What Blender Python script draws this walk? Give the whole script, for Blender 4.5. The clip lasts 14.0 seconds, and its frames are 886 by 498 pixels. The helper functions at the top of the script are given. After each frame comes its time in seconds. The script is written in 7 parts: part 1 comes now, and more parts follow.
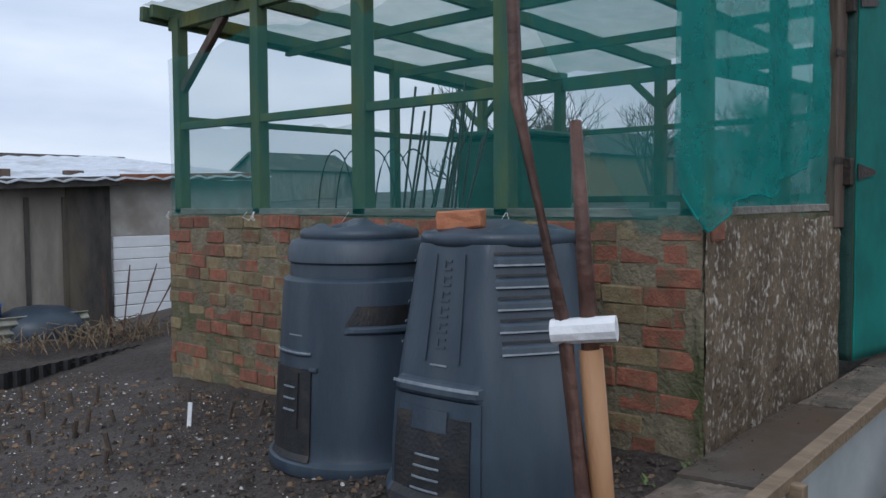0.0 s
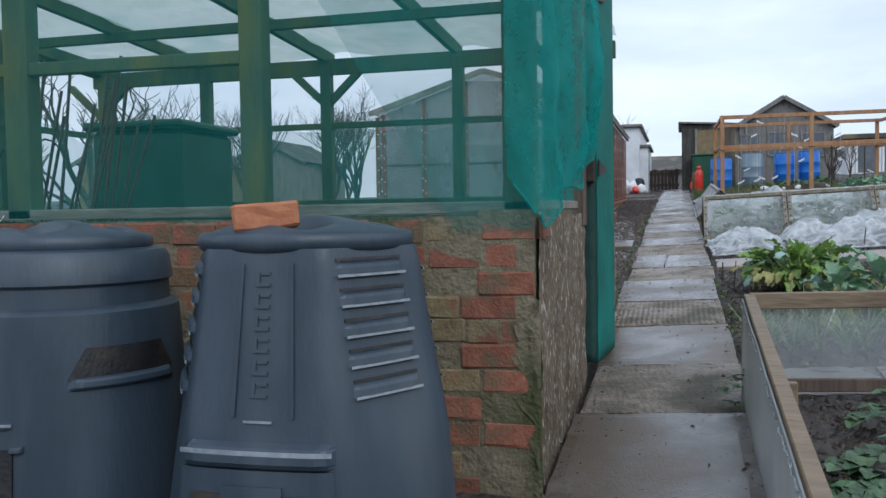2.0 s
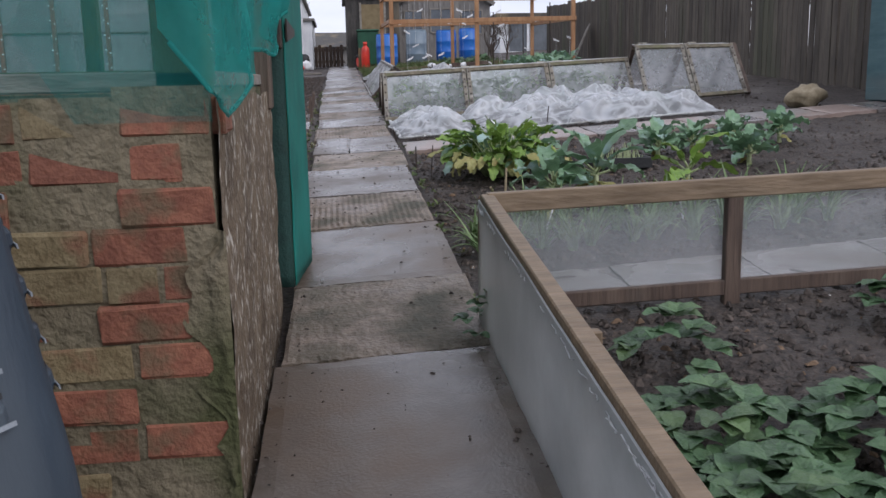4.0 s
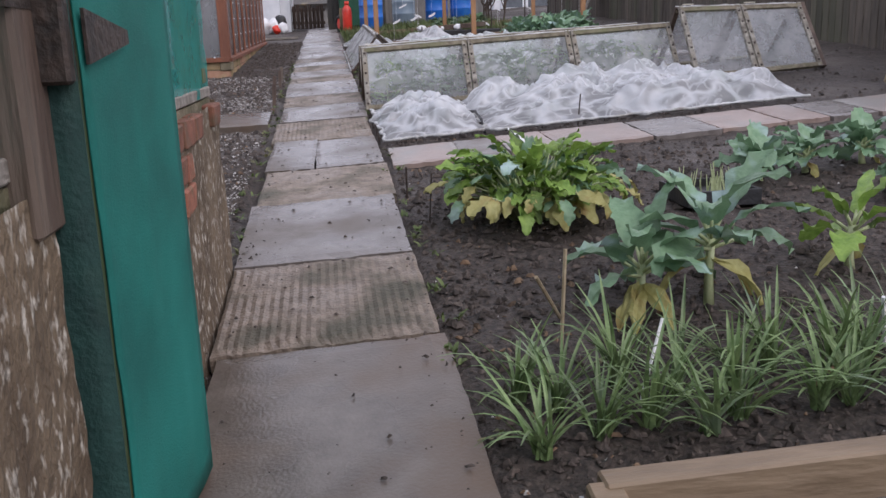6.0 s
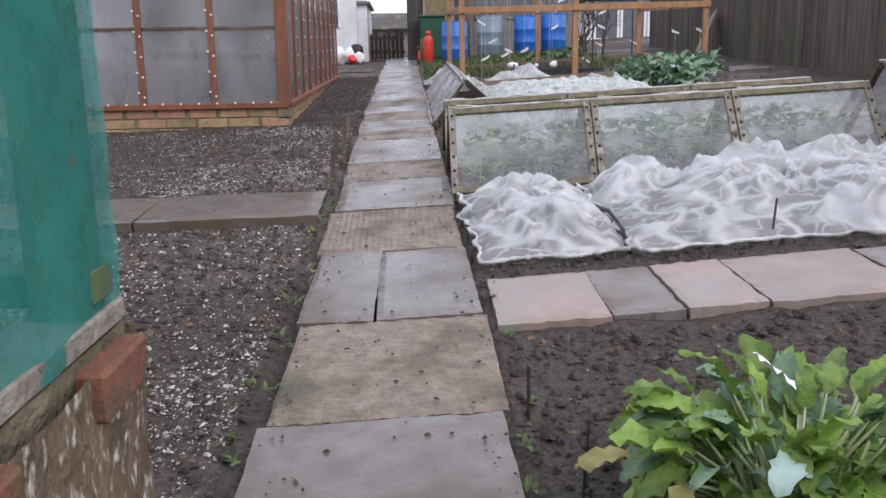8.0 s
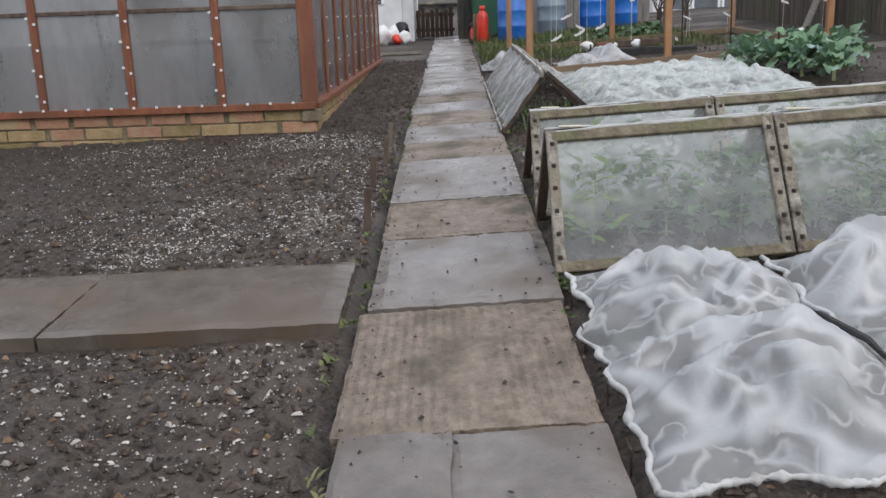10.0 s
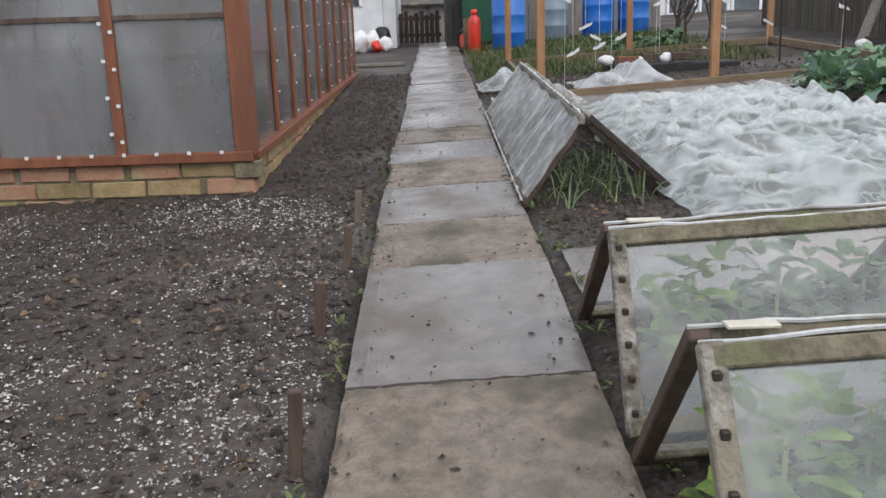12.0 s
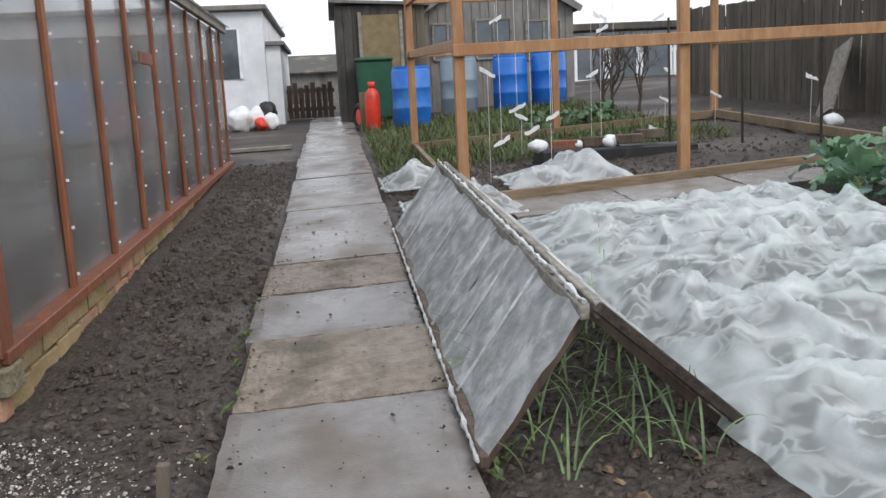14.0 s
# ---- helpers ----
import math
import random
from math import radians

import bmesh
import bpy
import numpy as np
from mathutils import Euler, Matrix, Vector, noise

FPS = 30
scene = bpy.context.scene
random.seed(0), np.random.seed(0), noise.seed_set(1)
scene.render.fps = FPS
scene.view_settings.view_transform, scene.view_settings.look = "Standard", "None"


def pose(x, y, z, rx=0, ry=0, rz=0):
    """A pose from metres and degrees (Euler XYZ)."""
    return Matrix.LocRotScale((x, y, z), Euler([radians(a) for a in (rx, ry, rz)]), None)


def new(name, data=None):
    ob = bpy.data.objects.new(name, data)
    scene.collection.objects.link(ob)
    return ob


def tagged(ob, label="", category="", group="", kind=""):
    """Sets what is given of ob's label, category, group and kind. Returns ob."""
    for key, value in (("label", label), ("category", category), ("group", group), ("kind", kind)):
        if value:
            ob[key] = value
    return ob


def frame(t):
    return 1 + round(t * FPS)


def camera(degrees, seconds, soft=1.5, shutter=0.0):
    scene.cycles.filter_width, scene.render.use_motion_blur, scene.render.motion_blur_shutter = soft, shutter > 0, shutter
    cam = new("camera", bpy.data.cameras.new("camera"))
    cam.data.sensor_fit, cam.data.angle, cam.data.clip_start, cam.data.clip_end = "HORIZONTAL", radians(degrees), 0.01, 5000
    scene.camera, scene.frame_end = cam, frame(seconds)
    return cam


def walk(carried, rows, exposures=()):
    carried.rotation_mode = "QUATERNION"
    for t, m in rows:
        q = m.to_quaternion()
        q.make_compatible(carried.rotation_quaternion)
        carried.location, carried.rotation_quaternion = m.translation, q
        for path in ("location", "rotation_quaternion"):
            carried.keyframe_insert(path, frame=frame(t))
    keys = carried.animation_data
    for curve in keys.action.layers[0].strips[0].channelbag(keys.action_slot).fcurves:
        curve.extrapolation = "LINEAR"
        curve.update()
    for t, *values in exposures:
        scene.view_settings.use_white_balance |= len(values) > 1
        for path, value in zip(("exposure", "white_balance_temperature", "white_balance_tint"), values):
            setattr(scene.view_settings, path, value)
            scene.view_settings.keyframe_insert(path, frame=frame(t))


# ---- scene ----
cam = camera(53.6, 14.0)
METRES, EYE, TILT, LEAN, TURN = 13.92, 1.2, 0.0, 0.0, -46.2
ROWS = [
    (0.0, 0.0, 0.0, 0.0, -0.02, -2.99, 0.32),
    (0.5, -0.0233, 0.012, -0.001, 0.6, -4.1, 0.29),
    (1.0, -0.0385, 0.0328, -0.0035, -3.4, -4.31, 1.49),
    (1.5, -0.047, 0.0586, -0.0014, -14.55, -3.09, 1.43),
    (2.0, -0.0521, 0.078, -0.0051, -28.67, -2.31, 0.91),
    (2.5, -0.058, 0.0931, -0.0067, -37.28, -5.53, 0.34),
    (3.0, -0.0472, 0.1065, -0.0091, -45.91, -7.48, 0.39),
    (5.5, 0.0767, 0.2239, 0.0062, -51.67, -12.04, 1.66),
    (6.0, 0.1081, 0.2485, 0.0096, -51.17, -13.39, 1.99),
    (6.5, 0.1352, 0.2776, 0.0146, -49.04, -13.44, 1.92),
    (7.0, 0.163, 0.3063, 0.0177, -48.69, -12.72, 1.34),
    (7.5, 0.1923, 0.3322, 0.023, -47.15, -11.92, 0.97),
    (10.0, 0.325, 0.4834, 0.0351, -43.26, -13.32, 1.96),
    (10.5, 0.3534, 0.5167, 0.0382, -42.31, -13.11, 1.86),
    (11.0, 0.3793, 0.5455, 0.0433, -43.93, -12.68, 1.86),
    (11.5, 0.4091, 0.5745, 0.0456, -44.25, -12.77, 2.03),
    (12.0, 0.4375, 0.6072, 0.0458, -44.31, -13.36, 1.79),
    (12.5, 0.4687, 0.6359, 0.0475, -45.0, -14.07, 2.17),
    (13.0, 0.496, 0.6653, 0.0534, -43.02, -12.52, 2.05),
    (13.5, 0.5229, 0.6969, 0.0569, -44.75, -11.3, 1.93),
    (14.0, 0.5546, 0.7197, 0.0585, -50.89, -9.59, 2.78),
]
walk(cam, [(t, pose(0, 0, EYE, TILT, LEAN, TURN) @ pose(METRES * x, METRES * y, METRES * z, 90 + pitch, roll, yaw)) for t, x, y, z, yaw, pitch, roll in ROWS],
     [(0.0, -0.2, 5750, 10), (0.5, -0.1, 5700, 7), (1.5, 0.08, 5650, 6), (3.0, 0.1, 6150, 13), (5.5, 0.18, 6250, 20), (7.0, 0.5, 6400, 23), (7.5, 0.5, 6350, 21), (10.0, 0.28, 6550, 12), (12.5, 0.44, 6500, 11), (14.0, 0.5, 6500, 10)])

# ---- world, sun ----
world = bpy.data.worlds.new("overcast_sky")
scene.world = world
world.use_nodes = True
wn, wl = world.node_tree.nodes, world.node_tree.links
sky = wn.new("ShaderNodeTexSky")
sky.sky_type = "NISHITA"
sky.sun_disc = False
sky.sun_elevation, sky.sun_rotation = radians(32), radians(200)
sky.dust_density = 6.0
skymul = wn.new("ShaderNodeVectorMath")
skymul.operation = "SCALE"
skymul.inputs["Scale"].default_value = 0.10
wcoord = wn.new("ShaderNodeTexCoord")
wmap = wn.new("ShaderNodeMapping")
wmap.inputs["Scale"].default_value = (1.5, 1.5, 6.0)
wnoise = wn.new("ShaderNodeTexNoise")
wnoise.inputs["Scale"].default_value = 2.2
wnoise.inputs["Detail"].default_value = 5
wramp = wn.new("ShaderNodeValToRGB")
wramp.color_ramp.elements[0].position, wramp.color_ramp.elements[0].color = 0.3, (0.60, 0.66, 0.76, 1)
wramp.color_ramp.elements[1].position, wramp.color_ramp.elements[1].color = 0.7, (0.88, 0.91, 0.95, 1)
wmix = wn.new("ShaderNodeMixRGB")
wmix.inputs["Fac"].default_value = 0.88
wl.new(sky.outputs["Color"], skymul.inputs[0])
wl.new(wcoord.outputs["Generated"], wmap.inputs["Vector"])
wl.new(wmap.outputs["Vector"], wnoise.inputs["Vector"])
wl.new(wnoise.outputs["Fac"], wramp.inputs["Fac"])
wl.new(skymul.outputs["Vector"], wmix.inputs["Color1"])
wl.new(wramp.outputs["Color"], wmix.inputs["Color2"])
wl.new(wmix.outputs["Color"], wn["Background"].inputs["Color"])
wn["Background"].inputs["Strength"].default_value = 1.22
sun = new("sun", bpy.data.lights.new("sun", "SUN"))
sun.data.energy, sun.data.angle, sun.data.color = 0.9, radians(25), (1.0, 0.97, 0.93)
sun.matrix_world = pose(0, 0, 20, 50, 0, -60)


# ---- materials ----
def material(name, c1, c2, rough=0.7, scale=8.0, c3=None, scale3=1.2, amount3=0.5, bump=0.3, bscale=60.0, metal=0.0,
             stretch=(1, 1, 1), rough2=None, per_object=0.0, alpha=1.0, spec=0.5, sheet=0.0, coat=0.0, alpha_low=None, island=0.0):
    """Two colours mixed by fine noise, a third in broad blotches, bump from noise, uneven gloss."""
    m = bpy.data.materials.new(name)
    m.use_nodes = True
    n, l = m.node_tree.nodes, m.node_tree.links
    b = n["Principled BSDF"]
    tc = n.new("ShaderNodeTexCoord")
    mp = n.new("ShaderNodeMapping")
    mp.inputs["Scale"].default_value = stretch
    geo = n.new("ShaderNodeNewGeometry")
    l.new(geo.outputs["Position"], mp.inputs["Vector"])
    t1 = n.new("ShaderNodeTexNoise")
    t1.inputs["Scale"].default_value, t1.inputs["Detail"].default_value = scale, 6
    t1.inputs["Roughness"].default_value = 0.65
    l.new(mp.outputs["Vector"], t1.inputs["Vector"])
    r1 = n.new("ShaderNodeValToRGB")
    r1.color_ramp.elements[0].position, r1.color_ramp.elements[1].position = 0.35, 0.65
    r1.color_ramp.elements[0].color, r1.color_ramp.elements[1].color = (*c1, 1), (*c2, 1)
    l.new(t1.outputs["Fac"], r1.inputs["Fac"])
    out = r1.outputs["Color"]
    t3 = n.new("ShaderNodeTexNoise")
    t3.inputs["Scale"].default_value, t3.inputs["Detail"].default_value = scale3, 4
    l.new(mp.outputs["Vector"], t3.inputs["Vector"])
    if c3:
        r3 = n.new("ShaderNodeValToRGB")
        r3.color_ramp.elements[0].position, r3.color_ramp.elements[1].position = 0.62 - 0.25 * amount3, 0.78 - 0.25 * amount3
        l.new(t3.outputs["Fac"], r3.inputs["Fac"])
        mx = n.new("ShaderNodeMixRGB")
        l.new(r3.outputs["Color"], mx.inputs["Fac"])
        l.new(out, mx.inputs["Color1"])
        mx.inputs["Color2"].default_value = (*c3, 1)
        out = mx.outputs["Color"]
    if per_object:
        oi = n.new("ShaderNodeObjectInfo")
        hs = n.new("ShaderNodeHueSaturation")
        ml = n.new("ShaderNodeMath")
        ml.operation = "MULTIPLY_ADD"
        ml.inputs[1].default_value, ml.inputs[2].default_value = per_object, 1 - per_object / 2
        l.new(oi.outputs["Random"], ml.inputs[0])
        l.new(ml.outputs[0], hs.inputs["Value"])
        l.new(out, hs.inputs["Color"])
        out = hs.outputs["Color"]
    if island:
        hi = n.new("ShaderNodeHueSaturation")
        mi = n.new("ShaderNodeMath")
        mi.operation = "MULTIPLY_ADD"
        mi.inputs[1].default_value, mi.inputs[2].default_value = island, 1 - island / 2
        l.new(geo.outputs["Random Per Island"], mi.inputs[0])
        l.new(mi.outputs[0], hi.inputs["Value"])
        l.new(out, hi.inputs["Color"])
        out = hi.outputs["Color"]
    l.new(out, b.inputs["Base Color"])
    if rough2 is not None:
        mr = n.new("ShaderNodeMapRange")
        mr.inputs["From Min"].default_value, mr.inputs["From Max"].default_value = 0.4, 0.62
        mr.inputs["To Min"].default_value, mr.inputs["To Max"].default_value = rough, rough2
        l.new(t3.outputs["Fac"], mr.inputs["Value"])
        l.new(mr.outputs["Result"], b.inputs["Roughness"])
    else:
        b.inputs["Roughness"].default_value = rough
    b.inputs["Metallic"].default_value = metal
    b.inputs["Specular IOR Level"].default_value = spec
    b.inputs["Coat Weight"].default_value = coat
    b.inputs["Coat Roughness"].default_value = 0.12
    b.inputs["Alpha"].default_value = alpha
    if bump:
        tb = n.new("ShaderNodeTexNoise")
        tb.inputs["Scale"].default_value, tb.inputs["Detail"].default_value = bscale, 5
        l.new(mp.outputs["Vector"], tb.inputs["Vector"])
        bp = n.new("ShaderNodeBump")
        bp.inputs["Strength"].default_value, bp.inputs["Distance"].default_value = bump, 0.02
        l.new(tb.outputs["Fac"], bp.inputs["Height"])
        l.new(bp.outputs["Normal"], b.inputs["Normal"])
    if sheet:
        tr = n.new("ShaderNodeBsdfTranslucent")
        l.new(out, tr.inputs["Color"])
        ms = n.new("ShaderNodeMixShader")
        ms.inputs["Fac"].default_value = sheet
        l.new(b.outputs["BSDF"], ms.inputs[1])
        l.new(tr.outputs["BSDF"], ms.inputs[2])
        if alpha < 1:
            tp = n.new("ShaderNodeBsdfTransparent")
            ma = n.new("ShaderNodeMixShader")
            ma.inputs["Fac"].default_value = alpha
            b.inputs["Alpha"].default_value = 1.0
            if alpha_low is not None:
                mr2 = n.new("ShaderNodeMapRange")
                mr2.inputs["From Min"].default_value, mr2.inputs["From Max"].default_value = 0.36, 0.62
                mr2.inputs["To Min"].default_value, mr2.inputs["To Max"].default_value = alpha_low, alpha
                l.new(t1.outputs["Fac"], mr2.inputs["Value"])
                l.new(mr2.outputs["Result"], ma.inputs["Fac"])
            l.new(tp.outputs["BSDF"], ma.inputs[1])
            l.new(ms.outputs["Shader"], ma.inputs[2])
            l.new(ma.outputs["Shader"], n["Material Output"].inputs["Surface"])
        else:
            l.new(ms.outputs["Shader"], n["Material Output"].inputs["Surface"])
    return m


def veil(name, c1, c2, low, high, scale, width, distort):
    """Thin woven fleece: sheer where it lies single, dense along its gathered creases."""
    m = material(name, c1, c2, 0.45, 6.0, (0.62, 0.66, 0.66), 2.6, 0.35, 0.25, 70, sheet=0.4, alpha=high, alpha_low=low, spec=0.6)
    n, l = m.node_tree.nodes, m.node_tree.links
    geo = n.new("ShaderNodeNewGeometry")
    dens = None
    for sc, wd in ((scale, width), (scale * 2.7, width * 0.75)):
        t = n.new("ShaderNodeTexNoise")
        t.inputs["Scale"].default_value, t.inputs["Detail"].default_value, t.inputs["Distortion"].default_value = sc, 1.5, distort
        l.new(geo.outputs["Position"], t.inputs["Vector"])
        sb = n.new("ShaderNodeMath")
        sb.operation = "SUBTRACT"
        sb.inputs[1].default_value = 0.5
        l.new(t.outputs["Fac"], sb.inputs[0])
        ab = n.new("ShaderNodeMath")
        ab.operation = "ABSOLUTE"
        l.new(sb.outputs[0], ab.inputs[0])
        mr = n.new("ShaderNodeMapRange")
        mr.interpolation_type = "SMOOTHSTEP"
        mr.inputs["From Min"].default_value, mr.inputs["From Max"].default_value = 0.0, wd
        mr.inputs["To Min"].default_value, mr.inputs["To Max"].default_value = (high if dens is None else 0.8 * high), low
        l.new(ab.outputs[0], mr.inputs["Value"])
        if dens is None:
            dens = mr.outputs["Result"]
        else:
            mx = n.new("ShaderNodeMath")
            mx.operation = "MAXIMUM"
            l.new(dens, mx.inputs[0])
            l.new(mr.outputs["Result"], mx.inputs[1])
            dens = mx.outputs[0]
    l.new(dens, n["Material Output"].inputs["Surface"].links[0].from_node.inputs["Fac"])
    return m


M_FLEECE = veil("white_crop_fleece", (0.74, 0.77, 0.80), (0.88, 0.89, 0.90), 0.40, 0.88, 2.8, 0.10, 0.6)
M_VEIL = veil("fine_white_crop_veil", (0.72, 0.80, 0.78), (0.88, 0.91, 0.91), 0.38, 0.82, 2.8, 0.13, 0.8)
M_SOIL = material("wet_soil", (0.016, 0.012, 0.010), (0.080, 0.062, 0.050), 0.85, 34, (0.085, 0.066, 0.052), 0.8, 0.35, 0.9, 45, rough2=0.55)
M_CLOD = material("soil_clods", (0.020, 0.015, 0.012), (0.10, 0.078, 0.064), 0.8, 30, bump=0.5, island=0.9)
M_CHIP = material("pale_grit", (0.26, 0.245, 0.23), (0.56, 0.54, 0.51), 0.6, 40, bump=0.2, island=0.8)
M_LITTER = material("brown_leaf_litter", (0.085, 0.052, 0.030), (0.19, 0.125, 0.075), 0.8, 30, bump=0.3, island=1.0)
M_SLAB = material("smooth_concrete_slab", (0.132, 0.115, 0.104), (0.20, 0.178, 0.163), 0.2, 9, (0.12, 0.094, 0.072), 1.9, 0.4, 0.12, 90, rough2=0.5, per_object=0.28)
M_SLABWET = material("soaked_concrete_slab", (0.085, 0.070, 0.058), (0.135, 0.115, 0.098), 0.16, 7, (0.11, 0.075, 0.050), 1.6, 0.45, 0.12, 90, rough2=0.42, per_object=0.25)
M_RIB = material("ribbed_concrete_slab", (0.13, 0.10, 0.075), (0.25, 0.20, 0.155), 0.4, 16, (0.085, 0.078, 0.055), 3.0, 0.4, 0.6, 55, rough2=0.75, per_object=0.2)
M_PINK = material("pinkish_slab", (0.24, 0.175, 0.145), (0.32, 0.245, 0.21), 0.3, 6, (0.25, 0.23, 0.21), 2.0, 0.5, 0.2, 80, per_object=0.25)
M_BRICK = material("red_brick", (0.175, 0.062, 0.038), (0.285, 0.112, 0.066), 0.8, 22, (0.135, 0.092, 0.052), 9.0, 0.55, 0.4, 80, per_object=0.55)
M_MOSSY = material("mossy_brick", (0.16, 0.12, 0.06), (0.25, 0.20, 0.11), 0.85, 20, (0.20, 0.085, 0.05), 8.0, 0.4, 0.45, 80, per_object=0.45)
M_MORTAR = material("old_mortar", (0.13, 0.11, 0.07), (0.225, 0.19, 0.125), 0.9, 12, (0.07, 0.075, 0.03), 1.8, 0.5, 0.9, 40)
M_RENDER = material("flaking_render", (0.088, 0.060, 0.036), (0.175, 0.128, 0.080), 0.85, 7, (0.50, 0.46, 0.39), 42.0, 0.27, 1.0, 50, stretch=(1, 1, 0.62))
M_SAND = material("yellow_sandstone_brick", (0.27, 0.19, 0.095), (0.38, 0.28, 0.15), 0.8, 10, (0.20, 0.16, 0.06), 3.0, 0.4, 0.5, 50, per_object=0.4)
M_SANDRED = material("washed_red_brick", (0.30, 0.15, 0.095), (0.38, 0.22, 0.14), 0.8, 10, (0.33, 0.25, 0.14), 4.0, 0.5, 0.5, 50, per_object=0.3)
M_BIN = material("slate_blue_plastic", (0.026, 0.040, 0.058), (0.044, 0.063, 0.085), 0.38, 5, (0.062, 0.078, 0.094), 3.4, 0.35, 0.12, 90, rough2=0.55, stretch=(1, 1, 0.25))
M_BINWEAR = material("scuffed_edge_plastic", (0.17, 0.195, 0.22), (0.29, 0.32, 0.35), 0.5, 20, bump=0.1)
M_BLACK = material("black_plastic", (0.010, 0.011, 0.012), (0.022, 0.022, 0.024), 0.5, 10, (0.05, 0.04, 0.03), 6.0, 0.2, 0.2, 60)
M_GREENWOOD = material("green_stained_timber", (0.045, 0.085, 0.055), (0.085, 0.12, 0.045), 0.75, 10, (0.13, 0.135, 0.03), 3.0, 0.4, 0.4, 40, stretch=(1, 1, 0.3))
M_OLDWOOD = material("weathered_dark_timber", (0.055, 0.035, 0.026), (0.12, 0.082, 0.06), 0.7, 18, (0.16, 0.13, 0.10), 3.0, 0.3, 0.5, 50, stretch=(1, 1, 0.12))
M_GREYWOOD = material("silvered_timber", (0.165, 0.148, 0.125), (0.30, 0.275, 0.24), 0.75, 22, (0.10, 0.08, 0.055), 3.0, 0.35, 0.5, 60, stretch=(1, 0.25, 1))
M_FRAMEWOOD = material("planed_brown_timber", (0.145, 0.10, 0.06), (0.245, 0.175, 0.11), 0.6, 20, (0.12, 0.09, 0.05), 2.5, 0.35, 0.3, 60, stretch=(1, 0.2, 1))
M_CEDAR = material("red_brown_stained_timber", (0.15, 0.05, 0.024), (0.25, 0.09, 0.042), 0.55, 16, (0.13, 0.05, 0.03), 2.0, 0.3, 0.25, 60, stretch=(1, 1, 0.2))
M_PINE = material("new_orange_pine", (0.27, 0.13, 0.055), (0.40, 0.22, 0.105), 0.6, 14, (0.30, 0.13, 0.05), 3.0, 0.3, 0.2, 60, stretch=(1, 1, 0.25))
M_FENCE = material("dark_fence_board", (0.062, 0.052, 0.042), (0.115, 0.096, 0.075), 0.85, 12, (0.07, 0.075, 0.045), 1.2, 0.4, 0.4, 40, stretch=(1, 1, 0.15), per_object=0.5)
M_NET = material("teal_netting", (0.02, 0.27, 0.25), (0.04, 0.36, 0.33), 0.8, 9, (0.10, 0.27, 0.22), 1.5, 0.25, 0.0, sheet=0.5, alpha=0.27)
M_NETTHICK = material("doubled_teal_netting", (0.012, 0.30, 0.27), (0.025, 0.40, 0.365), 0.8, 9, (0.05, 0.44, 0.40), 2.0, 0.3, 0.25, 120, sheet=0.45, alpha=0.58)
M_DOORNET = material("stretched_teal_shade_cloth", (0.003, 0.140, 0.116), (0.006, 0.195, 0.160), 0.75, 5, (0.010, 0.235, 0.195), 1.2, 0.4, 0.2, 200, sheet=0.2, alpha=0.96)
# near-black green: the shade on the door's edge, put into the colour
M_EDGESHADE = material("door_edge_shade_green", (0.006, 0.032, 0.028), (0.014, 0.06, 0.05), 0.75, 8, (0.02, 0.045, 0.03), 3.0, 0.4, 0.3, 80)
M_ROOFNET = material("pale_roof_netting", (0.50, 0.56, 0.50), (0.66, 0.70, 0.64), 0.8, 6, (0.36, 0.50, 0.44), 1.5, 0.4, 0.0, sheet=0.6, alpha=0.78)
M_HEM = material("doubled_white_fleece", (0.50, 0.50, 0.49), (0.76, 0.77, 0.77), 0.6, 9, (0.33, 0.31, 0.28), 6.0, 0.35, 0.4, 50, sheet=0.2)
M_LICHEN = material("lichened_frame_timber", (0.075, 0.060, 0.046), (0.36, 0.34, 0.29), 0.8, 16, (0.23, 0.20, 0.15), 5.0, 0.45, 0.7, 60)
M_MOSSRAIL = material("mossy_brown_rail", (0.085, 0.070, 0.045), (0.22, 0.19, 0.13), 0.8, 18, (0.14, 0.14, 0.07), 4.0, 0.4, 0.6, 60)
M_BEAN = material("grey_green_bean_leaf", (0.12, 0.20, 0.09), (0.21, 0.31, 0.16), 0.5, 16, (0.28, 0.36, 0.22), 6.0, 0.3, 0.3, 40, sheet=0.2, island=0.7)
M_POLY = material("weathered_clear_sheet", (0.72, 0.76, 0.78), (0.84, 0.86, 0.88), 0.35, 5, (0.6, 0.65, 0.65), 2.0, 0.4, 0.08, 30, sheet=0.4, alpha=0.36, spec=0.7, alpha_low=0.22)
M_BOXCLEAR = material("clear_box_sheet", (0.62, 0.66, 0.68), (0.74, 0.76, 0.78), 0.3, 5, (0.5, 0.55, 0.55), 2.0, 0.4, 0.08, 30, sheet=0.3, alpha=0.20, spec=0.6)
M_TWIN = material("cloudy_greenhouse_sheet", (0.29, 0.295, 0.30), (0.47, 0.475, 0.48), 0.18, 2.2, (0.17, 0.16, 0.15), 1.1, 0.55, 0.06, 14, sheet=0.3, alpha=0.56, spec=0.8, coat=1.0, stretch=(1, 1, 0.4))
M_BOXSHEET = material("cloudy_grey_sheet", (0.48, 0.50, 0.50), (0.62, 0.64, 0.64), 0.3, 3, (0.36, 0.37, 0.36), 1.5, 0.4, 0.04, 30, sheet=0.3, alpha=0.80, spec=0.6)
M_TENTNET = material("grey_mesh_sheet", (0.50, 0.51, 0.51), (0.68, 0.69, 0.69), 0.55, 14, (0.86, 0.87, 0.87), 7.0, 0.4, 0.4, 50, sheet=0.35, alpha=0.80, alpha_low=0.64)
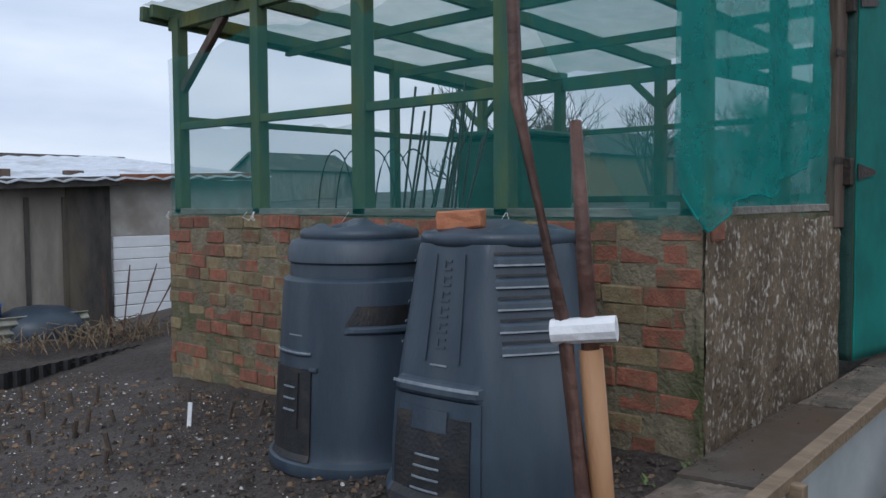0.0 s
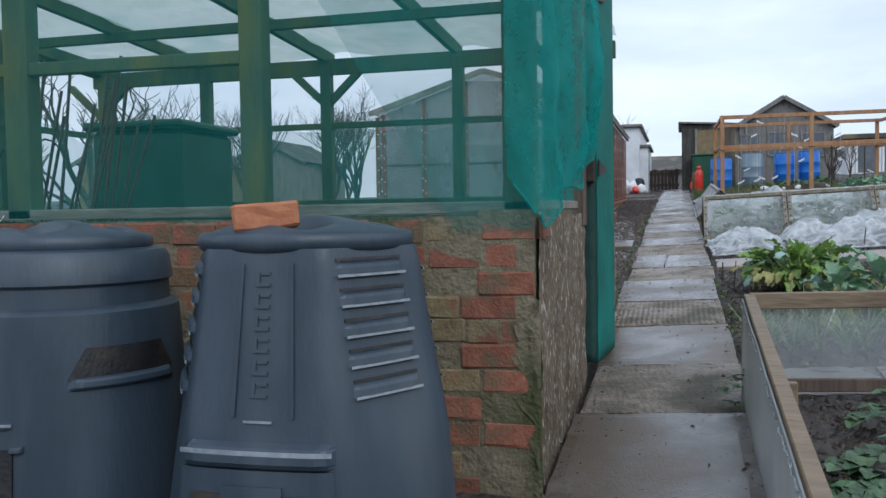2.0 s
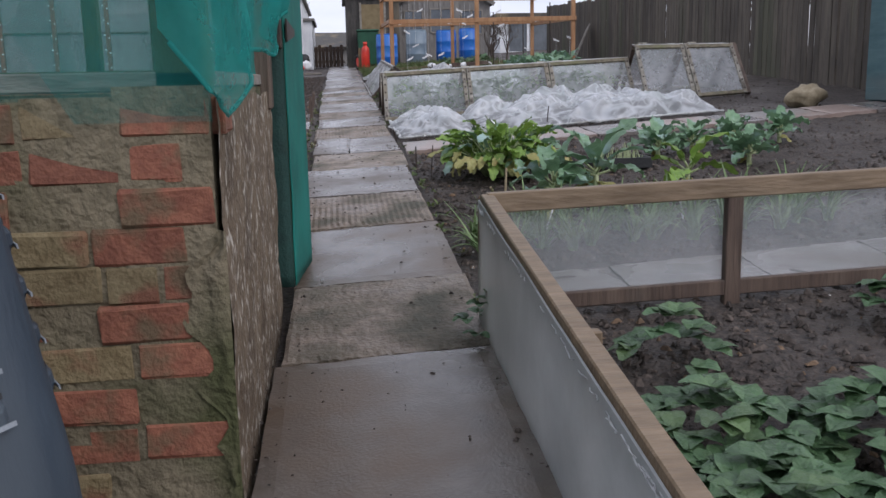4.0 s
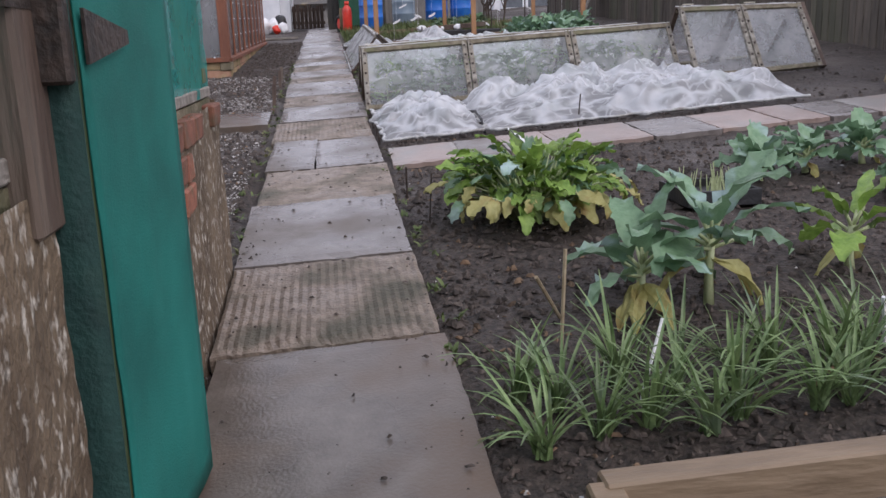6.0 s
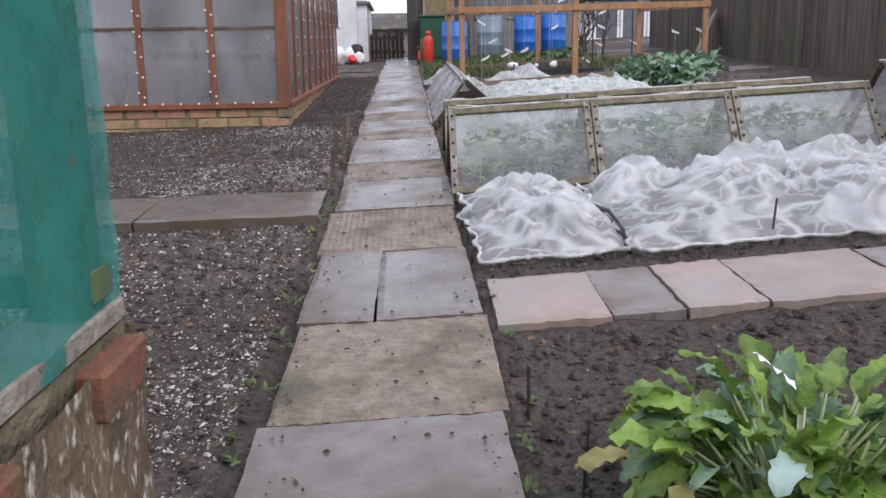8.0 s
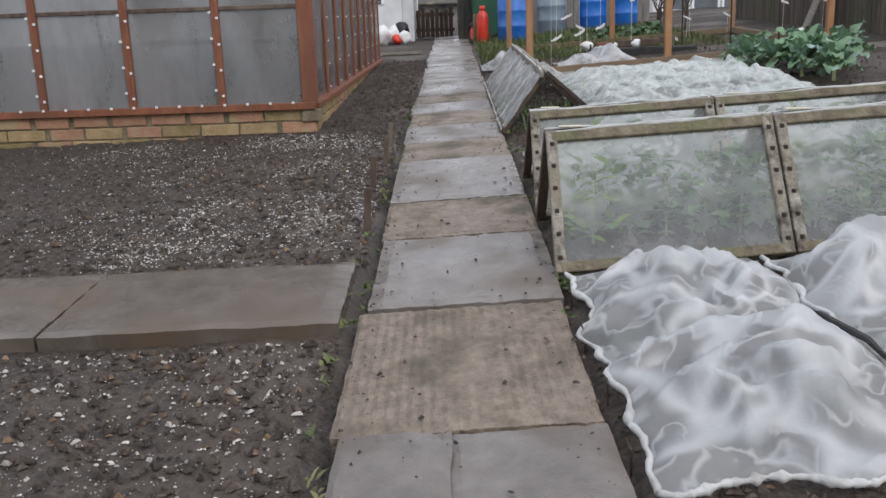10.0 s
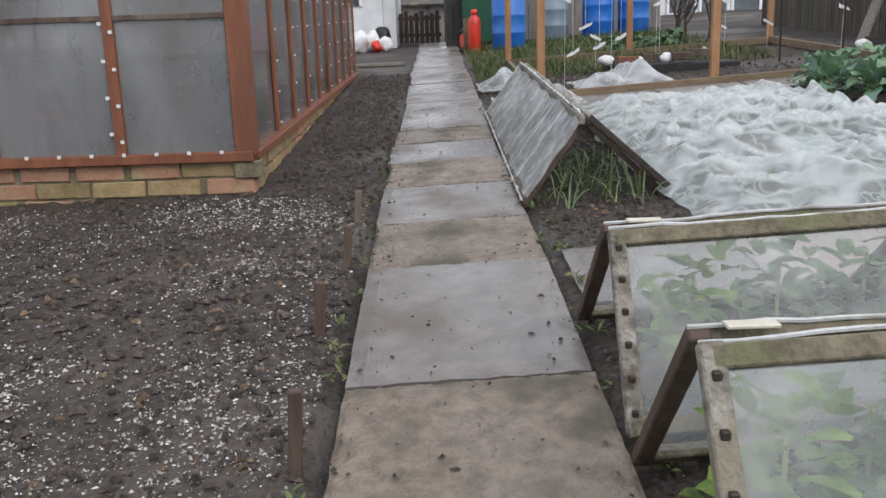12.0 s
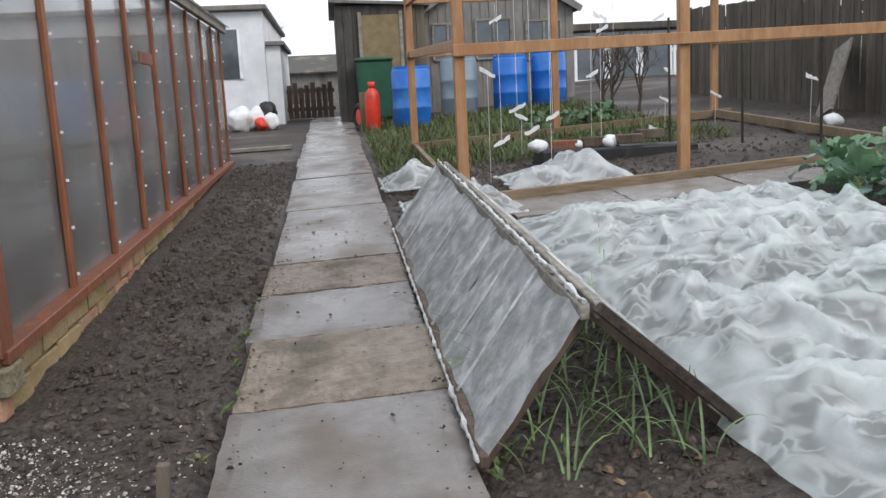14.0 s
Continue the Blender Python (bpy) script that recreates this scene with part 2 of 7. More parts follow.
M_BLUE = material("blue_barrel_plastic", (0.012, 0.12, 0.47), (0.02, 0.17, 0.58), 0.4, 4, (0.05, 0.2, 0.5), 2.0, 0.2, 0.1, 40)
M_GREYBARREL = material("grey_blue_barrel_plastic", (0.16, 0.22, 0.27), (0.22, 0.28, 0.33), 0.5, 4, bump=0.1)
M_RED = material("red_painted_steel", (0.62, 0.035, 0.02), (0.74, 0.06, 0.03), 0.4, 8, (0.4, 0.03, 0.02), 4.0, 0.2, 0.1, 40)
M_GREENBIN = material("dark_green_plastic", (0.008, 0.06, 0.03), (0.014, 0.085, 0.045), 0.5, 6, bump=0.1)
M_RUBBER = material("black_rubber", (0.012, 0.012, 0.012), (0.028, 0.028, 0.028), 0.8, 20, bump=0.3)
M_WHITE = material("white_rendered_wall", (0.66, 0.67, 0.69), (0.78, 0.79, 0.80), 0.8, 3, (0.56, 0.57, 0.58), 0.7, 0.3, 0.2, 40)
M_WHITEPVC = material("white_slatted_panel", (0.76, 0.78, 0.80), (0.84, 0.86, 0.88), 0.5, 4, (0.62, 0.55, 0.57), 1.5, 0.3, 0.1, 30)
M_GREYSHED = material("grey_board_cladding", (0.15, 0.142, 0.132), (0.23, 0.215, 0.195), 0.8, 8, (0.06, 0.055, 0.055), 0.9, 0.45, 0.3, 30, stretch=(1, 1, 0.3))
M_DARKSHED = material("dark_tarred_boards", (0.034, 0.031, 0.028), (0.075, 0.068, 0.06), 0.75, 10, (0.15, 0.12, 0.075), 1.0, 0.3, 0.3, 30, stretch=(1, 1, 0.3), per_object=0.4)
M_OCHRE = material("ochre_boarded_panel", (0.17, 0.125, 0.062), (0.23, 0.175, 0.095), 0.8, 6, bump=0.2)
M_METALROOF = material("pale_sheet_roof", (0.50, 0.53, 0.57), (0.66, 0.69, 0.73), 0.5, 5, (0.36, 0.37, 0.38), 1.2, 0.35, 0.2, 25)
M_ASBESTOS = material("grey_corrugated_sheet", (0.20, 0.20, 0.165), (0.31, 0.31, 0.265), 0.7, 7, (0.12, 0.135, 0.075), 2.0, 0.4, 0.3, 40)
M_CLADDING = material("pale_fibre_board", (0.36, 0.34, 0.31), (0.46, 0.44, 0.40), 0.8, 5, (0.28, 0.25, 0.22), 1.6, 0.35, 0.2, 40)
M_YARDWALL = material("brown_grey_sheet_wall", (0.20, 0.178, 0.148), (0.30, 0.27, 0.23), 0.8, 6, (0.15, 0.13, 0.11), 1.0, 0.4, 0.25, 30, stretch=(1, 1, 0.3))
M_GLASSDARK = material("dim_window_pane", (0.05, 0.06, 0.07), (0.10, 0.115, 0.13), 0.08, 2, bump=0.0, spec=0.8)
M_STEEL = material("rusty_black_iron", (0.03, 0.025, 0.022), (0.07, 0.05, 0.04), 0.6, 30, bump=0.3, metal=0.4)
M_BRASS = material("pale_zinc_bracket", (0.55, 0.50, 0.40), (0.70, 0.66, 0.55), 0.45, 20, bump=0.1, metal=0.3)
M_TIE = material("white_cloth_strip", (0.66, 0.67, 0.68), (0.80, 0.80, 0.80), 0.8, 30, bump=0.2)
M_BARK = material("grey_brown_bark", (0.05, 0.037, 0.029), (0.10, 0.075, 0.058), 0.85, 30, bump=0.4)
M_STEM = material("dark_red_brown_bark", (0.055, 0.025, 0.018), (0.12, 0.06, 0.042), 0.6, 30, bump=0.3)
M_STRAWLEAF = material("strawberry_leaf", (0.050, 0.105, 0.045), (0.095, 0.170, 0.078), 0.45, 25, (0.11, 0.175, 0.07), 5.0, 0.35, 0.5, 60, sheet=0.15, island=0.7)
M_CELERY = material("bright_green_leaf", (0.12, 0.22, 0.035), (0.25, 0.38, 0.08), 0.45, 18, (0.21, 0.31, 0.06), 6.0, 0.3, 0.4, 60, sheet=0.25, island=0.7)
M_BROCC = material("blue_green_brassica_leaf", (0.13, 0.24, 0.13), (0.215, 0.34, 0.20), 0.42, 14, (0.33, 0.45, 0.43), 6.0, 0.3, 0.4, 40, sheet=0.2, island=0.4)
M_YELLOW = material("yellowed_leaf", (0.33, 0.30, 0.09), (0.44, 0.42, 0.17), 0.6, 18, (0.30, 0.18, 0.06), 8.0, 0.3, 0.4, 40, sheet=0.2)
M_LEEK = material("leek_green_blade", (0.10, 0.17, 0.06), (0.24, 0.33, 0.14), 0.45, 12, (0.26, 0.34, 0.22), 5.0, 0.25, 0.2, 40, sheet=0.2, island=0.7)
M_GRASS = material("winter_grass", (0.06, 0.095, 0.028), (0.12, 0.16, 0.05), 0.7, 6, (0.18, 0.165, 0.08), 2.0, 0.4, 0.0, sheet=0.15, island=0.8)
M_STRAW = material("dry_stalk", (0.26, 0.20, 0.12), (0.40, 0.33, 0.22), 0.8, 20, bump=0.2)
M_DEADSTALK = material("rain_darkened_stalk", (0.11, 0.075, 0.045), (0.24, 0.18, 0.115), 0.85, 20, bump=0.2, island=0.9)
M_STALK = material("pale_green_stalk", (0.32, 0.38, 0.18), (0.44, 0.49, 0.28), 0.5, 20, bump=0.1)
M_HILL = material("distant_hillside", (0.10, 0.115, 0.12), (0.15, 0.165, 0.165), 0.9, 0.02, bump=0.0)
M_TEALPAINT = material("faded_teal_paint", (0.045, 0.105, 0.115), (0.075, 0.145, 0.155), 0.7, 10, (0.10, 0.13, 0.13), 2.0, 0.3, 0.2, 40, stretch=(0.2, 1, 1))
M_TERRA = material("terracotta", (0.36, 0.13, 0.06), (0.46, 0.19, 0.09), 0.75, 10, bump=0.2)


# ---- mesh helpers ----
def mesh_object(name, bm, mat, smooth=False):
    me = bpy.data.meshes.new(name)
    bm.normal_update()
    bm.to_mesh(me)
    bm.free()
    me.materials.append(mat)
    if smooth:
        me.shade_smooth()
        if smooth == 2:
            me.set_sharp_from_angle(angle=radians(32))
    return new(name, me)


def part(name, bm, mat, parent, label="", smooth=False):
    ob = mesh_object(name, bm, mat, smooth)
    ob.parent = parent
    if label:
        ob["label"] = label
    return ob


def thing(name, label, category, m=None, group="", kind=""):
    ob = new(name)
    ob.empty_display_size = 0.1
    if m is not None:
        ob.matrix_basis = m
    return tagged(ob, label, category, group, kind)


def solo(name, bm, mat, label, category, smooth=False, group="", kind="", m=None):
    ob = mesh_object(name, bm, mat, smooth)
    if m is not None:
        ob.matrix_basis = m
    return tagged(ob, label, category, group, kind)


def box(bm, x0, x1, y0, y1, z0, z1, bevel=0.0, jitter=0.0, rng=random):
    vs = [bm.verts.new((x + rng.uniform(-jitter, jitter), y + rng.uniform(-jitter, jitter), z + rng.uniform(-jitter, jitter)))
          for x in (x0, x1) for y in (y0, y1) for z in (z0, z1)]
    fs = [bm.faces.new([vs[i] for i in f]) for f in ((0, 1, 3, 2), (4, 6, 7, 5), (0, 4, 5, 1), (2, 3, 7, 6), (0, 2, 6, 4), (1, 5, 7, 3))]
    if bevel:
        bmesh.ops.bevel(bm, geom=list({e for f in fs for e in f.edges}), offset=bevel, segments=1, affect="EDGES")
    return bm


def boxed(*a, **k):
    return box(bmesh.new(), *a, **k)


def beam(bm, p, q, w, h, bevel=0.004, up=(0, 0, 1)):
    """A squared timber from p to q, w wide and h deep."""
    p, q = Vector(p), Vector(q)
    d = (q - p).normalized()
    side = d.cross(Vector(up))
    if side.length < 1e-3:
        side = Vector((1, 0, 0))
    side.normalize()
    top = side.cross(d)
    vs = [bm.verts.new(e + side * (sx * w / 2) + top * (sz * h / 2)) for e in (p, q) for sx in (-1, 1) for sz in (-1, 1)]
    fs = [bm.faces.new([vs[i] for i in f]) for f in ((0, 1, 3, 2), (4, 6, 7, 5), (0, 4, 5, 1), (2, 3, 7, 6), (0, 2, 6, 4), (1, 5, 7, 3))]
    if bevel:
        bmesh.ops.bevel(bm, geom=list({e for f in fs for e in f.edges}), offset=bevel, segments=1, affect="EDGES")
    return bm


def beamed(*a, **k):
    return beam(bmesh.new(), *a, **k)


def tube(bm, pts, radii, seg=6):
    """A round rod along pts with a radius at each."""
    rings = []
    for i, p in enumerate(pts):
        d = (Vector(pts[min(i + 1, len(pts) - 1)]) - Vector(pts[max(i - 1, 0)])).normalized()
        a = d.orthogonal().normalized()
        b = d.cross(a)
        r = radii[i] if hasattr(radii, "__len__") else radii
        rings.append([bm.verts.new(Vector(p) + (a * math.cos(2 * math.pi * k / seg) + b * math.sin(2 * math.pi * k / seg)) * r) for k in range(seg)])
    for r0, r1 in zip(rings, rings[1:]):
        k0 = min(range(seg), key=lambda k: (r1[k].co - r0[0].co).length)
        for k in range(seg):
            bm.faces.new((r0[k], r0[(k + 1) % seg], r1[(k + 1 + k0) % seg], r1[(k + k0) % seg]))
    bm.faces.new(rings[0][::-1])
    bm.faces.new(rings[-1])
    return bm


def lathe(profile, seg=40, shape=None):
    """A turned body from (radius, height) pairs; shape(angle) scales the radius."""
    bm = bmesh.new()
    rings = []
    for r, z in profile:
        rings.append([bm.verts.new((r * (shape(2 * math.pi * k / seg) if shape else 1) * math.cos(2 * math.pi * k / seg),
                                    r * (shape(2 * math.pi * k / seg) if shape else 1) * math.sin(2 * math.pi * k / seg), z)) for k in range(seg)])
    for a, b in zip(rings, rings[1:]):
        for k in range(seg):
            bm.faces.new((a[k], a[(k + 1) % seg], b[(k + 1) % seg], b[k]))
    bm.faces.new(rings[0][::-1])
    bm.faces.new(rings[-1])
    return bm


def sheet_grid(nu, nv, f, thick=0.0):
    """A sheet of nu by nv cells; f(u, v) gives its points, None leaves a hole."""
    bm = bmesh.new()
    g = [[f(i / nu, j / nv) for j in range(nv + 1)] for i in range(nu + 1)]
    v = [[bm.verts.new(p) if p is not None else None for p in row] for row in g]
    for i in range(nu):
        for j in range(nv):
            q = [v[i][j], v[i + 1][j], v[i + 1][j + 1], v[i][j + 1]]
            if all(q):
                bm.faces.new(q)
    for w in [w for w in bm.verts if not w.link_faces]:
        bm.verts.remove(w)
    if thick:
        bm.normal_update()
        bmesh.ops.solidify(bm, geom=bm.faces[:], thickness=thick)
    return bm


def fbm(x, y, z=0.0, octaves=3):
    s, a = 0.0, 1.0
    for o in range(octaves):
        s += a * noise.noise((x * 2 ** o, y * 2 ** o, z + 7.3 * o))
        a *= 0.5
    return s


def raw(name, verts, faces, mat, smooth=False):
    me = bpy.data.meshes.new(name)
    me.from_pydata(verts, [], faces)
    me.materials.append(mat)
    if smooth:
        me.shade_smooth()
    me.update()
    return new(name, me)


# ---- the lie of the land: it climbs along the path and up to the fence ----
KX = (-60, 0, 2.5, 4.35, 6.4, 8.2, 9.9, 12.1, 13.9, 15.8, 26, 40)
KZ = (-0.9, -0.10, 0.05, 0.19, 0.35, 0.49, 0.60, 0.755, 0.895, 1.0, 1.6, 2.2)


def land(x, y):
    z = float(np.interp(x, KX, KZ))
    if y < 1.4:
        return z + 0.06 * (1.4 - max(y, -6))
    return z - float(np.interp(x, (3, 7), (0.055, 0.02))) * (min(y, 9) - 1.4)


def axis(lo, hi, step, far):
    inner = list(np.arange(lo, hi + 1e-6, step))
    out, d, a, b = [], step, lo, hi
    left, right = [], []
    while a > -far or b < far:
        d *= 1.35
        a, b = a - d, b + d
        left.append(a), right.append(b)
    return np.array(left[::-1] + inner + right)


gx, gy = axis(-1.5, 23.5, 0.075, 900), axis(-4.6, 8.0, 0.075, 900)
gverts = []
for px in gx:
    for py in gy:
        pz = land(px, py)
        near = -2 < px < 24 and -5 < py < 8.5
        if near:
            rough = 0.35 if (px < 3.0 and 1.9 < py < 6) else 1.0
            pz += rough * (0.016 * fbm(px * 3.1, py * 3.1) + 0.020 * fbm(px * 9, py * 9, 3.0, 2)) - 0.025
            if 0.97 < py < 1.8 and px > 1.0:
                pz -= 0.05
        else:
            pz -= 0.03
        gverts.append((px, py, pz))
ny = len(gy)
gfaces = [(i * ny + j, (i + 1) * ny + j, (i + 1) * ny + j + 1, i * ny + j + 1) for i in range(len(gx) - 1) for j in range(ny - 1)]
ground = tagged(raw("ground", gverts, gfaces, M_SOIL, True), "dark wet garden soil sloping gently upwards", "soil", kind="structure")


def pebbles(name, spots, mat, label, category, rng, lift=None):
    """Many small broken bits lying on the soil; spots are (x, y, size)."""
    vs, fs = [], []
    for x, y, s in spots:
        z = land(x, y) - 0.02 + 0.016 * fbm(x * 3.1, y * 3.1) + 0.020 * fbm(x * 9, y * 9, 3.0, 2)
        if lift is not None:
            z = land(x, y) + lift
        a, n0 = rng.uniform(0, 6.28), len(vs)
        c, d = math.cos(a), math.sin(a)
        sx, sy, sz = s * rng.uniform(0.6, 1.4), s * rng.uniform(0.4, 0.9), s * rng.uniform(0.3, 0.8)
        for ux, uy, uz in ((-1, -0.6, -0.5), (1, -0.8, -0.5), (0.8, 0.9, -0.5), (-0.9, 0.7, -0.5), (-0.3, -0.2, 1), (0.5, 0.3, 0.8)):
            ux, uy = ux * sx, uy * sy
            vs.append((x + c * ux - d * uy, y + d * ux + c * uy, z + uz * sz + 0.3 * sz))
        fs += [tuple(n0 + k for k in f) for f in ((0, 1, 4), (1, 5, 4), (1, 2, 5), (2, 3, 5), (3, 4, 5), (3, 0, 4))]
    return tagged(raw(name, vs, fs, mat), label, category, kind="stuff")


def on_path(x, y):
    return 0.95 < y < 1.82 or (8.95 < x < 9.65 and y < 1) or (11.0 < x < 11.8 and 1.7 < y < 5) or (13.36 < x < 14.14 and y < 1) or (4.68 < x < 5.26 and y < 1) or (18.1 < x < 18.9 and y < 0.3)


rg = random.Random(4)
clods = []
while len(clods) < 74000:
    x = rg.uniform(0.5, 23)
    y = rg.gauss(1.4, 2.0)
    if -4.2 < y < 7 and not on_path(x, y) and not (15.7 < x and y > 2.5) and not (3.4 < x < 7.3 and y > 1.75):
        clods.append((x, y, 0.005 + 0.020 * rg.random() ** 3))
pebbles("soil_clods", clods, M_CLOD, "dark crumbly clods scattered over the beds", "soil clods", rg)
chips = []
while len(chips) < 20000:
    x, y = rg.uniform(7.4, 15.6), 1.85 + abs(rg.gauss(0, 1.5))
    if y < 6 and not on_path(x, y) and rg.random() < 0.10 + 1.5 * max(0, fbm(x * 0.9, y * 0.9, 9.0)):
        chips.append((x, y, 0.002 + 0.0065 * rg.random() ** 3))
for _ in range(16000):
    x, y = rg.uniform(12.0, 15.2), 1.9 + abs(rg.gauss(0, 1.0))
    if y < 5 and rg.random() < 1.8 * max(0, fbm(x * 1.6, y * 1.6, 4.0)):
        chips.append((x, y, 0.002 + 0.0055 * rg.random() ** 3))
for _ in range(2400):
    x, y = rg.uniform(7.4, 11.0), 1.86 + abs(rg.gauss(0, 1.1))
    if y < 5 and not on_path(x, y):
        chips.append((x, y, 0.003 + 0.011 * rg.random() ** 5))
for _ in range(1500):
    x, y = rg.uniform(4.5, 19), rg.gauss(1.4, 1.6)
    if -4 < y < 1 and not on_path(x, y):
        chips.append((x, y, 0.003 + 0.008 * rg.random() ** 3))
for _ in range(900):
    x, y = rg.uniform(1.2, 3.3), rg.uniform(3, 7.5)
    chips.append((x, y, 0.004 + 0.009 * rg.random() ** 3))
pebbles("pale_grit", chips, M_CHIP, "pale grit and broken shell strewn on soil", "grit", rg)

litter = []
for _ in range(1500):
    x, y = rg.uniform(0.8, 15), 1.4 + rg.choice((-1, 1)) * (0.45 + abs(rg.gauss(0, 0.9)))
    if not on_path(x, y) and not (3.4 < x < 7.3 and y > 1.75):
        litter.append((x, y, 0.008 + 0.014 * rg.random() ** 2))
for _ in range(700):
    litter.append((rg.uniform(0.8, 3.2), rg.uniform(2.6, 7.2), 0.007 + 0.016 * rg.random() ** 2))
for _ in range(1400):
    litter.append((rg.uniform(0.8, 3.3), rg.uniform(3.6, 7.4), 0.006 + 0.020 * rg.random() ** 3))
pebbles("leaf_litter", litter, M_LITTER, "brown leaf scraps and twigs on the soil", "leaf litter", rg)

crumbs = [(rg.uniform(2, 19), rg.choice((rg.uniform(1.0, 1.75), rg.gauss(1.03, 0.05), rg.gauss(1.73, 0.05))), 0.003 + 0.008 * rg.random() ** 3) for _ in range(1500)]
pebbles("path_crumbs", [c for c in crumbs if 1.0 < c[1] < 1.77], M_CLOD, "crumbs of soil scattered on the slabs", "soil crumbs", rg, 0.022)

# hills on the horizon
def hill(u, v):
    a = radians(30 + 140 * u)
    r = 420 + 60 * v
    return (r * math.cos(a), r * math.sin(a), -2 + (9 + 7 * fbm(u * 9, 1.0) + 2.0 * fbm(u * 40, 2.0)) * v)


solo("backdrop_hill", sheet_grid(160, 1, hill), M_HILL, "low grey hills along the horizon", "hill", kind="structure")

# ---- paved paths ----
def slab_mesh(name, w, d, mat, seed, ribbed=False, thick=0.055):
    """A worn paving slab, chipped at its edges; ribbed ones have raised ridges along the walk."""
    r = random.Random(seed)
    bm = bmesh.new()
    nx, nyy = (14, 44) if ribbed else (16, 14)
    top = []
    for i in range(nx + 1):
        row = []
        for j in range(nyy + 1):
            x, y = d * i / nx, w * j / nyy
            edge = i in (0, nx) or j in (0, nyy)
            z = 0.0
            if ribbed and not edge:
                fade = 0.5 + 0.5 * fbm(x * 3 + seed, y * 4, 0.0, 2)
                z = ribbed * 0.006 * max(0, min(1, 1.6 * fade - 0.1)) * (1 if j % 2 else -0.4) * r.uniform(0.5, 1.2) + r.uniform(-0.0012, 0.0012) + 0.004 * fbm(x * 5, y * 5, seed)
            if edge:
                x += r.uniform(-0.004, 0.004)
                y += r.uniform(-0.003, 0.003)
                z -= 0.004 + 0.006 * r.random() ** 2
            row.append(bm.verts.new((x, y, z)))
        top.append(row)
    for i in range(nx):
        for j in range(nyy):
            bm.faces.new((top[i][j], top[i + 1][j], top[i + 1][j + 1], top[i][j + 1]))
    rim = [e for e in bm.edges if e.is_boundary]
    ext = bmesh.ops.extrude_edge_only(bm, edges=rim)
    bmesh.ops.translate(bm, verts=[g for g in ext["geom"] if isinstance(g, bmesh.types.BMVert)], vec=(0, 0, -thick))
    bmesh.ops.recalc_face_normals(bm, faces=bm.faces[:])
    me = bpy.data.meshes.new(name)
    bm.to_mesh(me)
    bm.free()
    me.materials.append(mat)
    return me


def lay(me, parent, x, y, dx, w, lift=0.0, yaw=0.0, tilt=0.0):
    ob = new("slab", me)
    z0, z1 = land(x, y + w / 2), land(x + dx, y + w / 2)
    zl = land(x + dx / 2, y + w) - land(x + dx / 2, y)
    ob.matrix_basis = pose(x, y, z0 + lift - zl / 2, math.degrees(math.atan2(zl, w)), -math.degrees(math.atan2(z1 - z0, dx)) + tilt, yaw)
    ob.parent = parent
    return ob


path = thing("path", "garden path of worn grey concrete slabs, wet with rain", "path", kind="structure")
JOINTS = (0.2, 1.1, 2.15, 3.18, 4.36, 5.25, 6.34, 7.24, 8.29, 9.19, 10.24, 11.2, 12.14, 12.83, 13.93, 14.7, 15.54, 16.32, 17.05, 17.71, 18.84,
          19.5, 20.5, 21.3, 22.3, 23.1, 24.1, 24.9, 25.9, 26.7, 27.7, 28.5, 29.5, 30.4)
RIBBED = {2.15, 4.36, 6.34, 8.29, 10.24, 12.14, 13.93, 15.54, 17.05}
rs = random.Random(11)
for k, (a, b) in enumerate(zip(JOINTS, JOINTS[1:])):
    rib = (1.0 if a in (6.34, 10.24) else 0.12) if a in RIBBED else 0
    shift = 0.035 * min(1, max(0, (a - 9) / 5))
    if a == 9.19:
        for q0, q1, ya in ((0, 0.44, 1), (0.452, 0.765, -2)):
            lay(slab_mesh("slab", q1 - q0, b - a - 0.012, M_SLAB, k + ya), path, a + 0.006, 0.987 + q0, b - a, q1 - q0, 0.014, 0.4 * ya, 0.2 * ya)
        continue
    me = slab_mesh("slab", 0.765 + rs.uniform(-0.01, 0.012), b - a - 0.012, M_RIB if rib else (M_SLABWET if a < 6 else M_SLAB), k, rib)
    lay(me, path, a + 0.006, 0.985 + shift + rs.uniform(-0.012, 0.012), b - a, 0.765, 0.016 + rs.uniform(-0.004, 0.006), rs.uniform(-0.5, 0.5), rs.uniform(-0.25, 0.25))
side_path = thing("side_path", "narrow row of pinkish grey slabs between beds", "path", kind="structure")
y = 0.95
for k in range(11):
    w = (0.46, 0.30, 0.33, 0.62, 0.46)[k % 5]
    me = slab_mesh("slab", w - 0.012, 0.60, M_PINK if k % 3 != 1 else M_SLAB, 50 + k, False, 0.05)
    lay(me, side_path, 9.02 + rs.uniform(-0.02, 0.02), y - w, 0.60, w, 0.01 + rs.uniform(-0.004, 0.006), rs.uniform(-1.5, 1.5))
    y -= w
left_path = thing("left_path", "row of brown-grey slabs raised above the bed", "path", kind="structure")
y = 1.84
for k in range(4):
    w = 1.13
    lay(slab_mesh("slab", w - 0.015, 0.72, M_SLABWET, 80 + k, False, 0.08), left_path, 11.04, y, 0.72, w, 0.035, rs.uniform(-0.6, 0.6))
    y += w
mid_path = thing("middle_path", "row of concrete slabs between the frames and the fleece", "path", kind="structure")
y = 0.94
for k in range(5):
    w = 0.72 + 0.1 * (k % 2)
    lay(slab_mesh("slab", w - 0.012, 0.66, M_SLAB if k % 2 == 0 else M_PINK, 90 + k), mid_path, 13.42, y - w, 0.66, w, -0.002, rs.uniform(-1, 1))
    y -= w
far_path = thing("far_path", "row of grey slabs before the timber cage", "path", kind="structure")
y = 0.22
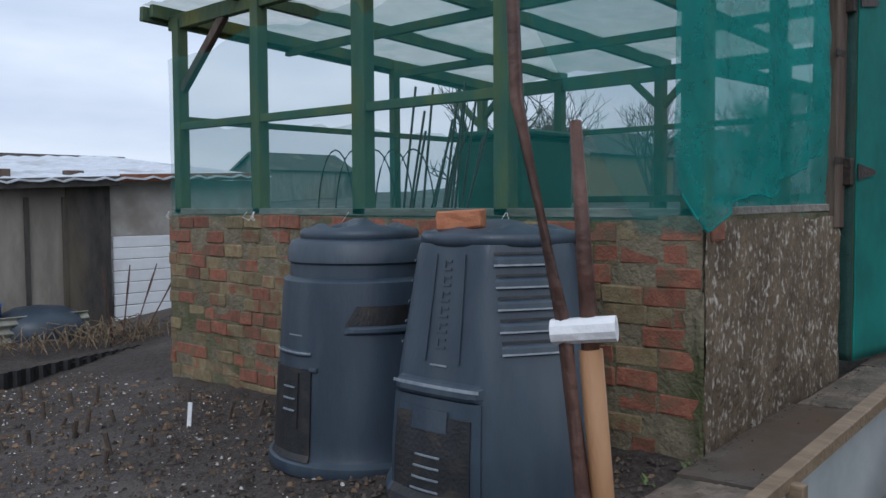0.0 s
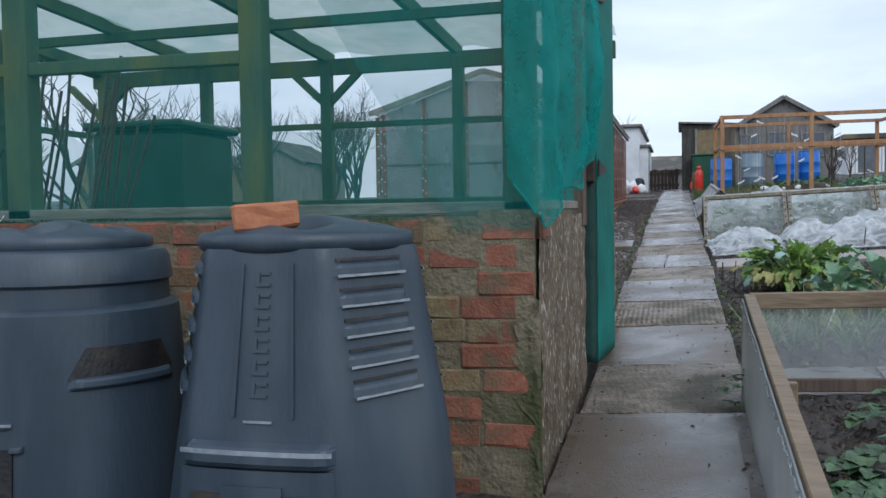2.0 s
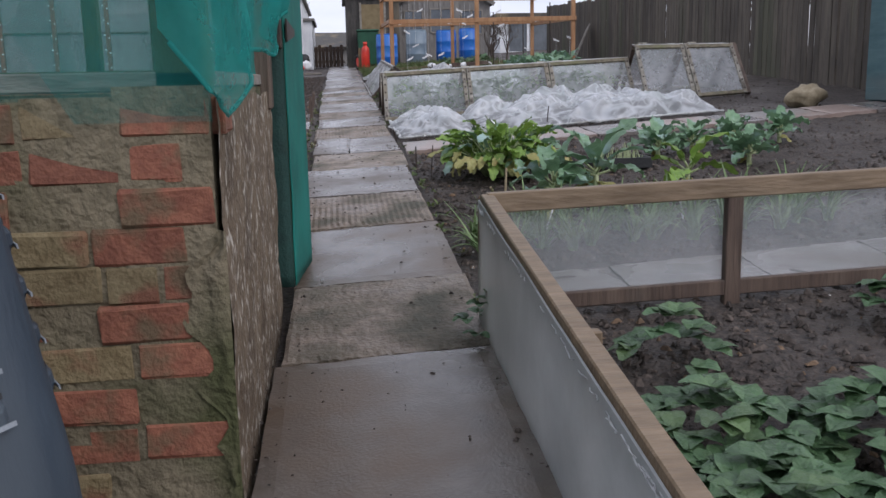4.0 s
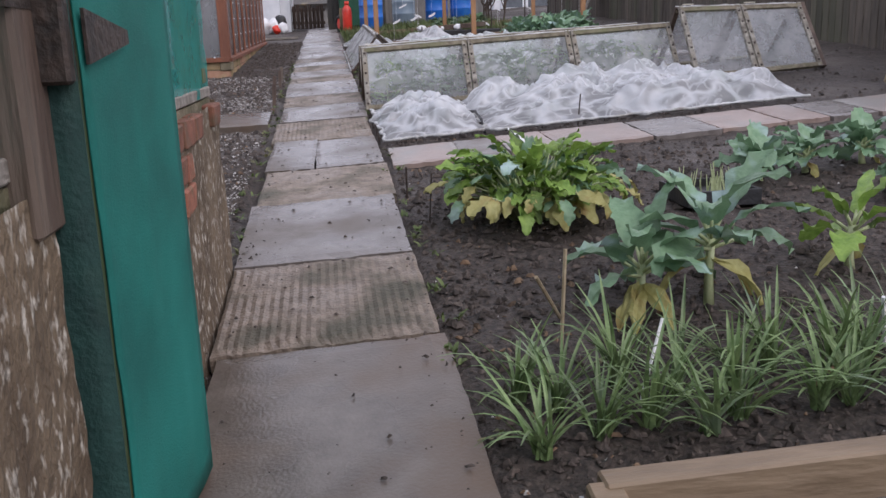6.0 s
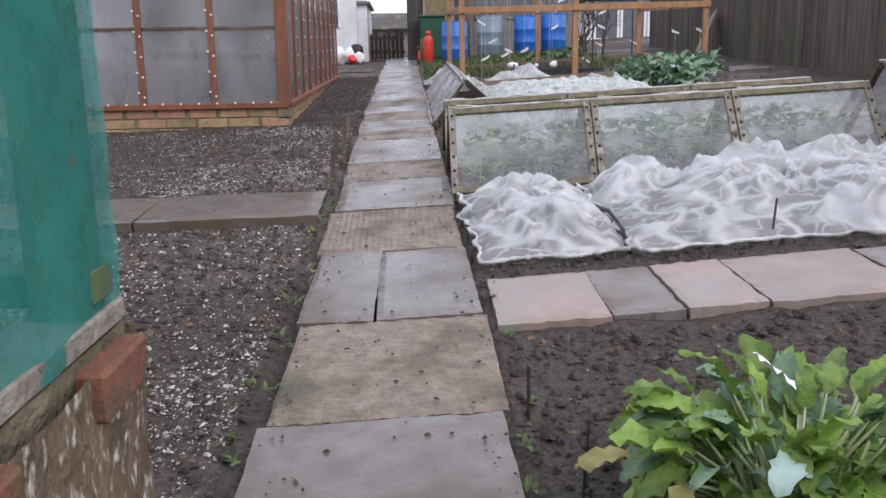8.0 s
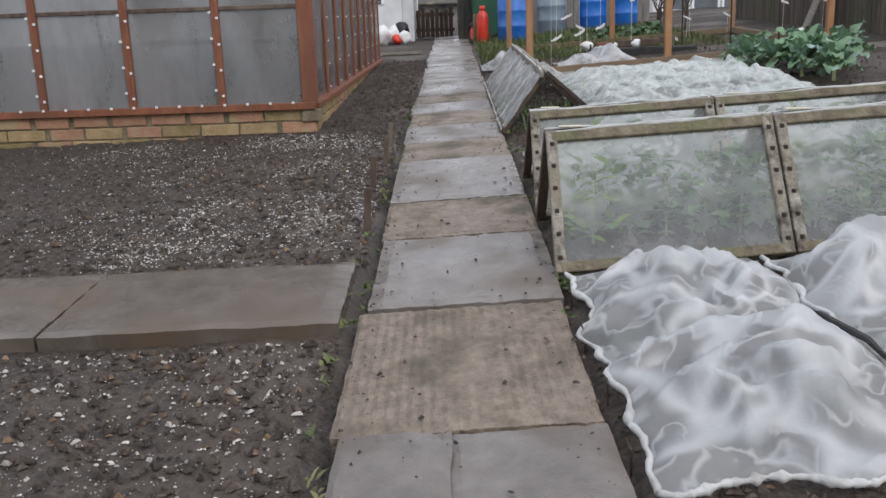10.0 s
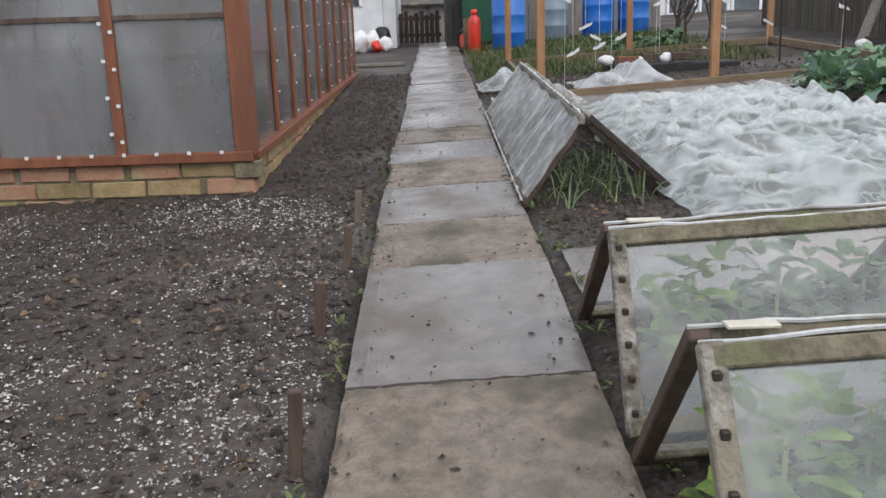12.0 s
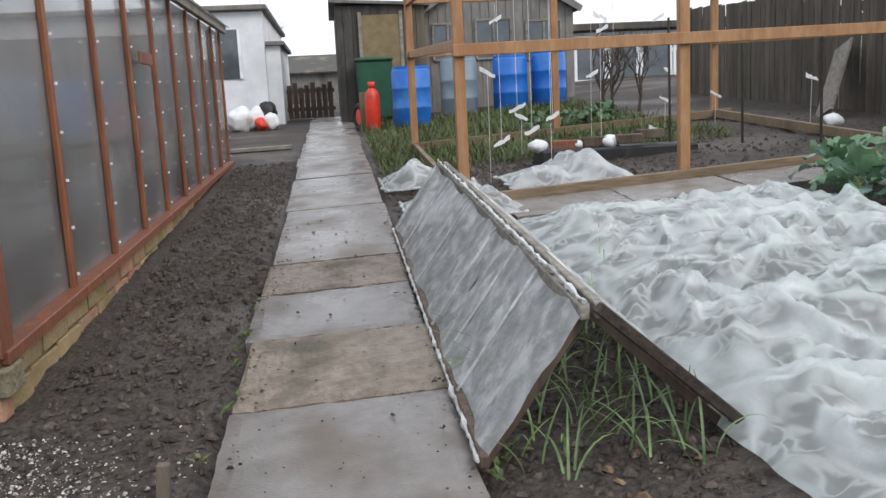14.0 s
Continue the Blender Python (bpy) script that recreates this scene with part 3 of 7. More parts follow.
for k in range(5):
    w = 0.82
    lay(slab_mesh("slab", w - 0.015, 0.6, M_SLAB, 100 + k, False, 0.09), far_path, 18.2, y - w, 0.6, w, 0.03, rs.uniform(-1, 1))
    y -= w
front_path = thing("cold_frame_path", "grey slabs between cold frame and leek bed", "path", kind="structure")
y = 0.92
for k in range(5):
    w = 0.6
    lay(slab_mesh("slab", w - 0.012, 0.5, M_SLAB, 110 + k), front_path, 4.72, y - w, 0.5, w, -0.012, rs.uniform(-1, 1))
    y -= w


# ---- netted fruit house ----
def brick_mesh(name, l, h, d, mat, seed):
    r = random.Random(seed)
    bm = box(bmesh.new(), 0, d, 0, l, 0, h, 0.006, 0.0)
    for v in bm.verts:
        v.co += Vector((r.uniform(-0.004, 0.004), r.uniform(-0.004, 0.004), r.uniform(-0.003, 0.003)))
    me = bpy.data.meshes.new(name)
    bm.to_mesh(me)
    bm.free()
    me.materials.append(mat)
    return me


WX, WY, WTOP = 3.46, 1.79, 1.13
XB = 7.28
wall_front = thing("wall_front", "low old brick wall, red and mossy, under green netting", "brick wall", kind="structure")
part("core", boxed(WX + 0.006, WX + 0.22, WY - 0.001, 6.28, -0.35, WTOP - 0.012), M_MORTAR, wall_front, "crumbling mortar")
wall_side = thing("wall_side", "low wall beside the path with flaking grey-brown render", "rendered wall", kind="structure")


def render_face(x0, x1, z0, z1, yy, seed):
    """A coat of rough render with crumbled top and bottom edges."""
    def f(u, v):
        x = x0 + (x1 - x0) * u
        zt = z1 - 0.02 * max(0, fbm(x * 4, seed, 0, 3) + 0.1)
        zb = land(x, 1.6) - 0.1
        z = zb + (zt - zb) * v
        return (x, yy + 0.010 * fbm(x * 5, z * 5, seed, 3) + 0.004 * fbm(x * 30, z * 30, seed, 1), z)
    return sheet_grid(40, 30, f)


def side_stretch(x0, x1, seed):
    part("core", boxed(x0, x1, WY + 0.01, WY + 0.21, -0.2, WTOP + 0.01), M_MORTAR, wall_side, "crumbling mortar")
    part("render_coat", render_face(x0, x1, 0, WTOP - 0.01, WY - 0.020, seed), M_RENDER, wall_side, "flaking pebbled render", True)
    part("render_return", sheet_grid(4, 20, lambda u, v: (x0 - 0.008 if seed == 1 else x1 + 0.008, WY - 0.01 + 0.2 * u + 0.004 * fbm(u * 3, v * 9), 0.0 + (WTOP) * v)), M_RENDER, wall_side, "", True) if seed == 2 else None


side_stretch(WX + 0.004, 5.02, 1)
side_stretch(6.08, XB, 2)
wall_back = thing("wall_back", "low brick wall at the back of the fruit house", "brick wall", kind="structure")
part("core", boxed(XB - 0.2, XB, WY + 0.22, 6.28, 0.0, WTOP - 0.01), M_MORTAR, wall_back)
wall_left = thing("wall_far", "low brick wall on the far side of the fruit house", "brick wall", kind="structure")
part("core", boxed(WX + 0.22, XB, 6.28, 6.48, -0.3, WTOP - 0.01), M_MORTAR, wall_left)

house = thing("fruit_house", "timber fruit house clad in torn teal netting", "fruit cage")
YP = (6.18, 5.13, 4.05, 2.93, 1.85)
ROOF_F, ROOF_B = 2.62, 2.40
for i, yp in enumerate(YP):
    w = (0.09, 0.09, 0.12, 0.10, 0.12)[i]
    part("post", beamed((WX + 0.07, yp, WTOP), (WX + 0.07, yp, ROOF_F), w, 0.09, 0.006, (1, 0, 0)), M_GREENWOOD, house)
for yp in (6.3, 5.27, 4.14, 3.0, 1.86):
    part("post", beamed((XB - 0.08, yp, WTOP), (XB - 0.08, yp, ROOF_B), 0.09, 0.09, 0.006, (1, 0, 0)), M_GREENWOOD, house)
part("sill_plate", beamed((WX + 0.08, 1.80, WTOP + 0.02), (WX + 0.08, 6.28, WTOP + 0.02), 0.11, 0.045), M_GREYWOOD, house)
part("mid_rail", beamed((WX + 0.06, 2.93, 1.77), (WX + 0.06, 6.18, 1.80), 0.045, 0.055), M_GREENWOOD, house)
part("eaves_beam", beamed((WX + 0.07, 1.75, ROOF_F - 0.02), (WX + 0.07, 6.3, ROOF_F - 0.02), 0.06, 0.11), M_GREENWOOD, house)
part("back_sill_plate", beamed((XB - 0.08, 1.8, WTOP + 0.10), (XB - 0.08, 6.35, WTOP + 0.10), 0.1, 0.06), M_GREENWOOD, house)
part("back_mid_rail", beamed((XB - 0.08, 1.8, 1.88), (XB - 0.08, 6.35, 1.88), 0.04, 0.05), M_GREENWOOD, house)
part("back_top_beam", beamed((XB - 0.08, 1.75, 2.37), (XB - 0.08, 6.4, 2.37), 0.06, 0.13), M_GREENWOOD, house)
for yy in (6.24, 5.27, 4.10, 2.97, 1.86):
    part("rafter", beamed((WX - 0.10, yy + 0.06, ROOF_F + 0.06), (XB + 0.1, yy + 0.06, ROOF_B + 0.06), 0.05, 0.10), M_GREENWOOD, house)
for xx in (4.7, 5.95):
    part("purlin", beamed((xx, 1.75, 2.61 - 0.058 * (xx - 3.4)), (xx, 6.4, 2.61 - 0.058 * (xx - 3.4)), 0.05, 0.07), M_GREENWOOD, house)
part("corner_brace", beamed((WX + 0.07, 6.14, 2.08), (WX + 0.07, 5.55, 2.56), 0.05, 0.07), M_OLDWOOD, house)
for yy in (6.35, 4.14):
    part("knee_brace", beamed((XB - 0.08, yy, 2.05), (XB - 0.08, yy - 0.3, 2.33), 0.05, 0.06), M_GREENWOOD, house)
    part("knee_brace", beamed((XB - 0.08, yy, 2.05), (XB - 0.08, yy + 0.3, 2.33), 0.05, 0.06), M_GREENWOOD, house)
for xx in (4.3, 5.9):
    part("far_side_post", beamed((xx, 6.3, WTOP), (xx, 6.3, ROOF_F - 0.05), 0.08, 0.08, 0.006, (1, 0, 0)), M_GREENWOOD, house)
part("far_side_rail", beamed((WX + 0.1, 6.22, 1.86), (XB, 6.3, 1.86), 0.04, 0.05), M_GREENWOOD, house)
part("verge_beam", beamed((WX - 0.15, 6.36, ROOF_F + 0.04), (XB + 0.1, 6.36, ROOF_B + 0.04), 0.05, 0.11), M_GREENWOOD, house)
# side towards the path
part("side_rail", beamed((WX + 0.1, WY + 0.06, 1.79), (4.93, WY + 0.06, 1.80), 0.04, 0.06), M_GREENWOOD, house)
part("side_post", beamed((4.36, WY + 0.06, WTOP), (4.36, WY + 0.06, ROOF_F - 0.04), 0.07, 0.07, 0.005, (1, 0, 0)), M_GREENWOOD, house)
part("side_top_beam", beamed((WX - 0.1, WY + 0.06, ROOF_F - 0.04), (XB, WY + 0.06, ROOF_B - 0.02), 0.06, 0.1), M_GREENWOOD, house)
part("side_sill_plate", beamed((WX + 0.1, WY + 0.07, WTOP + 0.025), (4.95, WY + 0.07, WTOP + 0.035), 0.13, 0.04), M_GREYWOOD, house, "splintered grey sill board")
part("side_sill_plate", beamed((6.1, WY + 0.07, WTOP + 0.035), (XB, WY + 0.07, WTOP + 0.035), 0.13, 0.04), M_GREYWOOD, house)
part("door_post", beamed((4.99, WY + 0.04, WTOP - 0.08), (4.99, WY + 0.04, ROOF_F + 0.1), 0.14, 0.13, 0.008, (1, 0, 0)), M_OLDWOOD, house, "stout weathered brown door post")
part("door_post_foot", beamed((5.035, WY + 0.05, 0.2), (5.035, WY + 0.05, WTOP - 0.08), 0.07, 0.12, 0.008, (1, 0, 0)), M_GREENWOOD, house)
part("door_post", beamed((6.12, WY + 0.06, 0.2), (6.12, WY + 0.06, ROOF_F), 0.09, 0.09, 0.008, (1, 0, 0)), M_GREENWOOD, house)
part("side_post", beamed((7.16, WY + 0.06, WTOP), (7.16, WY + 0.06, ROOF_B), 0.09, 0.09, 0.006, (1, 0, 0)), M_GREENWOOD, house)
for zz in (1.42, 2.0):
    bm = boxed(4.90, 5.02, WY - 0.032, WY - 0.026, zz - 0.018, zz + 0.018)
    part("bolt_plate", bm, M_STEEL, house, "small iron bolt plate")


def net_front(u, v):
    y = 1.80 + 4.44 * u
    bay = abs(((y - 1.85) / 1.08) % 1 - 0.5) * 2
    if y > 4.0:
        top = 2.28 + 0.10 * fbm(y * 1.3, 0.4) + 0.07 * bay
    elif y > 2.9:
        top = 2.30 + 0.28 * (4.0 - y) / 1.1
    else:
        top = 2.58
    z = WTOP - 0.02 + (top - WTOP + 0.02) * v
    return (WX + 0.012 + 0.012 * fbm(y * 2, z * 2, 4.0) - 0.006, y, z)


part("net_front", sheet_grid(70, 30, net_front), M_NET, house, "sagging teal netting")
part("net_back", sheet_grid(50, 20, lambda u, v: (XB - 0.02 + 0.01 * fbm(u * 9, v * 4), 1.8 + 4.5 * u, WTOP + (0.72 + 0.08 * fbm(u * 7, 2.0)) * v)), M_NET, house)
part("net_far_side", sheet_grid(40, 20, lambda u, v: (WX + 0.15 + 3.65 * u, 6.27 + 0.01 * fbm(u * 9, v * 4), WTOP + (0.75 + 0.15 * fbm(u * 5, 6.0)) * v)), M_NET, house)
part("net_side", sheet_grid(30, 30, lambda u, v: (WX + 0.02 + 1.48 * u, WY + 0.018 + 0.014 * fbm(u * 6, v * 6), WTOP + 0.0 + 1.45 * v)), M_NETTHICK, house)
part("net_side", sheet_grid(24, 30, lambda u, v: (6.08 + 1.2 * u, WY + 0.01 + 0.012 * fbm(u * 6, v * 6, 3.0), WTOP + 0.02 + 1.25 * v)), M_NETTHICK, house)


def net_roof(u, v):
    x, y = WX - 0.12 + 4.0 * u, 1.75 + 4.65 * v
    bay = abs(((y - 1.86) / 1.1) % 1 - 0.5) * 2
    return (x, y, ROOF_F + 0.125 - 0.058 * (x - WX) - 0.10 * (1 - bay ** 2) * (0.6 + 0.6 * fbm(x, y, 2.0)) + 0.02 * fbm(x * 4, y * 4))


part("roof_net", sheet_grid(50, 60, net_roof), M_ROOFNET, house, "sagging pale roof netting", True)


def drape(u, v):
    """The loose corner of netting, drawn round the post in folds, its lower edge lifting away from the wall."""
    d = 1.2 * u
    front = max(0.0, 0.14 - d)
    along = max(0.0, d - 0.14)
    low = float(np.interp(d, (0, 0.08, 0.16, 0.32, 0.65, 1.0, 1.4, 1.75), (1.26, 1.16, 1.08, 1.19, 1.24, 1.38, 1.50, 1.80)))
    low += 0.02 * fbm(d * 9, 3.0)
    z = low + (2.66 - low) * v
    fold = 0.030 * math.sin(d * 19 + 2.5 * v + 2 * fbm(v * 2, d)) * (0.4 + 0.6 * (1 - v)) + 0.02 * fbm(d * 5, v * 5, 7.0)
    belly = 0.17 * math.sin(math.pi * min(1, along / 1.6)) * (1 - v) ** 0.7 * min(1, 0.35 + 2 * v)
    return (WX - 0.055 + along - (fold if front > 0 else 0) * 0.8, WY - 0.05 + front - belly + (fold if along > 0 else 0), z)


part("net_drape", sheet_grid(80, 50, drape), M_NETTHICK, house, "loose fold of doubled teal netting", True)
part("drape_hem", tube(bmesh.new(), [drape(q, 0.0) for q in np.linspace(0.02, 0.99, 70)], 0.006, 5), M_NETTHICK, house, "frayed netting hem", True)
part("net_overlap", sheet_grid(24, 40, lambda u, v: (WX - 0.012 + 0.014 * fbm(u * 6, v * 6, 8.0), 1.78 + (0.30 + 0.92 * v) * u, 1.06 + 1.54 * v)), M_NET, house, "second layer of torn teal netting", True)
rt = random.Random(5)
for k in range(9):
    yy, bm = rt.choice(YP[:4]) + rt.uniform(-0.1, 0.1), bmesh.new()
    z0 = WTOP - 0.01
    tube(bm, [(WX - 0.01, yy, z0 + 0.03), (WX - 0.03, yy + rt.uniform(-0.03, 0.03), z0 - 0.01), (WX - 0.02, yy + rt.uniform(-0.06, 0.06), z0 - 0.03)], 0.002, 5)
    part("twine", bm, M_TIE, house, "frayed white twine")

# door, its cloth stretched on a frame, standing a little out of the wall
door = thing("door_1", "narrow teal shade-cloth door hung on iron strap hinges", "door", kind="structure")
DA, DB = Vector((5.07, 1.714, 0)), Vector((5.62, 1.665, 0))
dd = (DB - DA).normalized()
for p, w in ((DA + dd * 0.03, 0.06), (DB - dd * 0.03, 0.06)):
    part("stile", beamed((p.x, p.y + 0.03, 0.34), (p.x, p.y + 0.03, 2.5), w, 0.05, 0.004, dd), M_GREENWOOD, door)
for zz in (0.38, 1.4, 2.45):
    part("rail", beamed((DA.x, DA.y + 0.03, zz), (DB.x, DB.y + 0.03, zz), 0.045, 0.07), M_GREENWOOD, door)
nrm = Vector((dd.y, -dd.x, 0))
part("cloth", sheet_grid(16, 40, lambda u, v: tuple(DA + (DB - DA) * u + nrm * (0.006 + 0.003 * fbm(u * 4, v * 9)) + Vector((0, 0, 0.31 + 2.22 * v))), 0.004), M_DOORNET, door, "stretched teal cloth", True)
part("cloth_return", sheet_grid(3, 40, lambda u, v: (DB.x + 0.006, DB.y + 0.09 * u - 0.006, 0.31 + 2.22 * v), 0.004), M_DOORNET, door, "", True)
# near edge of the door, coloured dark for the shade in the jamb
part("cloth_return", sheet_grid(3, 40, lambda u, v: (DA.x - 0.012, DA.y + 0.11 * u, 0.31 + 2.22 * v), 0.004), M_EDGESHADE, door, "door edge with its shade painted in dark green", True)
for zz in (1.36, 2.3):
    bm = bmesh.new()
    p0, p1 = DA + nrm * 0.014, DA + dd * 0.22 + nrm * 0.014
    vs = []
    for p, hgt in ((p0, 0.045), (p1, 0.012)):
        for n0 in (0, 0.006):
            for s in (-1, 1):
                vs.append(bm.verts.new(p + nrm * n0 + Vector((0, 0, zz + s * hgt))))
    for f in ((0, 1, 3, 2), (4, 6, 7, 5), (0, 4, 5, 1), (2, 3, 7, 6), (0, 2, 6, 4), (1, 5, 7, 3)):
        bm.faces.new([vs[i] for i in f])
    box(bm, 5.02, 5.075, WY - 0.075, WY - 0.02, zz - 0.075, zz + 0.075, 0.006)
    part("strap_hinge", bm, M_STEEL, door, "rusty iron strap hinge")

# inside the fruit house
tank = thing("water_tank", "dark green plastic water tank inside the fruit house", "water tank")
part("body", boxed(5.9, 6.7, 4.75, 5.5, 0.2, 1.78, 0.04), M_GREENBIN, tank)
part("lid", boxed(5.86, 6.74, 4.71, 5.54, 1.78, 1.84, 0.02), M_GREENBIN, tank)
rc = random.Random(8)
canes = thing("cane_bundle", "bundle of old bamboo canes leaning inside the fruit house", "canes")
for k in range(16):
    bx, by = 5.2 + rc.uniform(-0.12, 0.12), 5.15 + rc.uniform(-0.2, 0.35)
    part("cane", tube(bmesh.new(), [(bx, by, 0.3), (bx + rc.uniform(-0.1, 0.3), by - rc.uniform(0.1, 0.55), 1.75 + rc.uniform(0, 0.45))], 0.011, 5), M_STEM, canes)
hoops = thing("wire_hoops", "bent dark wire hoops stored in the fruit house", "hoops")
for k in range(5):
    cx, cy, r = 4.7 + 0.1 * k, 5.75 - 0.13 * k, 0.26 + 0.02 * (k % 3)
    part("hoop", tube(bmesh.new(), [(cx, cy + r * math.cos(a), 0.6 + 1.05 * math.sin(a) ** 0.7) for a in np.linspace(0.02, math.pi - 0.02, 15)], 0.007, 5), M_STEEL, hoops)


# ---- compost bins ----
def composter(kind, label, m):
    """A tapering plastic composter: kind 1 is round with a stepped collar, kind 2 six-sided with louvred sides."""
    th = thing("compost_bin", label, "compost bin", m, "compost bins by the wall")
    fa = 178 if kind == 1 else 182
    if kind == 1:
        prof = [(0.462, 0.0), (0.470, 0.02), (0.466, 0.055), (0.440, 0.075), (0.432, 0.10), (0.418, 0.36), (0.398, 0.66), (0.384, 0.86), (0.380, 0.905), (0.368, 0.918), (0.350, 0.925), (0.347, 0.985),
                (0.352, 0.992), (0.362, 0.997), (0.352, 1.075), (0.335, 1.098), (0.296, 1.106), (0.29, 1.115)]
    else:
        prof = [(0.505, 0.0), (0.512, 0.03), (0.502, 0.06), (0.480, 0.078), (0.464, 0.24), (0.428, 0.48), (0.390, 0.70), (0.352, 0.94), (0.337, 1.04), (0.328, 1.07), (0.30, 1.08)]

    def facet(a, z):
        """Six flats with rounded corners, strongest near the top."""
        if kind == 1:
            return 1.0
        d = (math.degrees(a) - fa + 30) % 60 - 30
        k = min(1.12, 1 / math.cos(radians(d)))
        k = 1.0 + (k - 1.0) * (1.0 if abs(d) < 24 else 0.97)
        return 0.975 + (k - 1.0) * (0.15 + 0.75 * min(1, max(0, (z - 0.05) / 0.5)))

    def rad(a, z):
        return float(np.interp(z, [p[1] for p in prof[:-1]], [p[0] for p in prof[:-1]])) * facet(a, z)

    seg, bm, rings = 96, bmesh.new(), []
    zs = sorted(set([p[1] for p in prof[:-1]] + list(np.arange(0.1, 1.04, 0.06))))
    for z in zs:
        rings.append([bm.verts.new((rad(2 * math.pi * k / seg, z) * math.cos(2 * math.pi * k / seg), rad(2 * math.pi * k / seg, z) * math.sin(2 * math.pi * k / seg), z)) for k in range(seg)])
    for a, b in zip(rings, rings[1:]):
        for k in range(seg):
            bm.faces.new((a[k], a[(k + 1) % seg], b[(k + 1) % seg], b[k]))
    bm.faces.new(rings[0][::-1])
    bm.faces.new(rings[-1])
    part("body", bm, M_BIN, th, "", 2)
    H = prof[-2][1]

    def patch(a0, a1, z0, z1, off, thick=0.012, n=10, taper=0.0, soft=0.0):
        """A raised patch of the body's skin between two angles (degrees) and heights; soft rounds its rim into the skin."""
        def f(u, v):
            mid, half = radians(a0 + a1) / 2, radians(a1 - a0) / 2 * (1 - taper * v)
            a, z = mid + half * (2 * u - 1), z0 + (z1 - z0) * v
            e = min(1, min(u, 1 - u) * n / 1.5) * min(1, min(v, 1 - v) * 4) if soft else 1
            r = rad(a, z) + off * (e if soft else 1) - (0.004 if soft and e < 0.05 else 0)
            return (r * math.cos(a), r * math.sin(a), z)
        return sheet_grid(n, max(6 if soft else 2, int((z1 - z0) / 0.03)), f, 0.0 if soft else thick)

    if kind == 1:
        part("hatch", patch(fa - 26, fa + 17, 0.07, 0.50, 0.010), M_BLACK, th, "black muddy sliding hatch")
        part("hatch_tab", patch(fa - 9, fa + 7, 0.22, 0.48, 0.016, 0.008), M_BLACK, th)
        for k in range(3):
            part("hatch_rib", patch(fa - 6, fa + 5, 0.30 + 0.055 * k, 0.307 + 0.055 * k, 0.026, 0.008), M_BINWEAR, th)
        part("hatch_frame", patch(fa + 15, fa + 22, 0.485, 0.515, 0.020, soft=1), M_BIN, th)
        part("ledge", patch(fa - 24, fa + 18, 0.555, 0.585, 0.014, soft=1), M_BIN, th)
        part("ledge_edge", patch(fa - 23, fa + 17, 0.572, 0.580, 0.0155, 0.003), M_BINWEAR, th, "scuffed moulded ledge")
        part("ledge_edge", patch(fa - 7, fa + 7, 0.652, 0.657, 0.004, 0.003), M_BINWEAR, th)
        # no hollow here: a black patch on the skin paints the grip's shade
        part("handle_recess", patch(fa + 40, fa + 96, 0.705, 0.80, 0.0045, 0.004, 16, 0.30), M_BLACK, th, "hand grip, its shade painted as a thin black patch")
        part("handle_lip", patch(fa + 38, fa + 98, 0.665, 0.712, 0.020, 0.0, 16, 0.1, 1), M_BIN, th)
    else:
        part("panel", patch(fa - 31, fa + 31, 0.455, 0.535, 0.030, 0.0, 14, 0.0, 1), M_BIN, th, "moulded ledge over the hatch")
        part("panel_edge", patch(fa - 28, fa + 28, 0.503, 0.516, 0.0305, 0.003), M_BINWEAR, th, "pale scuffed ledge edge")
        part("hatch_frame", patch(fa - 29, fa + 29, 0.05, 0.46, 0.014), M_BIN, th)
        part("hatch", patch(fa - 24, fa + 24, 0.03, 0.395, 0.022), M_BLACK, th, "black sliding hatch")
        part("hatch_tab", patch(fa - 12, fa + 11, 0.335, 0.42, 0.026, 0.008), M_BIN, th)
        for k in range(4):
            part("hatch_rib", patch(fa - 9 + k * 0.6, fa + 8, 0.10 + 0.045 * k, 0.107 + 0.045 * k, 0.030, 0.006), M_BINWEAR, th)
        for k in range(5):
            for b0, b1 in ((fa + 33 + 1.2 * (4 - k), fa + 77), (fa - 83, fa - 39), (fa + 97, fa + 140)):
                z = 0.638 + 0.086 * k
                part("louvre", patch(b0, b1, z - 0.004, z + 0.05, 0.017, 0.0, 12, 0.0, 1), M_BIN, th)
                part("louvre_edge", patch(b0 + 1.5, b1 - 1.5, z + 0.006, z + 0.014, 0.0165, 0.003), M_BINWEAR, th, "pale worn louvre edge")
                part("louvre_slot", patch(b0 + 1.5, b1 - 1.5, z + 0.050, z + 0.060, 0.004, 0.003), M_BLACK, th)
        for q in (13.5, -11.5):
            part("side_seam", patch(fa + q, fa + q + 1.6, 0.60, 1.03, 0.007, 0.004, 2, 0.0), M_BIN, th)
        part("ledge", patch(fa - 6, fa + 6, 0.585, 0.592, 0.006, 0.004), M_BINWEAR, th)
        for k in range(6):
            z = 0.655 + 0.062 * k
            part("embossed_mark", patch(fa - 3.6, fa + 3.6, z, z + 0.010, 0.006, 0.005, 4), M_BIN, th)
            part("embossed_mark", patch(fa - 3.6, fa - 1.8, z + 0.010, z + 0.040, 0.006, 0.005, 3), M_BIN, th)
            part("embossed_mark", patch(fa - 1.2, fa + 3.6, z + 0.032, z + 0.041, 0.006, 0.005, 4), M_BIN, th)
    R = 0.292 if kind == 1 else 0.336
    bar = radians(fa + 62)

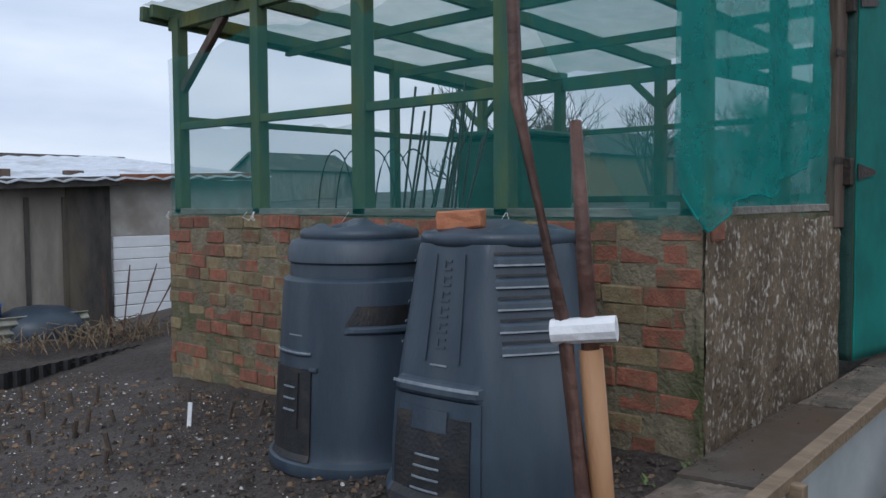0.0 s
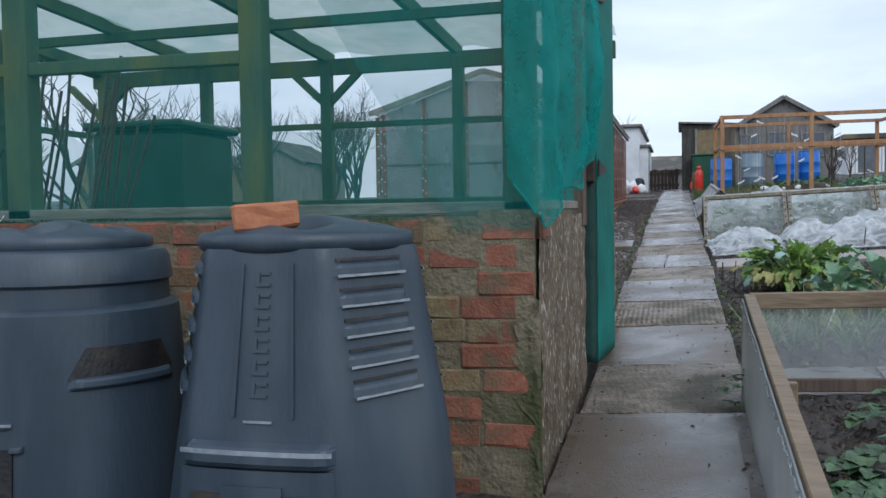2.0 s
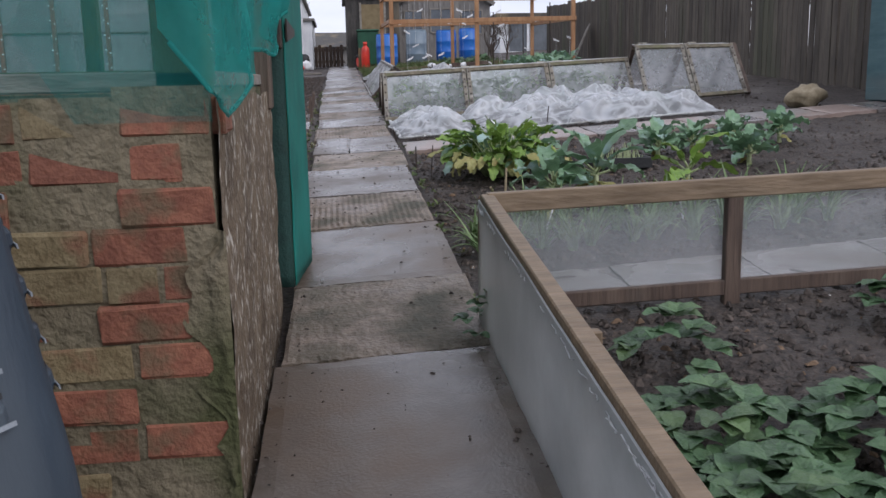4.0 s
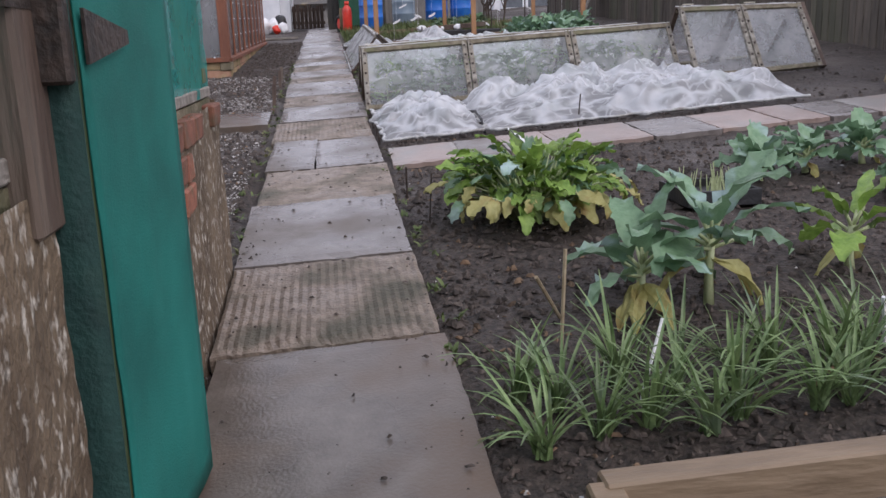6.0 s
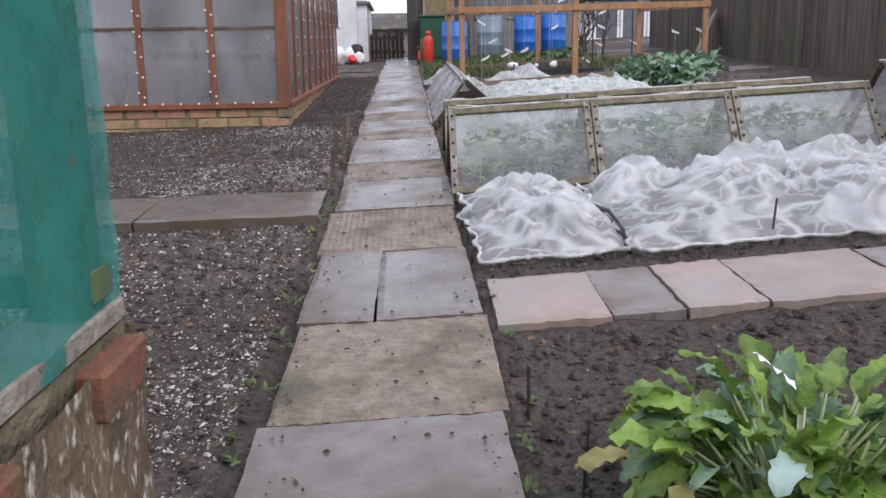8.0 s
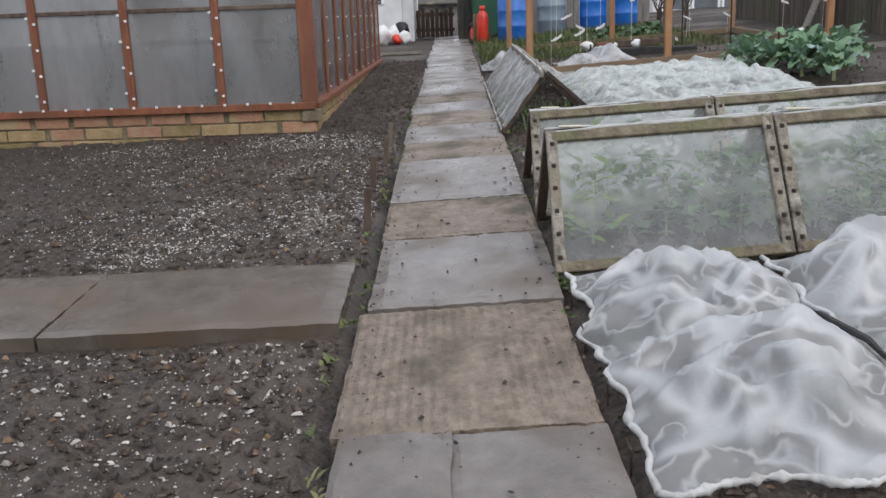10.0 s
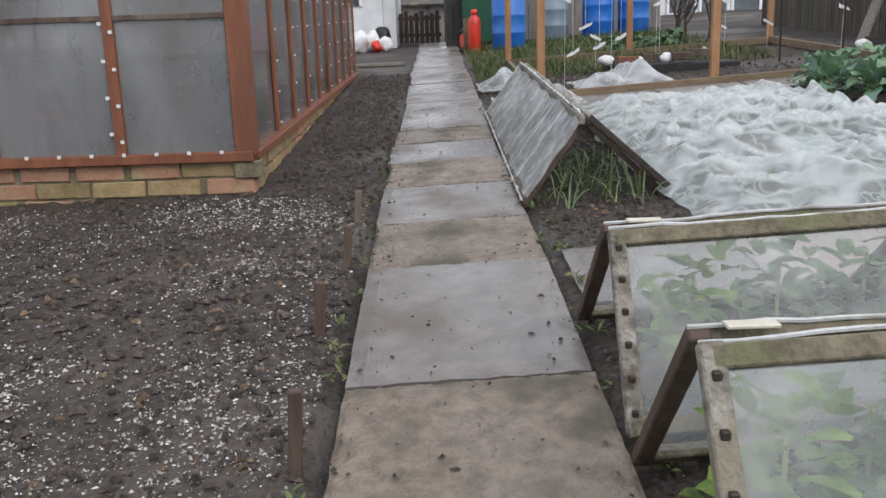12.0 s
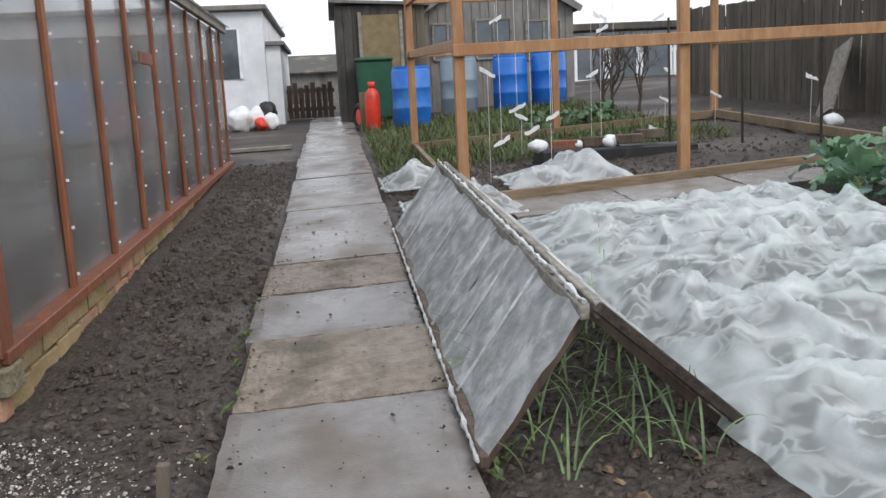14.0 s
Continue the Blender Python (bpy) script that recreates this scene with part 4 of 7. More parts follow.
    def crown(u, v):
        """The lid: a rolled rim, then a low dome with a hand hold scooped out on both sides of a bridge."""
        a, q = 2 * math.pi * u, v * 1.15
        if q < 0.15:
            w = q / 0.15 * math.pi * 1.05
            r, z = R - 0.016 + 0.022 * math.sin(w), H - 0.012 + 0.030 * (1 - math.cos(w))
        else:
            r = (R - 0.02) * (1.15 - q)
            z = H + 0.030 + 0.066 * (1 - (r / R) ** 2.6)
        x, y = r * math.cos(a), r * math.sin(a)
        p, w = x * math.cos(bar) + y * math.sin(bar), -x * math.sin(bar) + y * math.cos(bar)
        if q >= 0.15:
            scoop = math.exp(-((abs(w) - 0.36 * R) / (0.20 * R)) ** 4 - (p / (0.52 * R)) ** 4)
            z -= 0.070 * scoop
        return (x, y, z)
    bm = sheet_grid(96, 46, crown)
    bmesh.ops.remove_doubles(bm, verts=bm.verts[:], dist=0.0004)
    lid = part("lid", bm, M_BIN, th, "", True)
    return th


composter(1, "round slate-blue plastic compost bin with stepped collar", pose(2.90, 3.36, -0.075))
composter(2, "tapered slate-blue plastic compost bin with louvres, brick on its lid", pose(2.895, 2.435, -0.035))
bm = boxed(-0.098, 0.098, -0.056, 0.056, 0, 0.078, 0.007, 0.005, random.Random(2))
bmesh.ops.subdivide_edges(bm, edges=bm.edges[:], cuts=2, use_grid_fill=True)
for v in bm.verts:
    v.co += Vector((fbm(v.co.y * 30, v.co.z * 30, 1.0), fbm(v.co.x * 30, v.co.z * 30, 2.0), fbm(v.co.x * 25, v.co.y * 30, 3.0))) * 0.004
solo("brick", bm, M_TERRA, "loose orange brick weighing down a bin lid", "brick", m=pose(2.70, 2.48, 1.092, 2, 4, 118))

# ---- greenhouse ----
GX0, GX1, GY0, GY1, GS, GE, GA = 15.78, 23.3, 2.63, 6.7, 1.18, 2.93, 3.62


def sill_z(x):
    return GS + 0.03 * (x - GX0)


base_front = thing("greenhouse_base_front", "low base of washed red and yellow bricks under a greenhouse", "brick base", kind="structure")
part("core", boxed(GX0, GX0 + 0.1, GY0, GY1, 0.4, GS - 0.03), M_MORTAR, base_front)
base_side = thing("greenhouse_base_side", "low mossy brick base along the greenhouse", "brick base", kind="structure")
bm = bmesh.new()
vs = [bm.verts.new((x, y, z)) for x, t in ((GX0 + 0.1, GS), (GX1, sill_z(GX1))) for y in (GY0, GY0 + 0.1) for z in (0.5, t - 0.03)]
for f in ((0, 1, 3, 2), (4, 6, 7, 5), (0, 4, 5, 1), (2, 3, 7, 6), (0, 2, 6, 4), (1, 5, 7, 3)):
    bm.faces.new([vs[i] for i in f])
part("core", bm, M_MORTAR, base_side)
gh = thing("greenhouse", "red-brown timber greenhouse glazed with cloudy plastic sheets", "greenhouse")
part("front_sill", beamed((GX0, GY0 - 0.03, GS), (GX0, GY1, GS), 0.12, 0.06), M_CEDAR, gh)
part("side_sill", beamed((GX0, GY0, GS), (GX1, GY0, sill_z(GX1)), 0.12, 0.05), M_CEDAR, gh)
part("corner_post", beamed((GX0 + 0.04, GY0 + 0.02, GS), (GX0 + 0.04, GY0 + 0.02, GE), 0.13, 0.13, 0.006, (1, 0, 0)), M_CEDAR, gh)
part("corner_foot", boxed(GX0 - 0.04, GX0 + 0.13, GY0 - 0.06, GY0 + 0.1, GS - 0.14, GS - 0.03, 0.01), M_MORTAR, gh, "dark damp corner stone")
GP = [GY0 + 0.79 * k for k in range(6)]
for k, yy in enumerate(GP[1:] + [GY1]):
    top = GE + (GA - GE) * (1 - abs(yy - (GY0 + GY1) / 2) / ((GY1 - GY0) / 2))
    part("mullion", beamed((GX0, yy, GS), (GX0, yy, top), 0.065, 0.06, 0.005, (1, 0, 0)), M_CEDAR, gh)
prev = GY0
for yy in GP[1:] + [GY1]:
    bm = bmesh.new()
    for a, b in ((GS, 2.02), (2.03, None)):
        tops = [(b if b else GE + (GA - GE) * (1 - abs(q - (GY0 + GY1) / 2) / ((GY1 - GY0) / 2))) for q in (prev, yy)]
        v4 = [bm.verts.new((GX0 + (0.012 if a == GS else 0.004), q, z)) for q, z in ((prev, a), (yy, a), (yy, tops[1]), (prev, tops[0]))]
        bm.faces.new(v4)
    bm.normal_update()
    bmesh.ops.solidify(bm, geom=bm.faces[:], thickness=0.006)
    part("pane", bm, M_TWIN, gh, "cloudy plastic pane")
    prev = yy
part("transom", beamed((GX0, GY0, 2.03), (GX0, GY1, 2.03), 0.03, 0.035), M_OLDWOOD, gh)
GXS = [GX0] + [16.8 + 0.825 * k for k in range(8)] + [GX1]
for k in range(1, len(GXS)):
    x = GXS[k]
    part("side_mullion", beamed((x, GY0 - 0.005, sill_z(x)), (x, GY0 - 0.005, GE), 0.027, 0.05, 0.004, (1, 0, 0)), M_CEDAR, gh)
    x0 = GXS[k - 1]
    bm = bmesh.new()
    bm.faces.new([bm.verts.new(p) for p in ((x0, GY0 + 0.012, sill_z(x0)), (x, GY0 + 0.012, sill_z(x)), (x, GY0 + 0.012, GE), (x0, GY0 + 0.012, GE))])
    bm.normal_update()
    bmesh.ops.solidify(bm, geom=bm.faces[:], thickness=0.006)
    part("pane", bm, M_TWIN, gh, "cloudy plastic pane")
part("vent_flap", boxed(18.6, 19.0, GY0 - 0.05, GY0 - 0.035, 2.35, 2.43, 0.003), M_CEDAR, gh)
bm = bmesh.new()
for x in GXS:
    for zz in np.arange(sill_z(x) + 0.08, GE - 0.05, 0.22):
        box(bm, x - 0.007, x + 0.007, GY0 - 0.038, GY0 - 0.028, zz, zz + 0.013)
for yy in GP[1:] + [GY1]:
    for zz in np.arange(GS + 0.1, GE - 0.05, 0.22):
        box(bm, GX0 - 0.042, GX0 - 0.028, yy - 0.03, yy - 0.01, zz, zz + 0.02)
        box(bm, GX0 - 0.042, GX0 - 0.028, yy + 0.03, yy + 0.05, zz + 0.05, zz + 0.07)
for yy in np.arange(GY0 + 0.15, GY1, 0.2):
    box(bm, GX0 - 0.068, GX0 - 0.055, yy, yy + 0.02, GS + 0.022, GS + 0.042)
ob = part("fixing_caps", bm, M_TIE, gh, "small white fixing caps")
ob["kind"] = "stuff"
part("eaves_board", beamed((GX0 - 0.1, GY0 - 0.06, GE + 0.03), (GX1 + 0.1, GY0 - 0.06, GE + 0.03), 0.05, 0.1), M_GREYWOOD, gh)
ymid = (GY0 + GY1) / 2
for s, y0 in ((0, GY0 - 0.12), (1, GY1 + 0.12)):
    def rf(u, v, y0=y0):
        x, y = GX0 - 0.12 + (GX1 - GX0 + 0.24) * u, y0 + (ymid - y0) * v
        return (x, y, GE + 0.06 + (GA - GE) * v)
    part("roof_slope", sheet_grid(24, 2, rf, 0.008), M_TWIN, gh, "cloudy sheet roof")
part("bargeboard", beamed((GX0 - 0.13, GY0 - 0.12, GE + 0.05), (GX0 - 0.13, ymid, GA + 0.04), 0.03, 0.1), M_GREYWOOD, gh)
part("bargeboard", beamed((GX0 - 0.13, GY1 + 0.12, GE + 0.05), (GX0 - 0.13, ymid, GA + 0.04), 0.03, 0.1), M_GREYWOOD, gh)
part("back_wall", boxed(GX1 - 0.03, GX1, GY0 + 0.1, GY1, 0.9, GE), M_TWIN, gh)
part("far_wall", boxed(GX0 + 0.1, GX1, GY1 - 0.02, GY1, 0.8, GE), M_TWIN, gh)
for (x, y, r, h, mt, lb) in ((16.5, 4.15, 0.17, 0.42, M_RED, "red plastic tub inside the greenhouse"), (16.7, 5.2, 0.16, 0.35, M_RED, "red plastic tub inside the greenhouse"), (16.9, 3.3, 0.2, 0.3, M_BLACK, "black planter inside the greenhouse")):
    z = land(x, y)
    solo("tub", lathe([(r * 0.8, 0), (r, h), (r + 0.02, h), (r + 0.02, h + 0.03), (r * 0.9, h + 0.03), (r * 0.8, h - 0.05)], 24), mt, lb, "tub", True, m=pose(x, y, z - 0.01))
solo("bench", boxed(17.3, 22.5, 3.6, 4.6, 1.75, 1.80, 0.01), M_GREYWOOD, "long staging bench inside the greenhouse", "bench")
for k, (x, y) in enumerate(((17.4, 3.7), (22.4, 3.7), (17.4, 4.5), (22.4, 4.5))):
    ob = mesh_object("leg", boxed(x - 0.03, x + 0.03, y - 0.03, y + 0.03, land(x, y) - 0.03, 1.75), M_GREYWOOD)
    ob.parent = bpy.data.objects["bench"]


def plant_thing(name, vs, fs, mat, label, group=""):
    th = thing(name, label, "plant", group=group)
    o = raw("foliage", vs, fs, mat)
    o.parent, o["kind"] = th, "stuff"
    return th


# ---- cold frame box with strawberries ----
def leaf(vs, fs, p, yaw, pitch, length, width, droop=0.8, cup=0.15, wave=0.1, rng=random, seg=4):
    """One leaf blade: a folded strip that narrows to its tip, arching down."""
    d, up, pos = Vector((math.cos(yaw), math.sin(yaw), 0)), Vector((0, 0, 1)), Vector(p)
    side = Vector((-d.y, d.x, 0))
    n0, ang = len(vs), pitch
    for i in range(seg + 1):
        t = i / seg
        w = width / 2 * math.sin(math.pi * (0.12 + 0.84 * t) ** 0.85) ** 0.75
        f = rng.uniform(-wave, wave) * width
        nrm = up * math.cos(ang) - d * math.sin(ang)
        vs += [tuple(pos - side * w + nrm * (cup * w * 2 + f)), tuple(pos), tuple(pos + side * w + nrm * (cup * w * 2 - f))]
        pos = pos + (d * math.cos(ang) + up * math.sin(ang)) * (length / seg)
        ang -= droop / seg
    for i in range(seg):
        a = n0 + 3 * i
        fs += [(a, a + 1, a + 4, a + 3), (a + 1, a + 2, a + 5, a + 4)]


def blade(vs, fs, p, yaw, pitch, length, width, droop, seg=6):
    d, up, pos, n0, ang = Vector((math.cos(yaw), math.sin(yaw), 0)), Vector((0, 0, 1)), Vector(p), len(vs), pitch
    side = Vector((-d.y, d.x, 0))
    for i in range(seg + 1):
        t = i / seg
        w = width / 2 * (1 - t ** 3) + 0.0008
        vs += [tuple(pos - side * w + up * w * 0.5), tuple(pos), tuple(pos + side * w + up * w * 0.5)]
        pos = pos + (d * math.cos(ang) + up * math.sin(ang)) * (length / seg)
        ang -= droop / seg
    for i in range(seg):
        a = n0 + 3 * i
        fs += [(a, a + 1, a + 4, a + 3), (a + 1, a + 2, a + 5, a + 4)]


CX, CY, CL = 4.62, 0.965, -2.6
frame_box = thing("cold_frame", "open cold frame of brown timber and cloudy plastic sheet", "cold frame")


def rim(x):
    return 0.42 + 0.285 * (x - 2.2) / 2.4


part("rim_rail", beamed((1.0, CY, rim(1.0)), (CX, CY, rim(CX)), 0.05, 0.045), M_FRAMEWOOD, frame_box)
part("far_rim_rail", beamed((CX, CY, 0.695), (CX, CL, 0.80), 0.05, 0.075), M_FRAMEWOOD, frame_box)
part("bottom_rail", beamed((CX, CY - 0.03, 0.30), (CX, CL, 0.42), 0.032, 0.06), M_OLDWOOD, frame_box)
part("near_bottom_rail", beamed((1.0, CY, land(1.0, CY)), (CX, CY, land(CX, CY)), 0.03, 0.05), M_GREYWOOD, frame_box)
for yy in (CY, 0.0, -1.2, CL):
    part("post", beamed((CX, yy, 0.2 + 0.05 * (CY - yy)), (CX, yy, 0.69 + 0.03 * (CY - yy)), 0.065, 0.04, 0.004, (1, 0, 0)), M_OLDWOOD if yy == 0.0 else M_FRAMEWOOD, frame_box)
for xx in (1.2, 2.35, 3.35):
    part("post", beamed((xx, CY - 0.035, land(xx, CY) - 0.05), (xx, CY - 0.035, rim(xx)), 0.05, 0.035, 0.004, (1, 0, 0)), M_FRAMEWOOD, frame_box)


def side_sheet(u, v):
    x = 1.0 + (CX - 1.0) * u
    zb = land(x, CY) - 0.02
    return (x, CY + 0.028 + 0.003 * fbm(x * 3, v * 2), zb + (rim(x) + 0.0 - zb) * v)


part("side_sheet", sheet_grid(30, 4, side_sheet, 0.006), M_BOXSHEET, frame_box, "cloudy plastic side")
part("far_sheet", sheet_grid(20, 4, lambda u, v: (CX + 0.02, CY + (CL - CY) * u, 0.26 + 0.05 * 3.5 * u + (0.42 - 0.06 * u) * v), 0.004), M_BOXCLEAR, frame_box, "clear plastic side")
bm, rfy = bmesh.new(), random.Random(6)
for _ in range(70):
    x, n = rfy.uniform(1.1, 4.55), rfy.randint(2, 5)
    tube(bm, [(x + 0.02 * i, CY + 0.036 + rfy.uniform(-0.003, 0.006), rim(x + 0.02 * i) - 0.018 + rfy.uniform(-0.008, 0.006)) for i in range(n)], 0.0022, 4)
part("fray", bm, M_TENTNET, frame_box, "frayed edge of plastic sheet")["kind"] = "stuff"
rp = random.Random(31)


def strawberry(name, cx, cy, n, spread, size):
    vs, fs = [], []
    for _ in range(n):
        r, a = spread * math.sqrt(rp.random()), rp.uniform(0, 6.28)
        x, y = cx + r * math.cos(a), cy + r * math.sin(a)
        z = land(x, y) + 0.03 + 0.13 * (1 - (r / spread) ** 2) * rp.uniform(0.5, 1.1)
        yaw = a + rp.uniform(-0.9, 0.9)
        for k in (-1.15, 0, 1.15):
            leaf(vs, fs, (x, y, z), yaw + k, rp.uniform(0.1, 0.5), size * rp.uniform(0.8, 1.15), size * rp.uniform(0.75, 0.95), 0.9, 0.12, 0.05, rp, 3)
    return vs, fs


for k, (cx, cy, n, s) in enumerate(((2.7, 0.58, 34, 0.26), (3.1, 0.62, 34, 0.25), (3.45, 0.55, 34, 0.24), (2.9, 0.15, 34, 0.27), (3.35, 0.12, 34, 0.26), (3.0, -0.35, 34, 0.28), (3.45, -0.35, 30, 0.26),
                                   (2.4, 0.3, 30, 0.27), (4.05, 0.45, 9, 0.15), (4.25, -0.5, 14, 0.17), (3.6, -0.8, 26, 0.27), (2.3, 0.7, 24, 0.22))):
    v, f = strawberry("strawberry_plant", cx, cy, int(n * 1.4), s, 0.088)
    plant_thing("strawberry_plant", v, f, M_STRAWLEAF, "low strawberry plant with dull green toothed leaves", "strawberries in the cold frame")
v, f = strawberry("self_sown_plant", 4.45, 1.0, 12, 0.1, 0.06)
plant_thing("strawberry_plant", v, f, M_STRAWLEAF, "self-sown strawberry plant at the edge of the path")


# ---- vegetable bed ----
def lobed_leaf(vs, fs, p, yaw, pitch, length, width, droop, rng, seg=9):
    """A broad blade with a scalloped, ruffled margin and a sunken midrib."""
    d, up, pos = Vector((math.cos(yaw), math.sin(yaw), 0)), Vector((0, 0, 1)), Vector(p)
    twist = rng.uniform(-0.5, 0.5)
    n0, ang, ph = len(vs), pitch, rng.uniform(0, 6.28)
    for i in range(seg + 1):
        t = i / seg
        nrm = up * math.cos(ang) - d * math.sin(ang)
        side = Vector((-d.y, d.x, 0)) * math.cos(twist) + nrm * math.sin(twist)
        w = width / 2 * (math.sin(math.pi * (0.06 + 0.90 * t ** 0.8)) ** 0.7) * (0.88 + 0.17 * math.sin(ph + i * 2.3))
        r0, r1 = (rng.uniform(-0.19, 0.19) * width for _ in range(2))
        vs += [tuple(pos - side * w + nrm * (0.20 * w + r0)), tuple(pos - side * w * 0.5 + nrm * (0.16 * w - 0.3 * r0)), tuple(pos),
               tuple(pos + side * w * 0.5 + nrm * (0.16 * w - 0.3 * r1)), tuple(pos + side * w + nrm * (0.20 * w + r1))]
        pos = pos + (d * math.cos(ang) + up * math.sin(ang)) * (length / seg)
        ang -= droop / seg
    for i in range(seg):
        a = n0 + 5 * i
        fs += [(a + k, a + k + 1, a + k + 6, a + k + 5) for k in range(4)]


def leafy_clump(name, cx, cy, n, rad, h, leaf_l, leaf_w, mat, label, category, yellow=0, inner=None):
    """A rosette of stout stalks, each with a broad blade; the outermost lie withered on the soil."""
    th = thing(name, label, category)
    z0 = land(cx, cy) - 0.02
    sets = {"leaves": ([], []), "inner_leaves": ([], []), "withered_leaves": ([], [])}
    bm = bmesh.new()
    for k in range(n):
        a, t = 2.4 * k + rp.uniform(-0.4, 0.4), ((k + rp.random()) / n) ** 0.75
        el = radians(86 - 50 * t)
        ln = h * rp.uniform(0.62, 1.12) * (0.85 + 0.15 * t)
        off = rad * 0.34 * math.sqrt(rp.random())
        pts, pos, ang = [], Vector((cx + off * math.cos(a), cy + off * math.sin(a), z0)), el
        for i in range(5):
            pts.append(tuple(pos))
            pos = pos + Vector((math.cos(a) * math.cos(ang), math.sin(a) * math.cos(ang), math.sin(ang))) * ln / 5
            ang -= 0.08 + 0.16 * t
        tube(bm, pts[:4], [0.009, 0.008, 0.006, 0.003], 5)
        kind = "withered_leaves" if yellow and t > 0.80 and rp.random() < yellow else ("inner_leaves" if inner and rp.random() < 0.22 else "leaves")
        tv, tf = sets[kind]
        sz = rp.uniform(0.75, 1.2)
        lobed_leaf(tv, tf, pts[3], a + rp.uniform(-0.5, 0.5), ang + rp.uniform(0.0, 0.5), leaf_l * sz, leaf_w * sz, rp.uniform(0.5, 1.6), rp)
        if rp.random() < 0.55 and kind != "withered_leaves":
            lobed_leaf(tv, tf, pts[2], a + rp.choice((-0.9, 0.9)), ang + rp.uniform(-0.1, 0.6), leaf_l * 0.65 * sz, leaf_w * 0.65 * sz, 1.0, rp, 6)
    for nm, mt, lb in (("leaves", mat, ""), ("inner_leaves", inner, "darker blue-green inner leaves"), ("withered_leaves", M_YELLOW, "yellowed drooping leaves")):
        if sets[nm][0]:
            o = raw(nm, *sets[nm], mt, True)
            o.parent = th
            if lb:
                o["label"] = lb
    part("stalks", bm, M_STALK, th, "pale green stalks", True)["kind"] = "stuff"
    return th


leafy_clump("leafy_clump", 7.62, 0.37, 230, 0.34, 0.58, 0.135, 0.074, M_CELERY, "bushy bright green leaf beet with yellowing outer leaves", "plant", 0.75, M_BROCC)


def brassica(cx, cy, stem, n, ll, lw, label, mat=None, yellow=3, group="brassicas in the bed"):
    th = thing("brassica_plant", label, "plant", group=group)
    z0 = land(cx, cy) - 0.03
    if stem > 0.05:
        part("stem", tube(bmesh.new(), [(cx, cy, z0), (cx + 0.01, cy, z0 + stem * 0.6), (cx, cy, z0 + stem + 0.05)], [0.02, 0.017, 0.015], 8), M_STALK, th, "thick pale stem", True)
    vs, fs, yv, yf, bm = [], [], [], [], bmesh.new()
    for k in range(n):
        a, t = 2.4 * k + rp.uniform(-0.3, 0.3), k / n
        el = 0.15 + 1.15 * t
        p = Vector((cx, cy, z0 + stem + 0.05 * t))
        q = p + Vector((math.cos(a) * math.cos(el), math.sin(a) * math.cos(el), math.sin(el))) * ll * 0.35
        tube(bm, [tuple(p), tuple(q)], [0.008, 0.006], 5)
        lobed_leaf(vs, fs, tuple(q - (q - p) * 0.2), a, el, ll * rp.uniform(0.75, 1.15), lw * rp.uniform(0.8, 1.2), rp.uniform(0.6, 1.5), rp)
    for k in range(yellow):
        a = rp.uniform(0, 6.28)
        lobed_leaf(yv, yf, (cx, cy, z0 + stem * 0.85), a, -0.3, ll * 0.85, lw * 0.6, 1.0, rp, 6)
    o = raw("leaves", vs, fs, mat or M_BROCC, True)
    o.parent = th
    if yv:
        o = raw("withered_leaves", yv, yf, M_YELLOW)
        o.parent, o["label"] = th, "yellow hanging leaves"
    part("stalks", bm, M_STALK, th, "", True)["kind"] = "stuff"


TALL = "tall broccoli plant with grey-green leaves on bare stem"
brassica(6.30, 0.30, 0.15, 11, 0.24, 0.115, TALL)
brassica(6.34, 0.04, 0.20, 13, 0.29, 0.125, TALL)
brassica(6.50, -0.58, 0.12, 8, 0.24, 0.11, "thin brassica plant with pale green leaves", M_CELERY, 2)
LOW = "low broad-leaved cabbage plant on dark soil"
for cx, cy in ((7.75, -0.85), (7.85, -1.15), (7.9, -1.5), (7.95, -1.9), (7.2, -1.3)):
    brassica(cx, cy, 0.07, 14, 0.17, 0.115, LOW, None, 1)
for cx, cy in ((16.7, -2.0), (17.8, -2.4), (17.2, -2.6), (17.0, -1.85), (17.4, -1.7), (16.2, -2.1), (16.8, -2.2), (17.5, -2.3), (17.9, -1.9)):
    brassica(cx, cy, 0.12, 16, 0.26, 0.17, "broad-leaved cabbage plant beside the fleece bed", None, 0, "cabbages by the fleece")
for k in range(26):
    vs, fs = [], []
    cx, cy = 5.56 + 0.24 * (k % 2) + rp.uniform(-0.06, 0.06), 0.85 - 0.125 * (k // 2 * 1.2) + rp.uniform(-0.04, 0.04)
    for _ in range(24):
        blade(vs, fs, (cx + rp.uniform(-0.02, 0.02), cy + rp.uniform(-0.02, 0.02), land(cx, cy) - 0.02), rp.uniform(0, 6.28), rp.uniform(0.85, 1.5), rp.uniform(0.2, 0.36), rp.uniform(0.007, 0.015), rp.uniform(0.2, 1.9))
    plant_thing("leek_plant", vs, fs, M_LEEK, "leek with narrow arching green leaves", "row of leeks")
for (x, y, lean, h, mt, r) in ((7.75, 0.86, 0.02, 0.26, M_STEEL, 0.004), (6.15, 0.62, 0.02, 0.34, M_STRAW, 0.007), (6.4, 0.55, -0.12, 0.2, M_STRAW, 0.007), (8.3, 0.92, 0.0, 0.18, M_STEEL, 0.006), (9.9, -0.5, 0.03, 0.24, M_STEEL, 0.006), (5.75, 0.5, 0.1, 0.22, M_TIE, 0.005), (5.85, -0.3, -0.06, 0.20, M_TIE, 0.006)):
    z = land(x, y) - 0.04
    solo("plant_stake", tube(bmesh.new(), [(x, y, z), (x + lean, y - lean, z + h)], r, 6), mt, "thin stake stuck in the soil", "stake", group="thin stakes")
